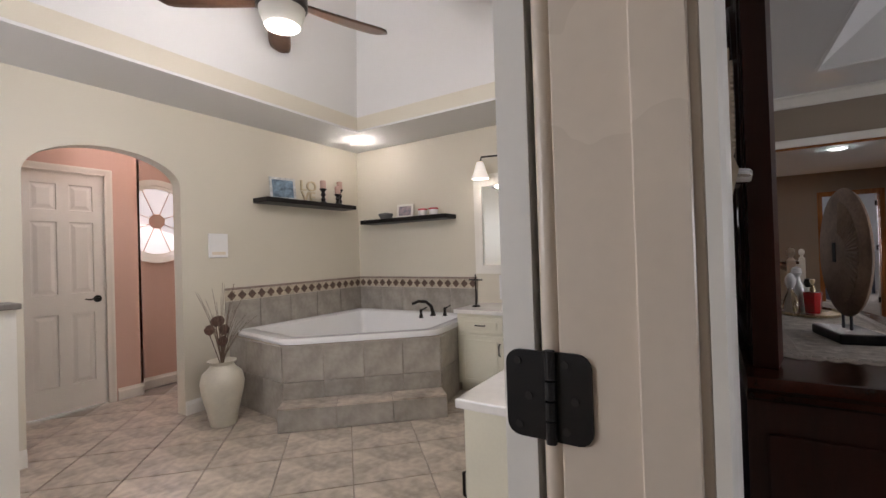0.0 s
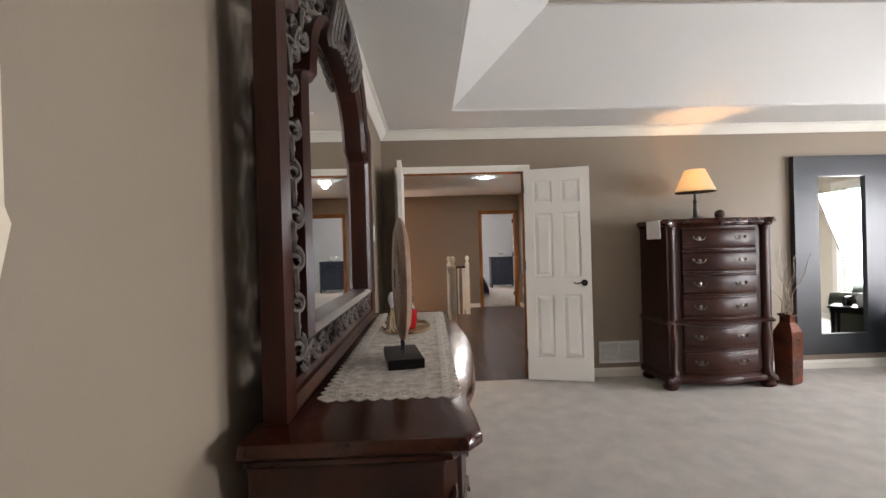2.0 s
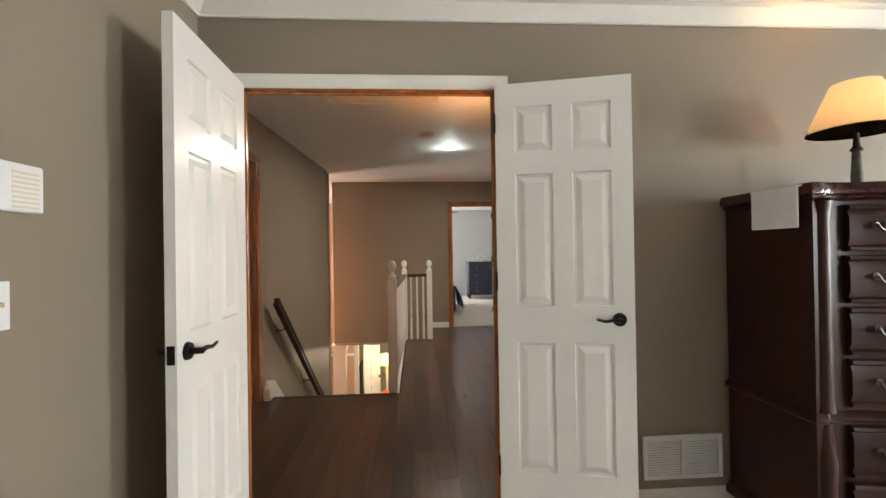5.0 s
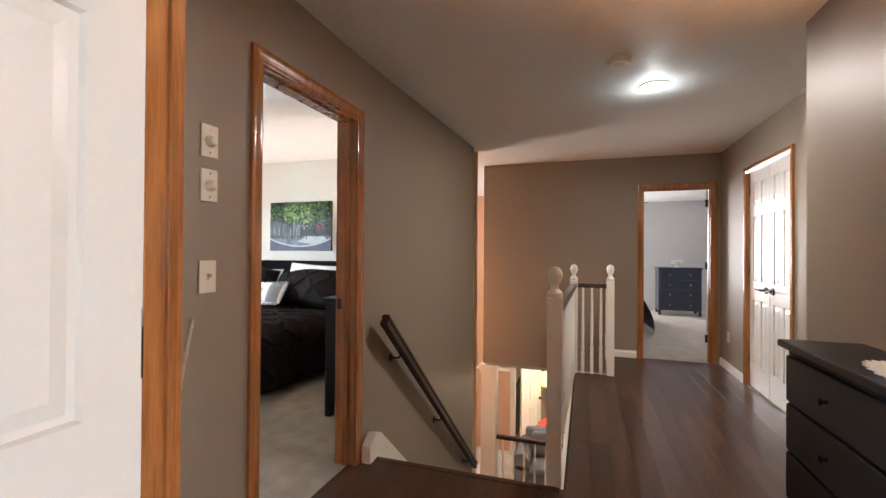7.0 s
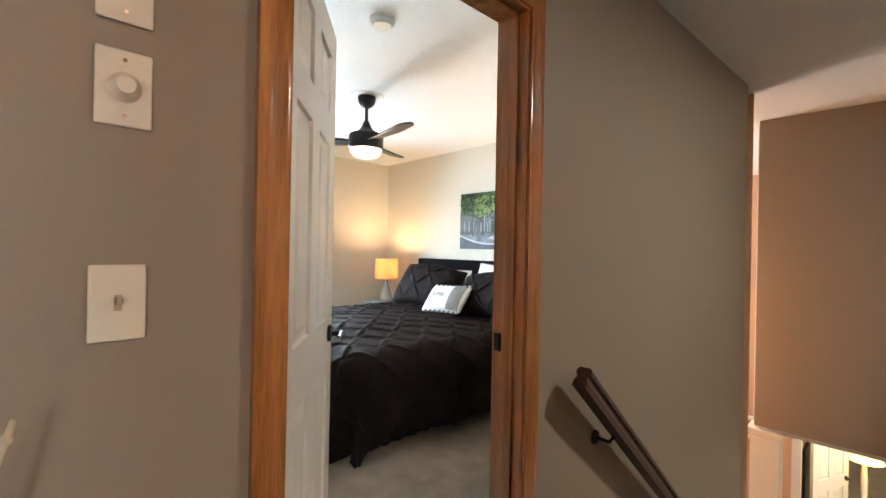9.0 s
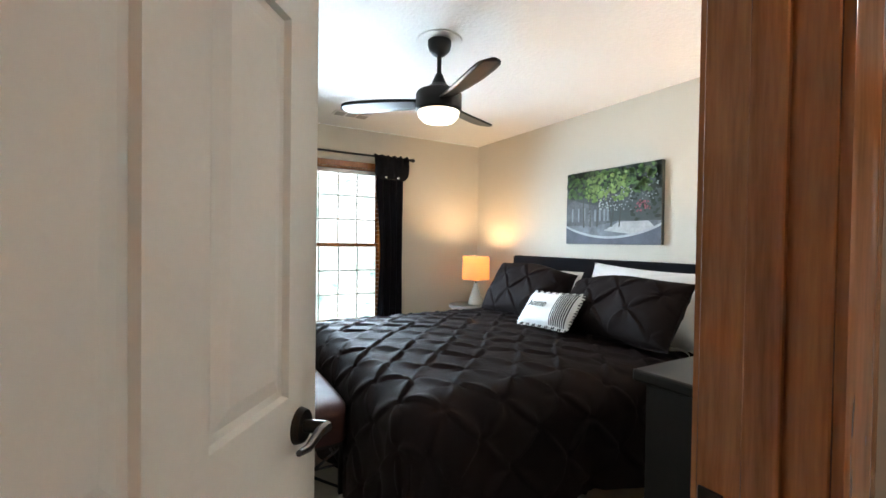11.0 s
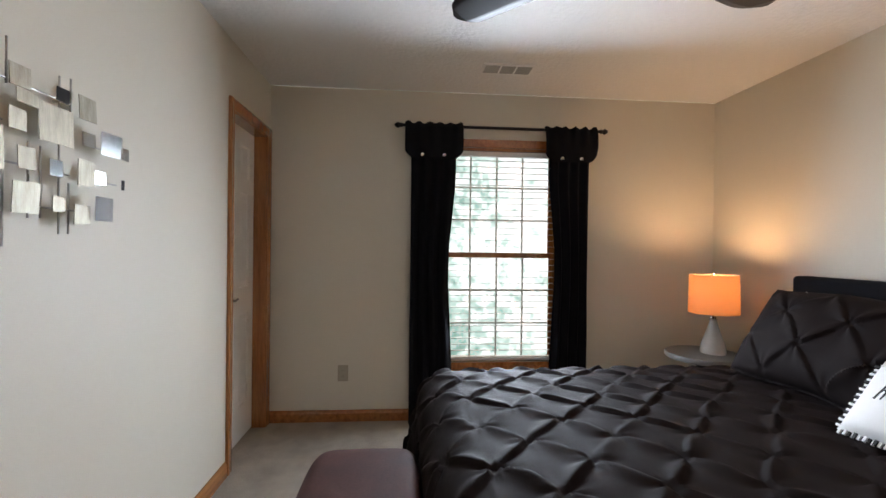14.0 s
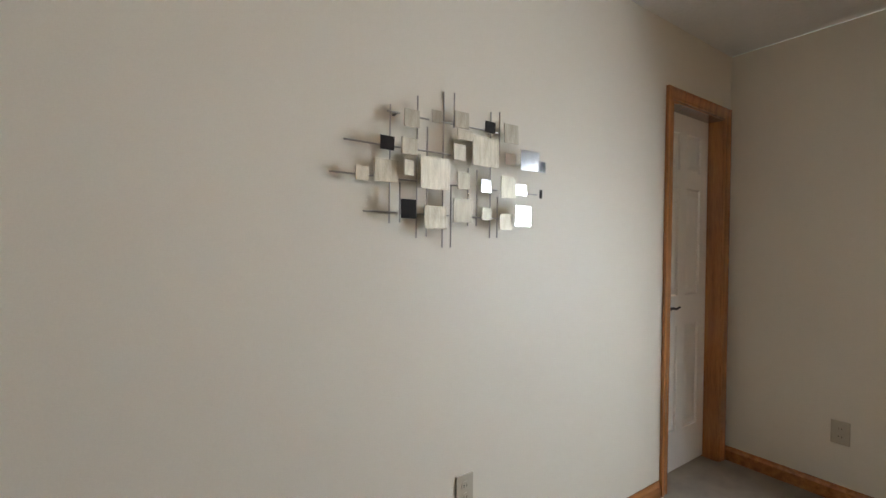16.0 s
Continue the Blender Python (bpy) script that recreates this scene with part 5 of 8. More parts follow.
ra = [[bm.verts.new(q + Vector((1, 0, 0)) * u + up * v) for u, v in prof] for q in (p0, p1)]
for k in range(14):
    bm.faces.new((ra[0][k], ra[0][(k + 1) % 14], ra[1][(k + 1) % 14], ra[1][k]))
bm.faces.new(ra[0])
bm.faces.new(ra[1])
part("rail", bm, DARKRAIL, hr, smooth=True)
for s in (0.12, 0.5, 0.88):
    q = p0.lerp(p1, s)
    bm = bmesh.new()
    wx = -0.36 + 0.105 * (q.y - 6.76) / 2.37
    path_tube(bm, [(wx, q.y, q.z - 0.075), (wx + 0.06, q.y, q.z - 0.075), (q.x, q.y, q.z - 0.03)], 0.007, 8)
    tube(bm, (wx, q.y, q.z - 0.075), (wx + 0.006, q.y, q.z - 0.075), 0.028, seg=14)
    part("bracket", bm, BRONZE, hr, "dark bronze bracket")


# railing round the stairwell
def newel(name, x, y, h, w, label, material, z0=0.0):
    n = thing(name, label, "newel post", pose(x, y, z0), "newel posts")
    k = w / 2
    bm = bmesh.new()
    box(bm, -k, k, -k, k, 0, h - 0.17, 0.004)
    part("post", bm, material, n)
    part("cap", lathe(bmesh.new(), [(k * 0.9, h - 0.17), (k * 1.05, h - 0.16), (k * 1.05, h - 0.145), (k * 0.55, h - 0.125), (k * 0.5, h - 0.105), (k * 0.75, h - 0.09), (k * 1.02, h - 0.06), (k * 1.02, h - 0.045), (k * 0.95, h - 0.03), (k * 0.6, h - 0.008), (0, h)], seg=24), material, n, "turned ball cap", True)
    return n


newel("newel_post", 0.765, 6.925, 1.185, 0.080, "stout white newel post with a turned ball cap", WHITE)
newel("newel_post", 0.812, 9.24, 1.14, 0.075, "slim white newel post with a turned cap", WHITE)
newel("newel_post", 1.172, 9.25, 1.14, 0.075, "slim white newel post with a turned cap", WHITE)


def railing(name, p, q, n, label, z=0.0, top=0.92):
    r = thing(name, label, "railing")
    p, q = Vector((*p, z)), Vector((*q, z))
    d = (q - p).normalized()
    s = Vector((-d.y, d.x, 0))
    bm = bmesh.new()
    pr = [(0.03, -0.022), (0.033, 0.0), (0.024, 0.022), (-0.024, 0.022), (-0.033, 0.0), (-0.03, -0.022)]
    rr = [[bm.verts.new(e_ + s * u + Vector((0, 0, top + v))) for u, v in pr] for e_ in (p, q)]
    for k in range(6):
        bm.faces.new((rr[0][k], rr[0][(k + 1) % 6], rr[1][(k + 1) % 6], rr[1][k]))
    bm.faces.new(rr[0])
    bm.faces.new(rr[1])
    part("handrail", bm, DARKRAIL, r, "dark brown handrail", True)
    me = None
    for i in range(n):
        c = p.lerp(q, (i + 0.6) / (n + 0.2))
        if me is None:
            bm = bmesh.new()
            box(bm, -0.016, 0.016, -0.016, 0.016, 0, 0.22, 0.002)
            lathe(bm, [(0.016, 0.22), (0.011, 0.235), (0.019, 0.26), (0.012, 0.30), (0.015, 0.42), (0.011, top - 0.06), (0.013, top - 0.02)], seg=10)
            ob = part("baluster", bm, WHITE, r, smooth=True)
            me = ob.data
        else:
            ob = new("baluster", me)
            ob.parent = r
        ob.location = c
    return r


railing("stair_railing", (0.758, 6.97), (0.812, 9.205), 18, "white balusters under a dark handrail along the stairwell")
railing("stair_railing", (0.85, 9.24), (1.135, 9.25), 3, "short run of white balusters under a dark handrail")
railing("stair_railing", (1.172, 9.29), (1.172, 10.145), 7, "white balusters under a dark handrail at the landing end")
bm = boxes((0.79, 0.815, 6.87, 9.25, -0.22, -0.002), (1.195, 1.215, 9.25, 10.15, -0.22, -0.002))
tagged(part("trim_stairwell", bm, WHITE), "white fascia round the stairwell", "trim", kind="structure")

# ceiling fittings
hatch = thing("attic_hatch", "white framed attic hatch in the landing ceiling", "attic hatch", kind="structure")
hx0, hx1, hy0, hy1 = 0.36, 1.17, 5.62, 6.33
part("frame", boxes((hx0 - 0.05, hx0, hy0 - 0.05, hy1 + 0.05, H - 0.018, H), (hx1, hx1 + 0.05, hy0 - 0.05, hy1 + 0.05, H - 0.018, H), (hx0, hx1, hy0 - 0.05, hy0, H - 0.018, H), (hx0, hx1, hy1, hy1 + 0.05, H - 0.018, H)), WHITE, hatch)
part("panel", boxes((hx0 + 0.006, hx1 - 0.006, hy0 + 0.006, hy1 - 0.006, H - 0.010, H - 0.001)), PLASTIC, hatch)
for k in range(1, 9):
    yy = hy0 + (hy1 - hy0) * k / 9
    part("groove", boxes((hx0 + 0.01, hx1 - 0.01, yy - 0.003, yy + 0.003, H - 0.0125, H - 0.0101)), WHITE, hatch)
sd = thing("smoke_detector", "round white smoke detector on the landing ceiling", "smoke detector", pose(1.107, 7.25, H))
part("case", lathe(bmesh.new(), [(0.07, 0), (0.07, -0.018), (0.055, -0.035), (0.02, -0.04), (0, -0.04)], seg=28), PLASTIC, sd, smooth=True)
part("grille", lathe(bmesh.new(), [(0.056, -0.0345), (0.05, -0.0385), (0.046, -0.038)], seg=28), PLASTICW, sd)
hl = thing("ceiling_light", "small flush round ceiling light, brightly lit", "ceiling light", pose(1.372, 7.77, H))
part("rim", lathe(bmesh.new(), [(0.0, -0.001), (0.10, -0.001), (0.098, -0.006), (0.083, -0.010)], seg=32), WHITE, hl, smooth=True)
part("lens", lathe(bmesh.new(), [(0.092, -0.0085), (0.06, -0.018), (0, -0.021)], seg=32), glow("lit_led", (0.95, 1.0, 1.0), 10), hl, "bright white lens", True)

# switches on the landing
plate("dimmer_switch", pose(-0.359, 5.687, 1.648, 0, 0, 90), "almond dimmer plate with a round knob", PLASTIC, 0.072, 0.116, "dial")
plate("dimmer_switch", pose(-0.359, 5.687, 1.490, 0, 0, 90), "almond fan control plate with a small knob", PLASTIC, 0.072, 0.116, "dial")
plate("light_switch", pose(-0.359, 5.684, 1.164, 0, 0, 90), "almond single toggle light switch", PLASTIC, 0.072, 0.116, "toggle")
plate("wall_outlet", pose(2.399, 9.87, 0.36, 0, 0, -90), "white wall outlet above the baseboard", PLASTICW, 0.072, 0.116, "outlet", "outlet")

wp = thing("wall_plate", "small round white plate on the landing wall", "wall plate", pose(-0.359, 5.292, 1.57, 0, 0, 90))
part("plate", lathe(bmesh.new(), [(0.0, 0.0), (0.05, 0.0), (0.062, 0.008), (0.058, 0.012), (0.03, 0.006), (0.0, 0.006)], seg=28), PLASTICW, wp, smooth=True).matrix_local = pose(0, 0, 0, 90)

# bamboo sticks standing in the corner
rv = thing("stick_vase", "tall vase of pale bamboo sticks in the landing corner", "vase", pose(-0.26, 5.36, 0))
part("jar", lathe(bmesh.new(), [(0.06, 0), (0.075, 0.05), (0.07, 0.25), (0.05, 0.36), (0.055, 0.40), (0.046, 0.395), (0, 0.35)], seg=20), CERAMIC, rv, smooth=True)
BAMBOO = mat("pale_bamboo", (0.50, 0.42, 0.30), 0.5, var=0.25, scale=12, fine=60)
for top_y, top_z, low_y, low_z in ((5.391, 1.051, 5.371, 0.813), (5.424, 1.067, 5.392, 0.707), (5.495, 1.046, 5.435, 0.679), (5.576, 1.032, 5.477, 0.7), (5.408, 1.059, 5.383, 0.757)):
    bm = bmesh.new()
    foot = Vector((0.0, 0.012 * (low_y - 5.36) / 0.1, 0.06))
    mid, tip = Vector((-0.01, low_y - 5.36, low_z)), Vector((-0.04, top_y - 5.36, top_z))
    path_tube(bm, [foot, mid, mid.lerp(tip, 0.5), tip], 0.0055, 8, 0.0045)
    for s_ in (0.05, 0.38, 0.68, 0.93):
        q = mid.lerp(tip, s_)
        lathe(bm, [(0.005, -0.006), (0.0068, -0.002), (0.0068, 0.002), (0.005, 0.006)], tuple(q), 8)
    part("bamboo_stick", bm, BAMBOO, rv, smooth=True)


def chest(name, m, w, d, h, rows, material, label, category, knob_m, cols=1, top=0.03, foot=0.07, knobs=2):
    """Plain chest of drawers: front on local -y, width on x."""
    c = thing(name, label, category, m)
    part("body", boxes((0.0, w, 0.02, d, foot, h - top), (0.0, 0.05, 0.02, 0.07, 0, foot), (w - 0.05, w, 0.02, 0.07, 0, foot), (0.0, 0.05, d - 0.05, d, 0, foot), (w - 0.05, w, d - 0.05, d, 0, foot)), material, c)
    part("top", box(bmesh.new(), -0.02, w + 0.02, -0.015, d, h - top, h, 0.008, 2), material, c)
    z = foot + 0.02
    hh = (h - top - 0.02 - z) / rows
    for r in range(rows):
        for k in range(cols):
            x0, x1 = 0.02 + (w - 0.04) * k / cols, 0.02 + (w - 0.04) * (k + 1) / cols
            dr = part("drawer", box(bmesh.new(), x0 + 0.006, x1 - 0.006, 0.0, 0.0195, z + hh * r + 0.006, z + hh * (r + 1) - 0.006, 0.005, 2), material, c)
            for q in range(knobs):
                xx = x0 + (x1 - x0) * ((q + 0.5) / knobs if knobs > 1 else 0.5)
                part("knob", lathe(bmesh.new(), [(0.008, 0), (0.006, 0.01), (0.014, 0.018), (0.012, 0.026), (0, 0.029)], seg=12), knob_m, dr, "", True).matrix_local = pose(xx, 0.0, z + hh * (r + 0.5), 90)
    return c


chest("black_dresser", pose(1.69, 6.60, 0, 0, 0, -90), 1.30, 0.275, 0.91, 4, BLACKPAINT, "black painted chest of drawers on the landing", "dresser", BLACKMETAL, 2, knobs=1)
dl = thing("table_runner", "cream crocheted mat on the black dresser", "doily", pose(1.83, 5.95, 0.911))
part("cloth", prism(bmesh.new(), [(0.11 * math.cos(2 * math.pi * k / 60) * (1 + 0.05 * math.cos(math.pi * k)), 0.32 * math.sin(2 * math.pi * k / 60) * (1 + 0.05 * math.cos(math.pi * k))) for k in range(60)], "z", 0, 0.003), WHITECLOTH, dl)


def table_lamp(name, m, label, base, shade, shade_mat, base_mat, cat="table lamp"):
    l = thing(name, label, cat, m)
    part("base", lathe(bmesh.new(), base, seg=24), base_mat, l, smooth=True)
    r0, r1, z0, z1 = shade
    part("shade", lathe(bmesh.new(), [(r0, z0), (r1, z1), (r1 - 0.004, z1), (r0 - 0.004, z0), (r0, z0)], seg=40), shade_mat, l, "lit fabric shade", True)
    bm = bmesh.new()
    for k in range(3):
        a = 2.1 * k
        path_tube(bm, [(0, 0, z1 - 0.02), ((r1 - 0.004) * math.cos(a), (r1 - 0.004) * math.sin(a), z1 - 0.01)], 0.0025, 6)
    tube(bm, (0, 0, z1 - 0.08), (0, 0, z1 + 0.015), 0.004, seg=8)
    part("harp", bm, BRASS, l)
    return l


def shade_cloth(name, color, glow_c, s):
    """Lit cloth: lets the bulb inside shine through."""
    m = bpy.data.materials.new(name)
    m.use_nodes = True
    nt = m.node_tree
    nt.nodes.remove(nt.nodes["Principled BSDF"])
    tr, df, mx = nt.nodes.new("ShaderNodeBsdfTranslucent"), nt.nodes.new("ShaderNodeBsdfDiffuse"), nt.nodes.new("ShaderNodeMixShader")
    tr.inputs[0].default_value = (*color, 1)
    df.inputs[0].default_value = (*color, 1)
    mx.inputs[0].default_value = 0.3
    nt.links.new(tr.outputs[0], mx.inputs[1])
    nt.links.new(df.outputs[0], mx.inputs[2])
    nt.links.new(mx.outputs[0], nt.nodes["Material Output"].inputs[0])
    return m


table_lamp("table_lamp", pose(1.82, 5.52, 0.911), "table lamp with a warm lit shade on the black dresser", [(0.06, 0), (0.065, 0.02), (0.02, 0.05), (0.035, 0.14), (0.012, 0.24), (0.01, 0.30)], (0.16, 0.105, 0.30, 0.48), shade_cloth("amber_shade", (0.90, 0.62, 0.38), (1.0, 0.45, 0.15), 1.2), BRONZE)

# ---- living room seen below ----
col = thing("column", "square white column with a moulded capital", "column", pose(-0.30, 10.26, LZ))
part("shaft", boxes((-0.10, 0.10, -0.10, 0.10, 0, 2.42)), WHITE, col)
part("capital", boxes((-0.115, 0.115, -0.115, 0.115, 2.40, 2.43), (-0.125, 0.125, -0.125, 0.125, 2.46, 2.50), (-0.11, 0.11, -0.11, 0.11, 2.43, 2.46)), WHITE, col)
railing("stair_railing", (-0.19, 10.2), (1.1, 10.2), 9, "white balusters under a brown handrail on the lower landing", -2.1, 0.90)
slab("floor_lower_landing", rect(-0.42, 1.6, 9.9, 10.5), LZ, -2.1, CARPET2, "carpeted lower landing")


def sofa(name, m, w, d, label, cloth, pillows):
    s = thing(name, label, "sofa", m)
    part("base", box(bmesh.new(), 0.05, w - 0.05, 0.05, d, 0.08, 0.30, 0.03, 2), cloth, s, smooth=True)
    for x in (0.0, w - 0.24):
        bm = bmesh.new()
        box(bm, x, x + 0.24, 0.0, d, 0.04, 0.48, 0.05, 3)
        tube(bm, (x + 0.12, 0.0, 0.50), (x + 0.12, d - 0.05, 0.50), 0.14, seg=20)
        part("arm", bm, cloth, s, smooth=True)
    n = 2
    for i in range(n):
        x0, x1 = 0.24 + (w - 0.48) * i / n, 0.24 + (w - 0.48) * (i + 1) / n
        part("seat_cushion", box(bmesh.new(), x0 + 0.005, x1 - 0.005, 0.0, d - 0.22, 0.30, 0.46, 0.05, 3), cloth, s, smooth=True)
        part("back_cushion", box(bmesh.new(), x0 + 0.005, x1 - 0.005, d - 0.34, d - 0.06, 0.46, 0.88, 0.09, 4), cloth, s, smooth=True)
    part("back", box(bmesh.new(), 0.1, w - 0.1, d - 0.14, d, 0.08, 0.80, 0.05, 3), cloth, s, smooth=True)
    for i, (px, pm) in enumerate(pillows):
        bm = bmesh.new()
        box(bm, -0.2, 0.2, -0.07, 0.07, -0.2, 0.2, 0.065, 4)
        part("throw_pillow", bm, pm, s, "loose throw pillow", True).matrix_local = pose(px, d - 0.42, 0.67, -18, 6 * (i - 0.5), 0)
    return s


GREYCLOTH = mat("grey_upholstery", (0.15, 0.155, 0.16), 0.9, var=0.15, scale=8, fine=300, bump=0.3)
sofa("sofa", pose(-0.20, 11.75, LZ), 1.9, 0.88, "grey sofa with pale throw pillows downstairs", GREYCLOTH, ((0.45, GREYCLOTH), (0.85, WHITECLOTH)))
st = thing("side_table", "small table beside the sofa downstairs", "side table", pose(0.28, 13.08, LZ))
part("top", lathe(bmesh.new(), [(0, 0.56), (0.28, 0.56), (0.28, 0.59), (0, 0.59)], seg=28), BLACKPAINT, st)
part("stem", lathe(bmesh.new(), [(0.18, 0), (0.03, 0.04), (0.03, 0.56)], seg=16), BLACKPAINT, st)
RED = glow("red_glass_shade", (1.0, 0.06, 0.02), 0.9, (0.6, 0.04, 0.02))
table_lamp("table_lamp", pose(0.25, 13.05, LZ + 0.59), "table lamp with a red glass shade", [(0.07, 0), (0.07, 0.015), (0.015, 0.03), (0.02, 0.10), (0.01, 0.18)], (0.19, 0.03, 0.10, 0.22), RED, BRONZE)
fl = thing("floor_lamp", "floor lamp with a yellow lit shade", "floor lamp", pose(0.20, 14.0, LZ))
part("pole", lathe(bmesh.new(), [(0.13, 0), (0.13, 0.02), (0.03, 0.05), (0.022, 0.4), (0.04, 0.9), (0.022, 1.2)], seg=18), WHITE, fl, smooth=True)
part("shade", lathe(bmesh.new(), [(0.20, 1.18), (0.15, 1.42), (0.146, 1.42), (0.196, 1.18)], seg=28), glow("yellow_shade", (1.0, 0.75, 0.2), 2.2), fl, "yellow lit shade", True)
six_panel("door_10", 0.8, 2.03, pose(-0.27, 13.12, LZ + 0.01, 0, 0, 68), "white door downstairs, standing open", 1, True, False)
pc = thing("wall_picture", "tall dark framed picture downstairs", "picture", pose(-0.368, 13.34, LZ + 0.9))
part("frame", boxes((0, 0.03, -0.25, 0.25, -0.5, 0.5)), BLACKPAINT, pc)
part("print", boxes((0.0301, 0.033, -0.2, 0.2, -0.45, 0.45)), mat("grey_green_print", (0.2, 0.22, 0.18), 0.4, var=0.3, scale=6, fine=30), pc)
baseboard("trim_chair_rail", "y", 13.199, -1, -4.3, -0.4, 0.06, WHITE).location.z = -1.15

# ---- end bedroom ----
chest("navy_dresser", pose(2.36, 14.25, 0), 0.78, 0.45, 0.975, 4, NAVY, "navy blue chest of four drawers with pewter pulls", "dresser", CHROME, 1, 0.03, 0.1, 2)
bw = thing("pedestal_bowl", "white pedestal bowl on the navy dresser", "bowl", pose(2.73, 14.45, 0.975))
part("bowl", lathe(bmesh.new(), [(0.05, 0), (0.02, 0.03), (0.02, 0.06), (0.10, 0.09), (0.12, 0.13), (0.10, 0.15), (0, 0.14)], seg=20), PLASTICW, bw, smooth=True)
eb = thing("blue_bed", "bed with a blue and white comforter", "bed", pose(0, 0, 0))
part("mattress", box(bmesh.new(), 0.1, 1.78, 11.75, 13.6, 0.005, 0.50, 0.05, 3), NAVY, eb, smooth=True)
bm = bmesh.new()


def duvet(u, v):
    s = u * 2.35
    yy = 11.65 + 2.0 * v
    if s < 1.65:
        xx, zz = 0.12 + s, 0.56
    else:
        k = s - 1.65
        xx, zz = 1.77 + 0.16 * math.sin(min(k, 0.5) * 2.6) + 0.02 * math.sin(9 * v), 0.56 - k * 0.75
    return (xx, yy, max(0.06, zz + 0.025 * noise.noise((xx * 3, yy * 3, 1))))


sheet(bm, duvet, 40, 30)
STRIPE = mat("blue_white_cloth", (0.55, 0.60, 0.70), 0.85, var=0.3, scale=4, fine=40, bump=0.2, color2=(0.10, 0.14, 0.26), stretch=(1, 1, 5))
part("comforter", bm, STRIPE, eb, "blue and white patterned comforter", True)
ceiling_fan("ceiling_fan", pose(1.35, 12.4, H), 0.3, 0.55, 0.13, (20, 140, 260), BRONZE, BLACKPAINT, "dark ceiling fan in the end bedroom", PLASTICW, 0.06)

# ---- master bedroom ----
# intercom and switch by the bathroom door
ic = thing("wall_intercom", "almond wall intercom with a slatted speaker and dial", "intercom", pose(0.001, 1.224, 1.390, 0, 0, 90))
ICW, ICH = 0.155, 0.215
bm = bmesh.new()
prof = [(0.0, -ICH / 2), (0.022, -ICH / 2), (0.036, -ICH * 0.22), (0.03, -ICH * 0.14), (0.03, ICH / 2), (0.0, ICH / 2)]
prism(bm, [(-u, v) for u, v in prof], "x", -ICW / 2, ICW / 2)
part("case", bm, PLASTIC, ic)
for k in range(15):
    z = -ICH * 0.08 + k * 0.0078
    part("slat", box(bmesh.new(), -ICW * 0.4, ICW * 0.4, -0.034, -0.0301, z, z + 0.0042), PLASTIC, ic)
part("grille_back", boxes((-ICW * 0.41, ICW * 0.41, -0.0306, -0.0300, -ICH * 0.09, ICH * 0.46)), mat("grille_shadow", (0.25, 0.22, 0.18), 0.7), ic)
kb = part("dial", lathe(bmesh.new(), [(0.011, 0), (0.010, 0.016), (0.007, 0.02), (0, 0.021)], seg=18), CHROME, ic, "chrome dial", True)
kb.matrix_local = pose(-0.045, -0.031, -0.052, 98)
part("slider", boxes((-0.028, 0.06, -0.041, -0.030, -0.058, -0.050)), mat("grey_slider", (0.12, 0.11, 0.10), 0.4), ic)
for k in range(4):
    part("button", boxes((-0.02 + 0.02 * k, -0.008 + 0.02 * k, -0.036, -0.030, -0.044, -0.038)), PLASTICW, ic)
plate("light_switch", pose(0.001, 1.231, 1.048, 0, 0, 90), "white double toggle light switch", PLASTICW, 0.117, 0.115, "toggle2")
th = thing("thermostat", "white thermostat on the bedroom wall", "thermostat", pose(0.001, 4.11, 1.43, 0, 0, 90))
part("case", box(bmesh.new(), -0.07, 0.07, -0.028, 0, -0.06, 0.06, 0.006, 2), PLASTICW, th)
part("vents", boxes(*[(-0.02, 0.055, -0.0292, -0.0281, -0.05 + k * 0.012, -0.044 + k * 0.012) for k in range(8)]), PLASTIC, th)
plate("light_switch", pose(0.001, 4.05, 1.145, 0, 0, 90), "white double toggle light switch", PLASTICW, 0.117, 0.117, "toggle2")

# carved dresser with mirror
DY0, DY1, DZ = 1.70, 3.39, 0.942


def dresser_outline(o, n=48):
    """Plan of the serpentine dresser pulled in by o."""
    pts = [(0.062, DY0 + o), ]
    for k in range(n + 1):
        v = k / n
        y = DY0 + o + (DY1 - DY0 - 2 * o) * v
        c = abs(v - 0.5) * 2
        x = 0.535 - o + 0.055 * math.cos(c * math.pi / 2) ** 2 - 0.018 * math.exp(-((c - 0.74) / 0.10) ** 2)
        if c > 0.955:
            x -= 0.03 * ((c - 0.955) / 0.045) ** 2
        pts.append((x, y))
    pts.append((0.062, DY1 - o))
    return pts


def loft(bm, layers, outline):
    rings = [[bm.verts.new((x, y, z)) for x, y in outline(o)] for o, z in layers]
    n = len(rings[0])
    for a, b in zip(rings, rings[1:]):
        for i in range(n):
            bm.faces.new((a[i], a[(i + 1) % n], b[(i + 1) % n], b[i]))
    bm.faces.new(rings[0])
    bm.faces.new(rings[-1])
    return bm


dr = thing("carved_dresser", "dark cherry serpentine dresser with carved front", "dresser")
part("body", loft(bmesh.new(), [(0.05, 0.07), (0.05, 0.86), (0.045, 0.875)], dresser_outline), CHERRY, dr, smooth=True)
part("top", loft(bmesh.new(), [(0.045, 0.875), (0.03, 0.885), (0.032, 0.897), (0.008, 0.905), (0.0, 0.915), (0.0, 0.928), (0.006, 0.939), (0.014, DZ)], dresser_outline), CHERRYH, dr, "polished dark cherry top", True)
part("plinth", loft(bmesh.new(), [(0.03, 0.02), (0.03, 0.07), (0.045, 0.09)], dresser_outline), CHERRY, dr, smooth=True)
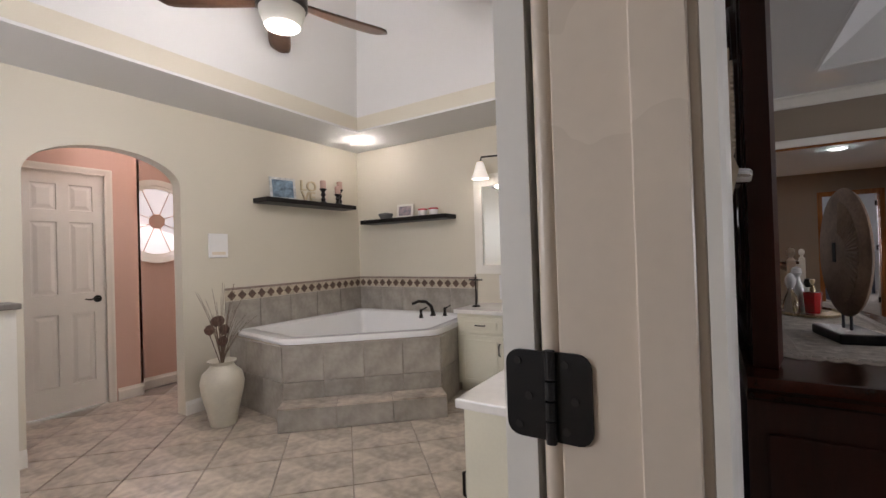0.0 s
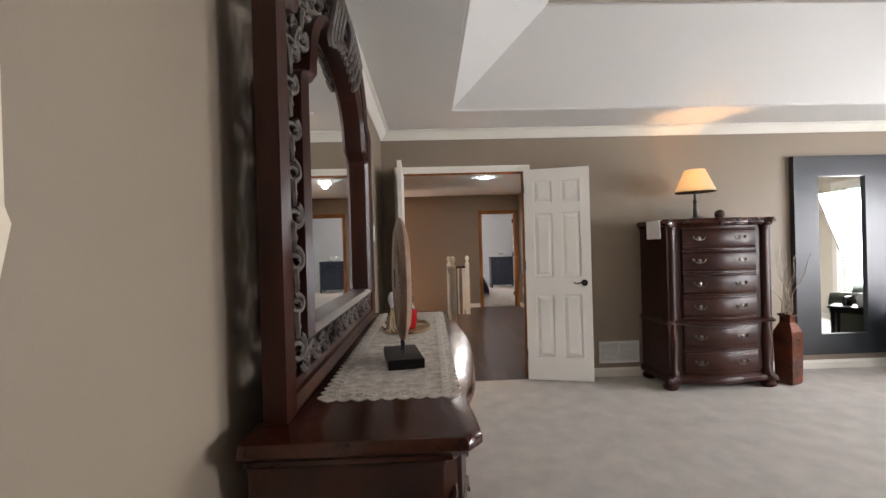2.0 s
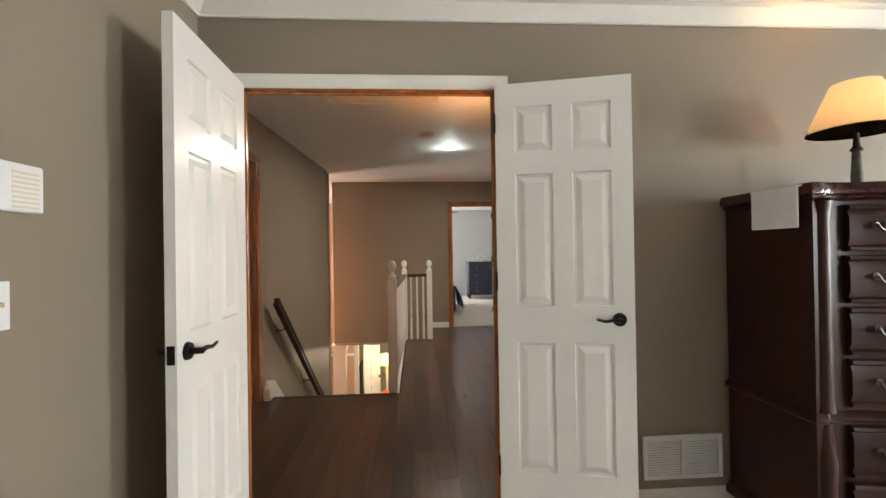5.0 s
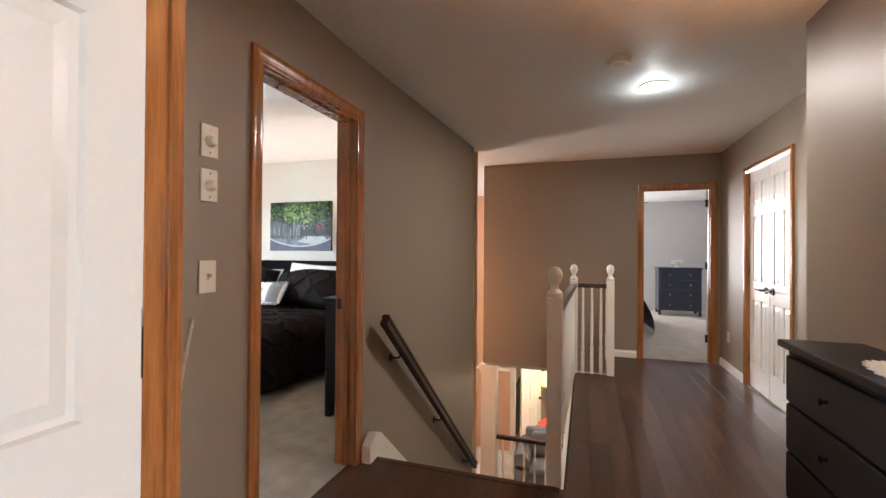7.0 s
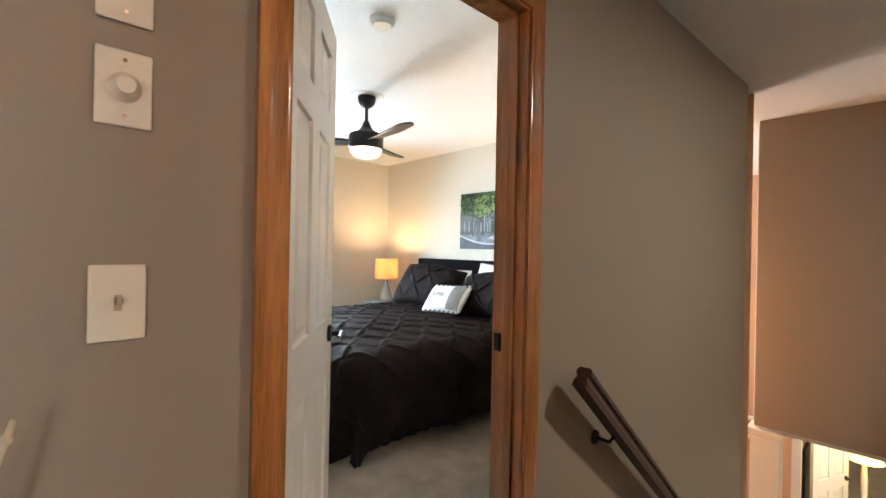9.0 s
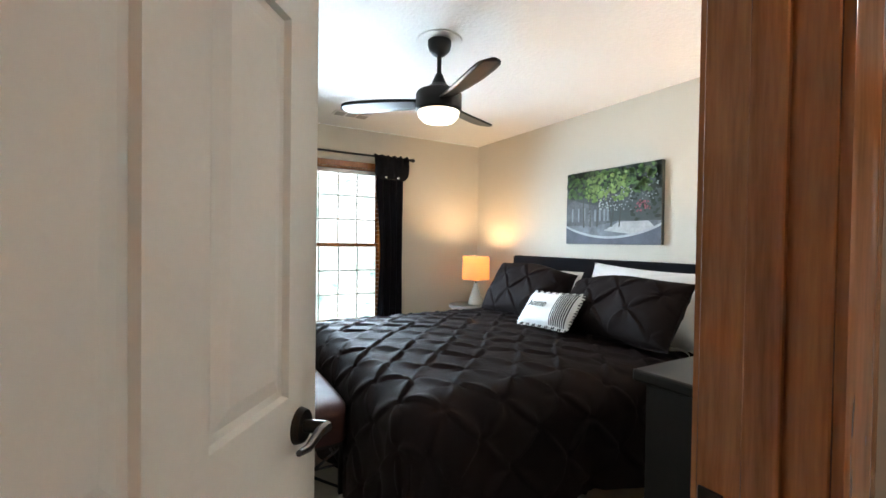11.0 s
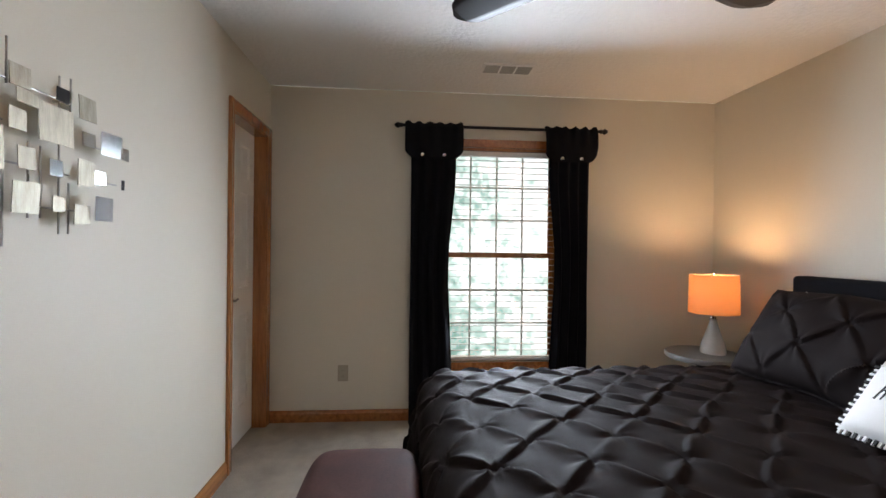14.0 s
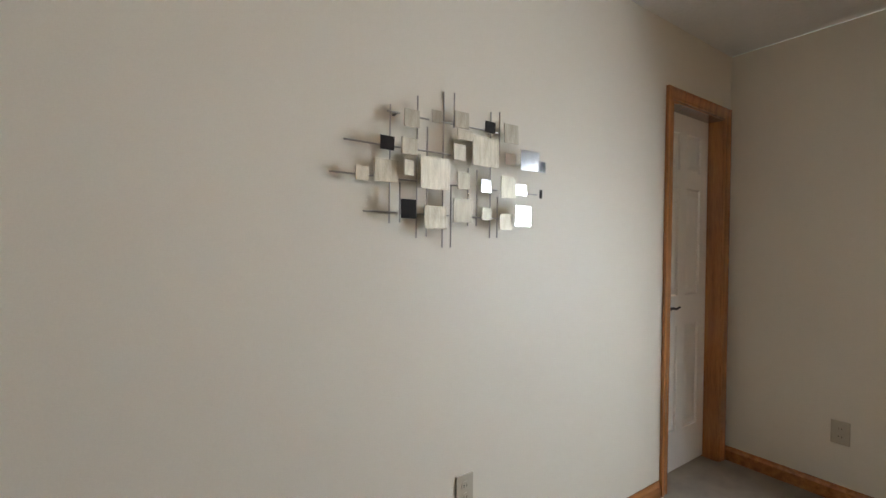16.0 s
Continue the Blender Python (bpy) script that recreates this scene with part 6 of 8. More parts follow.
for y in (DY0 + 0.09, DY1 - 0.09):
    for x in (0.09, 0.46):
        part("foot", lathe(bmesh.new(), [(0.05, 0), (0.06, 0.02), (0.05, 0.04), (0.04, 0.05)], (x, y, 0), 16), CHERRY, dr, smooth=True)
part("end_panel", box(bmesh.new(), 0.10, 0.44, DY0 + 0.044, DY0 + 0.0495, 0.16, 0.80, 0.003), CHERRY, dr)


def front_x(v):
    c = abs(v - 0.5) * 2
    return 0.535 - 0.05 + 0.055 * math.cos(c * math.pi / 2) ** 2 - 0.018 * math.exp(-((c - 0.74) / 0.10) ** 2)


def bail(bm, x, y, z, ax=(0, 1), w=0.09):
    """Drop handle on a front facing +x (ax along the front)."""
    a = Vector((ax[0], ax[1], 0))
    nn = Vector((a.y, -a.x, 0))
    c = Vector((x, y, z))
    pts = [c + a * (w / 2 * math.cos(t)) + nn * 0.012 + Vector((0, 0, -0.028 * math.sin(t))) for t in [math.pi * k / 8 for k in range(9)]]
    path_tube(bm, [c + a * (w / 2) + nn * 0.0] + pts + [c - a * (w / 2)], 0.004, 6)
    for s in (-1, 1):
        q = c + a * (s * w / 2)
        tube(bm, q, q + nn * 0.008, 0.014, 0.008, 10)
    tube(bm, c + nn * 0.004 + Vector((0, 0, -0.008)), c + nn * 0.006 + Vector((0, 0, -0.008)), 0.02, 0.016, 12)
    return bm


ANTIQUE = mat("antique_pewter", (0.16, 0.14, 0.12), 0.3, 0.9, var=0.3, scale=20, fine=80)
for col_i in range(3):
    for row in range(3):
        v0, v1 = 0.05 + col_i * 0.305, 0.05 + (col_i + 1) * 0.305 - 0.02
        z0, z1 = 0.11 + row * 0.25, 0.11 + row * 0.25 + 0.235
        bm = bmesh.new()
        n = 14
        fr = [(front_x(v0 + (v1 - v0) * k / n) + 0.012, DY0 + 0.05 + (DY1 - DY0 - 0.1) * (v0 + (v1 - v0) * k / n)) for k in range(n + 1)]
        prism(bm, fr + [(p[0] - 0.0115, p[1]) for p in reversed(fr)], "z", z0, z1)
        d_ = part("drawer", bm, CHERRY, dr)
        for q in (0.25, 0.75):
            k = int(q * n)
            part("pull", bail(bmesh.new(), fr[k][0] - 0.004, fr[k][1], (z0 + z1) / 2 - 0.01, (0, 1), 0.07), ANTIQUE, d_, "antique pewter drop pull", True)
for yy in (DY0 + 0.07, DY1 - 0.07):
    for k in range(9):
        bm = bmesh.new()
        z = 0.16 + k * 0.078
        a = [Vector((0.468 + 0.010 * math.sin(t), yy + 0.02 * math.cos(t * 1.0) * (1 if k % 2 else -1), z + 0.036 * math.sin(t * 0.5) - 0.01)) for t in [k2 * 0.7 for k2 in range(9)]]
        path_tube(bm, a, 0.009, 6, 0.005)
        part("carved_scroll", bm, CHERRY, dr, "", True)

# the mirror that stands on the dresser
mi = thing("dresser_mirror", "arched mirror in a carved dark cherry frame", "mirror", pose(0.03, 0, 0))
MC = 2.505


def arch_line(w, zb, zs, za, n=30):
    """Outline in y and z: straight sides, scooped and notched shoulders, arched top."""
    half = [(1.0, 0.0), (0.985, 0.05), (0.94, 0.10), (0.87, 0.13), (0.835, 0.17), (0.83, 0.26), (0.81, 0.33)]
    half += [(0.81 * math.cos(math.pi / 2 * k / 12), 0.33 + 0.67 * math.sin(math.pi / 2 * k / 12) ** 1.15) for k in range(1, 12)]
    pts = [(MC - w, zb)] + [(MC - w * u, zs + (za - zs) * v) for u, v in half] + [(MC, za)]
    return pts + [(MC + w * u, zs + (za - zs) * v) for u, v in reversed(half)] + [(MC + w, zb)]


def arch_band(outer, inner, x0, x1, material, name, bulge=0.0, label=""):
    bm = bmesh.new()
    mid = [((a[0] + b[0]) / 2, (a[1] + b[1]) / 2) for a, b in zip(outer, inner)]
    rows = [(outer, x0), (outer, x1), (mid, x1 + bulge), (inner, x1), (inner, x0)]
    rings = [[bm.verts.new((x, y, z)) for y, z in line] for line, x in rows]
    n = len(outer)
    for a, b in zip(rings, rings[1:] + rings[:1]):
        for i in range(n):
            bm.faces.new((a[i], a[(i + 1) % n], b[(i + 1) % n], b[i]))
    return part(name, bm, material, mi, label, True)


L0 = arch_line(0.715, 0.944, 1.90, 2.29)
LB = arch_line(0.66, 0.985, 1.88, 2.245)
L1 = arch_line(0.62, 1.01, 1.86, 2.21)
L2 = arch_line(0.545, 1.085, 1.74, 2.105)
L3 = arch_line(0.515, 1.115, 1.72, 2.07)
arch_band(L0, LB, 0.05, 0.100, CHERRY, "outer_frame", 0.012)
arch_band(LB, L1, 0.045, 0.088, CHERRY, "outer_moulding", 0.008)
arch_band(L2, L3, 0.04, 0.100, CHERRY, "inner_frame", 0.015)
bm = bmesh.new()
prism(bm, L3, "x", 0.058, 0.062)
part("glass", bm, MIRROR, mi, "silvered mirror glass")
part("backing", boxes((0.02, 0.034, MC - 0.52, MC + 0.52, 1.1, 1.84)), CHERRY, mi)
# open scrollwork between the two frames
mids = [((a[0] + b[0]) / 2, (a[1] + b[1]) / 2) for a, b in zip(L1, L2)]
poly = [Vector((0, *p)) for p in mids]
bottom = [Vector((0, MC + 0.57 - 1.14 * k / 12, 1.048)) for k in range(13)]
loop = poly + bottom
dists, tot = [0.0], 0.0
for a, b in zip(loop, loop[1:]):
    tot += (b - a).length
    dists.append(tot)


def along(s):
    for i in range(len(loop) - 1):
        if dists[i + 1] >= s:
            t_ = (s - dists[i]) / max(1e-6, dists[i + 1] - dists[i])
            return loop[i].lerp(loop[i + 1], t_), (loop[i + 1] - loop[i]).normalized()
    return loop[-1], (loop[-1] - loop[-2]).normalized()


nsc = 78
rng = random.Random(17)
for k in range(nsc):
    p_, t_ = along(tot * (k + 0.5) / nsc)
    nn = Vector((0, -t_.z, t_.y))
    sg = 1 if k % 2 else -1
    p_ = p_ + nn * rng.uniform(-0.006, 0.006)
    turn, grow = rng.uniform(-0.5, 0.5), rng.uniform(0.8, 1.05)
    bm = bmesh.new()
    pts = []
    for j in range(20):
        a = j * 0.46 + turn
        r = (0.032 - 0.0014 * j) * grow
        pts.append(p_ + t_ * (r * math.cos(a)) + nn * (sg * r * math.sin(a) * 1.1) + Vector((0.084 + 0.008 * math.sin(a), 0, 0)))
    path_tube(bm, pts, 0.0098, 6, 0.005)
    q = [p_ + t_ * (-0.055 + 0.11 * j / 6) + nn * (sg * 0.035 * math.sin(j / 6 * 6.28)) + Vector((0.068, 0, 0)) for j in range(7)]
    path_tube(bm, q, 0.009, 6)
    tip = p_ + nn * (-sg * 0.020) + Vector((0.072, 0, 0))
    path_tube(bm, [tip + t_ * (0.030 * math.sin(j * 0.55)) + nn * (sg * 0.012 * math.cos(j * 1.1)) for j in range(8)], 0.011, 6, 0.004)
    part("scroll", bm, CARVED, mi, "carved openwork scroll", True)
# crest carving at the head of the arch
for k in range(9):
    u = (k - 4) / 4
    bm = bmesh.new()
    a0 = Vector((0.118, MC + 0.20 * u, 2.11 - 0.05 * u * u))
    pts = [a0 + Vector((0.012 * math.sin(j * 0.8), 0.05 * math.sin(j * 0.5) * (1 if u >= 0 else -1), 0.075 * math.cos(j * 0.5))) for j in range(9)]
    path_tube(bm, pts, 0.016, 7, 0.007)
    part("crest_leaf", bm, CARVED, mi, "carved leaf", True)

# things on the dresser
rn = thing("lace_runner", "ivory lace runner with a scalloped edge on the dresser", "runner", pose(0, 0, DZ + 0.001))
LACE = mat("ivory_lace", (0.72, 0.67, 0.60), 0.9, var=0.22, scale=34, fine=160, bump=0.8, dist=0.004, color2=(0.34, 0.29, 0.25))
ra_x0, ra_x1, ra_y0, ra_y1 = 0.165, 0.495, 1.93, 3.31
pts = []
for a, b, n in (((ra_x0, ra_y0), (ra_x1, ra_y0), 9), ((ra_x1, ra_y0), (ra_x1, ra_y1), 38), ((ra_x1, ra_y1), (ra_x0, ra_y1), 9), ((ra_x0, ra_y1), (ra_x0, ra_y0), 38)):
    a, b = Vector(a), Vector(b)
    t_ = (b - a).normalized()
    o = Vector((t_.y, -t_.x))
    for k in range(n):
        for s in (0.0, 0.25, 0.5, 0.75):
            pts.append(tuple(a.lerp(b, (k + s) / n) + o * (0.014 * math.sin(math.pi * s))))
part("cloth", prism(bmesh.new(), pts, "z", 0, 0.0025), LACE, rn)
bm = bmesh.new()
for i in range(44):
    for side in (0, 1):
        y = ra_y0 + 0.03 + (ra_y1 - ra_y0 - 0.06) * i / 43
        x = ra_x0 + 0.022 if side == 0 else ra_x1 - 0.022
        path_tube(bm, [(x + 0.011 * math.cos(t), y + 0.011 * math.sin(t), 0.0035) for t in [k * 0.7 for k in range(10)]], 0.002, 5)
for i in range(10):
    for y in (ra_y0 + 0.022, ra_y1 - 0.022):
        x = ra_x0 + 0.03 + (ra_x1 - ra_x0 - 0.06) * i / 9
        path_tube(bm, [(x + 0.011 * math.cos(t), y + 0.011 * math.sin(t), 0.0035) for t in [k * 0.7 for k in range(10)]], 0.002, 5)
part("lace_edge", bm, mat("lace_thread", (0.72, 0.67, 0.6), 0.9, var=0.1, scale=20, fine=90), rn)

sp = thing("wood_disc_sculpture", "round carved wooden disc on a black stand", "sculpture", pose(0.345, 2.26, DZ + 0.0045, 0, 0, 10))
part("stand", box(bmesh.new(), -0.055, 0.055, -0.10, 0.10, 0, 0.03, 0.003), BLACKPAINT, sp, "black wooden base")
for y in (-0.025, 0.025):
    bm = bmesh.new()
    tube(bm, (0, y, 0.028), (0, y, 0.09), 0.004, seg=8)
    part("rod", bm, BLACKMETAL, sp)
DISC = wood("pale_carved_wood", (0.13, 0.075, 0.048), (0.29, 0.19, 0.13), 0.6, 0, (6, 2, 2), 5)
bm = lathe(bmesh.new(), [(0.0, -0.018), (0.13, -0.016), (0.150, -0.008), (0.155, 0.0), (0.150, 0.008), (0.13, 0.016), (0.0, 0.018)], seg=48)
bmesh.ops.transform(bm, matrix=pose(0, 0, 0.265, 0, 90, 0) @ Matrix.Diagonal((1.27, 1, 1, 1)), verts=bm.verts)
part("disc", bm, DISC, sp, smooth=True)
bm = bmesh.new()
for k in range(30):
    a = math.pi * (0.5 + (k - 15) / 34)
    for s in (-1, 1):
        path_tube(bm, [(s * 0.0175, -(0.05 * math.sin(a)), 0.265 + 0.06 * math.cos(a)), (s * 0.0172, -(0.125 * math.sin(a)), 0.265 + 0.155 * math.cos(a))], 0.0035, 5)
part("ray_carving", bm, mat("carved_rays", (0.33, 0.22, 0.15), 0.65, var=0.2, scale=20, fine=80), sp, "carved fan of rays")
part("slot", boxes((-0.0195, 0.0195, 0.01, 0.03, 0.235, 0.295)), DARKGAP, sp)

ty = thing("vanity_tray", "oval antiqued brass mirror tray on the lace", "tray", pose(0.325, 2.845, DZ + 0.0045, 0, 0, 8))
part("rim", lathe(bmesh.new(), [(0.13, 0), (0.14, 0.004), (0.143, 0.014), (0.139, 0.015), (0.134, 0.006)], seg=48, squash=(0.78, 1.25)), BRASS, ty, smooth=True)
part("plate", lathe(bmesh.new(), [(0.132, 0.003), (0.0, 0.004)], seg=40, squash=(0.78, 1.25)), MIRROR, ty)
REDGLASS = mat("red_glass", (0.42, 0.008, 0.012), 0.12, var=0.1, scale=8, fine=40, bump=0.0, coat=0.6)


def bottle(name, x, y, prof, material, label, cap=None, cap_m=None, seg=16):
    b = thing(name, label, "perfume bottle", pose(x, y, DZ + 0.009), "bottles on the tray")
    part("flask", lathe(bmesh.new(), prof, seg=seg), material, b, smooth=True)
    if cap:
        part("stopper", lathe(bmesh.new(), cap, seg=14), cap_m, b, "", True)


bottle("perfume_bottle", 0.345, 2.80, [(0.024, 0), (0.026, 0.005), (0.032, 0.085), (0.03, 0.088), (0.012, 0.09)], REDGLASS, "red glass perfume bottle with a gold cap", [(0.010, 0.09), (0.010, 0.105), (0.006, 0.108), (0.006, 0.125), (0.009, 0.128), (0.009, 0.14), (0, 0.142)], BRASS, 8)
FROST = mat("milky_glass", (0.62, 0.60, 0.58), 0.15, var=0.08, scale=8, fine=40, bump=0.0, coat=0.5)
bottle("perfume_bottle", 0.27, 2.76, [(0.026, 0), (0.03, 0.01), (0.026, 0.05), (0.018, 0.08), (0.012, 0.09), (0.010, 0.11)], CLEARGLASS, "clear cut glass perfume bottle", [(0.008, 0.105), (0.018, 0.125), (0.02, 0.145), (0.01, 0.165), (0, 0.17)], FROST)
bottle("perfume_bottle", 0.30, 2.84, [(0.02, 0), (0.024, 0.01), (0.02, 0.06), (0.024, 0.10), (0.014, 0.13), (0.012, 0.15)], FROST, "frosted figural perfume bottle", [(0.01, 0.15), (0.02, 0.165), (0.016, 0.185), (0, 0.195)], FROST)
bottle("perfume_bottle", 0.345, 2.90, [(0.016, 0), (0.02, 0.01), (0.018, 0.08), (0.008, 0.10)], FROST, "slim white perfume bottle with a dark stopper", [(0.008, 0.10), (0.016, 0.115), (0.012, 0.135), (0, 0.14)], BRONZE)

# tall bow-front chest
CW0, CW1, CF, CB, CH = 2.475, 3.465, 4.545, 5.02, 1.50
tc_ = thing("tall_chest", "tall dark cherry bow-front chest of six drawers", "chest of drawers")


def chest_outline(o, n=40):
    pts = [(CW1 - o, CB), (CW0 + o, CB)]
    for k in range(n + 1):
        u = k / n
        x = CW0 + o + (CW1 - CW0 - 2 * o) * u
        c = abs(u - 0.5) * 2
        y = CF + o - 0.055 * math.cos(c * math.pi / 2 / 0.82) ** 2 * (1 if c < 0.82 else 0) - (0.018 if c > 0.86 else 0)
        pts.append((x, y))
    return pts


part("body", loft(bmesh.new(), [(0.03, 0.10), (0.03, 1.43)], chest_outline), CHERRY, tc_, smooth=True)
part("top", loft(bmesh.new(), [(0.03, 1.43), (0.015, 1.44), (0.018, 1.45), (0.0, 1.458), (0.0, 1.478), (0.008, CH)], chest_outline), CHERRYH, tc_, smooth=True)
part("waist_moulding", loft(bmesh.new(), [(0.029, 0.575), (0.012, 0.585), (0.010, 0.60), (0.022, 0.612), (0.029, 0.62)], chest_outline), CHERRY, tc_, smooth=True)
part("plinth", loft(bmesh.new(), [(0.02, 0.06), (0.005, 0.07), (0.005, 0.10), (0.02, 0.12), (0.029, 0.13)], chest_outline), CHERRY, tc_, smooth=True)
for x in (CW0 + 0.075, CW1 - 0.075):
    for y in (CF + 0.045, CB - 0.07):
        part("bun_foot", lathe(bmesh.new(), [(0.035, 0), (0.060, 0.015), (0.064, 0.038), (0.045, 0.058), (0.05, 0.072)], (x - 0.02 if x < 2.9 else x + 0.02, y, 0), 20), CHERRY, tc_, smooth=True)
    part("pilaster", lathe(bmesh.new(), [(0.05, 0.13), (0.05, 0.16), (0.035, 0.19), (0.045, 0.42), (0.03, 0.56), (0.03, 0.58)], (x, CF + 0.035, 0), 16), CHERRY, tc_, smooth=True)
    part("pilaster", lathe(bmesh.new(), [(0.042, 0.62), (0.038, 0.65), (0.036, 1.38), (0.042, 1.41), (0.045, 1.43)], (x, CF + 0.035, 0), 16), CHERRY, tc_, smooth=True)
for z0, z1 in ((0.145, 0.345), (0.365, 0.565), (0.635, 0.82), (0.835, 1.02), (1.035, 1.22), (1.235, 1.415)):
    n = 20
    fr = []
    for k in range(n + 1):
        u = 0.15 + 0.70 * k / n
        c = abs(u - 0.5) * 2
        fr.append((CW0 + 0.03 + (CW1 - CW0 - 0.06) * u, CF + 0.03 - 0.055 * math.cos(c * math.pi / 2 / 0.82) ** 2 - 0.012))
    bm = bmesh.new()
    layers = ((0.0, z0), (0.012, z0 + 0.004), (0.016, z0 + 0.016), (0.004, z0 + 0.024), (0.012, z0 + 0.05), (0.012, z1 - 0.05), (0.004, z1 - 0.024), (0.016, z1 - 0.016), (0.012, z1 - 0.004), (0.0, z1))
    rings = [[bm.verts.new((x_, y_ - o_, z_)) for x_, y_ in fr] + [bm.verts.new((x_, y_ + 0.0115, z_)) for x_, y_ in reversed(fr)] for o_, z_ in layers]
    for a, b in zip(rings, rings[1:]):
        for i in range(len(a)):
            bm.faces.new((a[i], a[(i + 1) % len(a)], b[(i + 1) % len(b)], b[i]))
    bm.faces.new(rings[0])
    bm.faces.new(rings[-1])
    d_ = part("drawer", bm, CHERRY, tc_, smooth=True)
    for q in (0.22, 0.78):
        k = int(q * n)
        part("pull", bail(bmesh.new(), fr[k][0], fr[k][1] - 0.012, (z0 + z1) / 2 + 0.012, (1, 0), 0.10), ANTIQUE, d_, "antique pewter drop pull", True)
table_lamp("table_lamp", pose(2.89, 4.74, CH), "small table lamp with a cream shade, lit, on the chest", [(0.055, 0), (0.055, 0.012), (0.02, 0.022), (0.022, 0.05), (0.016, 0.16), (0.024, 0.17), (0.012, 0.185), (0.01, 0.24)], (0.172, 0.085, 0.25, 0.455), shade_cloth("cream_lit_shade", (0.92, 0.84, 0.70), (1.0, 0.55, 0.16), 1.7), mat("grey_green_metal", (0.16, 0.15, 0.12), 0.5, 0.4, var=0.3, scale=20, fine=80))
rk = thing("decor_ball", "dark woven decorative ball on the chest", "ornament", pose(3.10, 4.72, CH))
bm = bmesh.new()
bmesh.ops.create_icosphere(bm, subdivisions=3, radius=0.042, matrix=Matrix.Translation((0, 0, 0.042)))
for vv in bm.verts:
    vv.co += (vv.co - Vector((0, 0, 0.042))).normalized() * 0.004 * noise.noise(vv.co * 60)
part("ball", bm, mat("brown_rattan", (0.10, 0.05, 0.035), 0.6, var=0.4, scale=50, fine=150, bump=0.6), rk, smooth=True)
cc = thing("folded_cloth", "white lace cloth hanging over the chest side", "cloth")
part("cloth", box(bmesh.new(), CW0 - 0.016, CW0 - 0.006, CF + 0.03, CF + 0.26, 1.33, 1.496, 0.004), WHITECLOTH, cc)
part("fold", boxes((CW0 - 0.016, CW0 + 0.12, CF + 0.03, CF + 0.26, 1.4905, 1.4955)), WHITECLOTH, cc)

# floor register
rg = thing("wall_register", "white wall air register with louvres", "air register", pose(2.275, 5.044, 0.237))
part("frame", boxes((-0.20, 0.20, -0.012, 0, 0.085, 0.105), (-0.20, 0.20, -0.012, 0, -0.105, -0.085), (-0.20, -0.18, -0.012, 0, -0.085, 0.085), (0.18, 0.20, -0.012, 0, -0.085, 0.085), (-0.008, 0.008, -0.011, 0, -0.085, 0.085)), PLASTICW, rg)
part("back", boxes((-0.18, 0.18, -0.003, 0, -0.085, 0.085)), mat("register_shadow", (0.22, 0.21, 0.19), 0.8), rg)
for k in range(14):
    for x0, x1 in ((-0.178, -0.01), (0.01, 0.178)):
        bm = prism(bmesh.new(), [(-0.009, -0.082 + k * 0.012), (-0.0085, -0.080 + k * 0.012), (-0.003, -0.0745 + k * 0.012), (-0.0035, -0.0765 + k * 0.012)], "x", x0, x1)
        part("louvre", bm, PLASTICW, rg)

# big mirror, vase, side table, sofa, sign
bmr = thing("wall_mirror", "tall mirror in a wide black-blue wooden frame", "mirror", pose(4.525, 5.044, 1.13))
w2, h2, fb = 0.485, 0.98, 0.245
FRAMEBLK = mat("black_blue_frame", (0.020, 0.024, 0.030), 0.35, var=0.15, scale=4, fine=50, bump=0.08)
for poly_ in ([(-w2, -h2), (w2, -h2), (w2 - fb, -h2 + fb * 0.82), (-w2 + fb, -h2 + fb * 0.82)], [(-w2, h2), (w2, h2), (w2 - fb, h2 - fb * 0.82), (-w2 + fb, h2 - fb * 0.82)], [(-w2, -h2), (-w2, h2), (-w2 + fb, h2 - fb * 0.82), (-w2 + fb, -h2 + fb * 0.82)], [(w2, -h2), (w2, h2), (w2 - fb, h2 - fb * 0.82), (w2 - fb, -h2 + fb * 0.82)]):
    part("frame_board", prism(bmesh.new(), poly_, "y", -0.055, 0), FRAMEBLK, bmr)
part("glass", boxes((-w2 + fb - 0.005, w2 - fb + 0.005, -0.03, -0.022, -h2 + fb * 0.8, h2 - fb * 0.8)), MIRROR, bmr, "silvered mirror glass")
sv = thing("floor_vase", "square copper-brown floor vase with curly branches", "vase", pose(3.66, 4.66, 0, 0, 0, 20))
COPPER = mat("copper_glaze", (0.17, 0.055, 0.03), 0.22, 0.3, var=0.35, scale=7, fine=40, bump=0.1, color2=(0.05, 0.02, 0.015))
bm = bmesh.new()
prev = None
for r, z in ((0.065, 0), (0.072, 0.02), (0.08, 0.42), (0.076, 0.47), (0.042, 0.55), (0.042, 0.60), (0.058, 0.62), (0.054, 0.625), (0.035, 0.60), (0.03, 0.45)):
    rg_ = [bm.verts.new((r * a, r * b, z)) for a, b in ((-1, -1), (1, -1), (1, 1), (-1, 1))]
    if prev:
        for i in range(4):
            bm.faces.new((prev[i], prev[(i + 1) % 4], rg_[(i + 1) % 4], rg_[i]))
    else:
        bm.faces.new(rg_)
    prev = rg_
part("body", bm, COPPER, sv)
rng = random.Random(9)
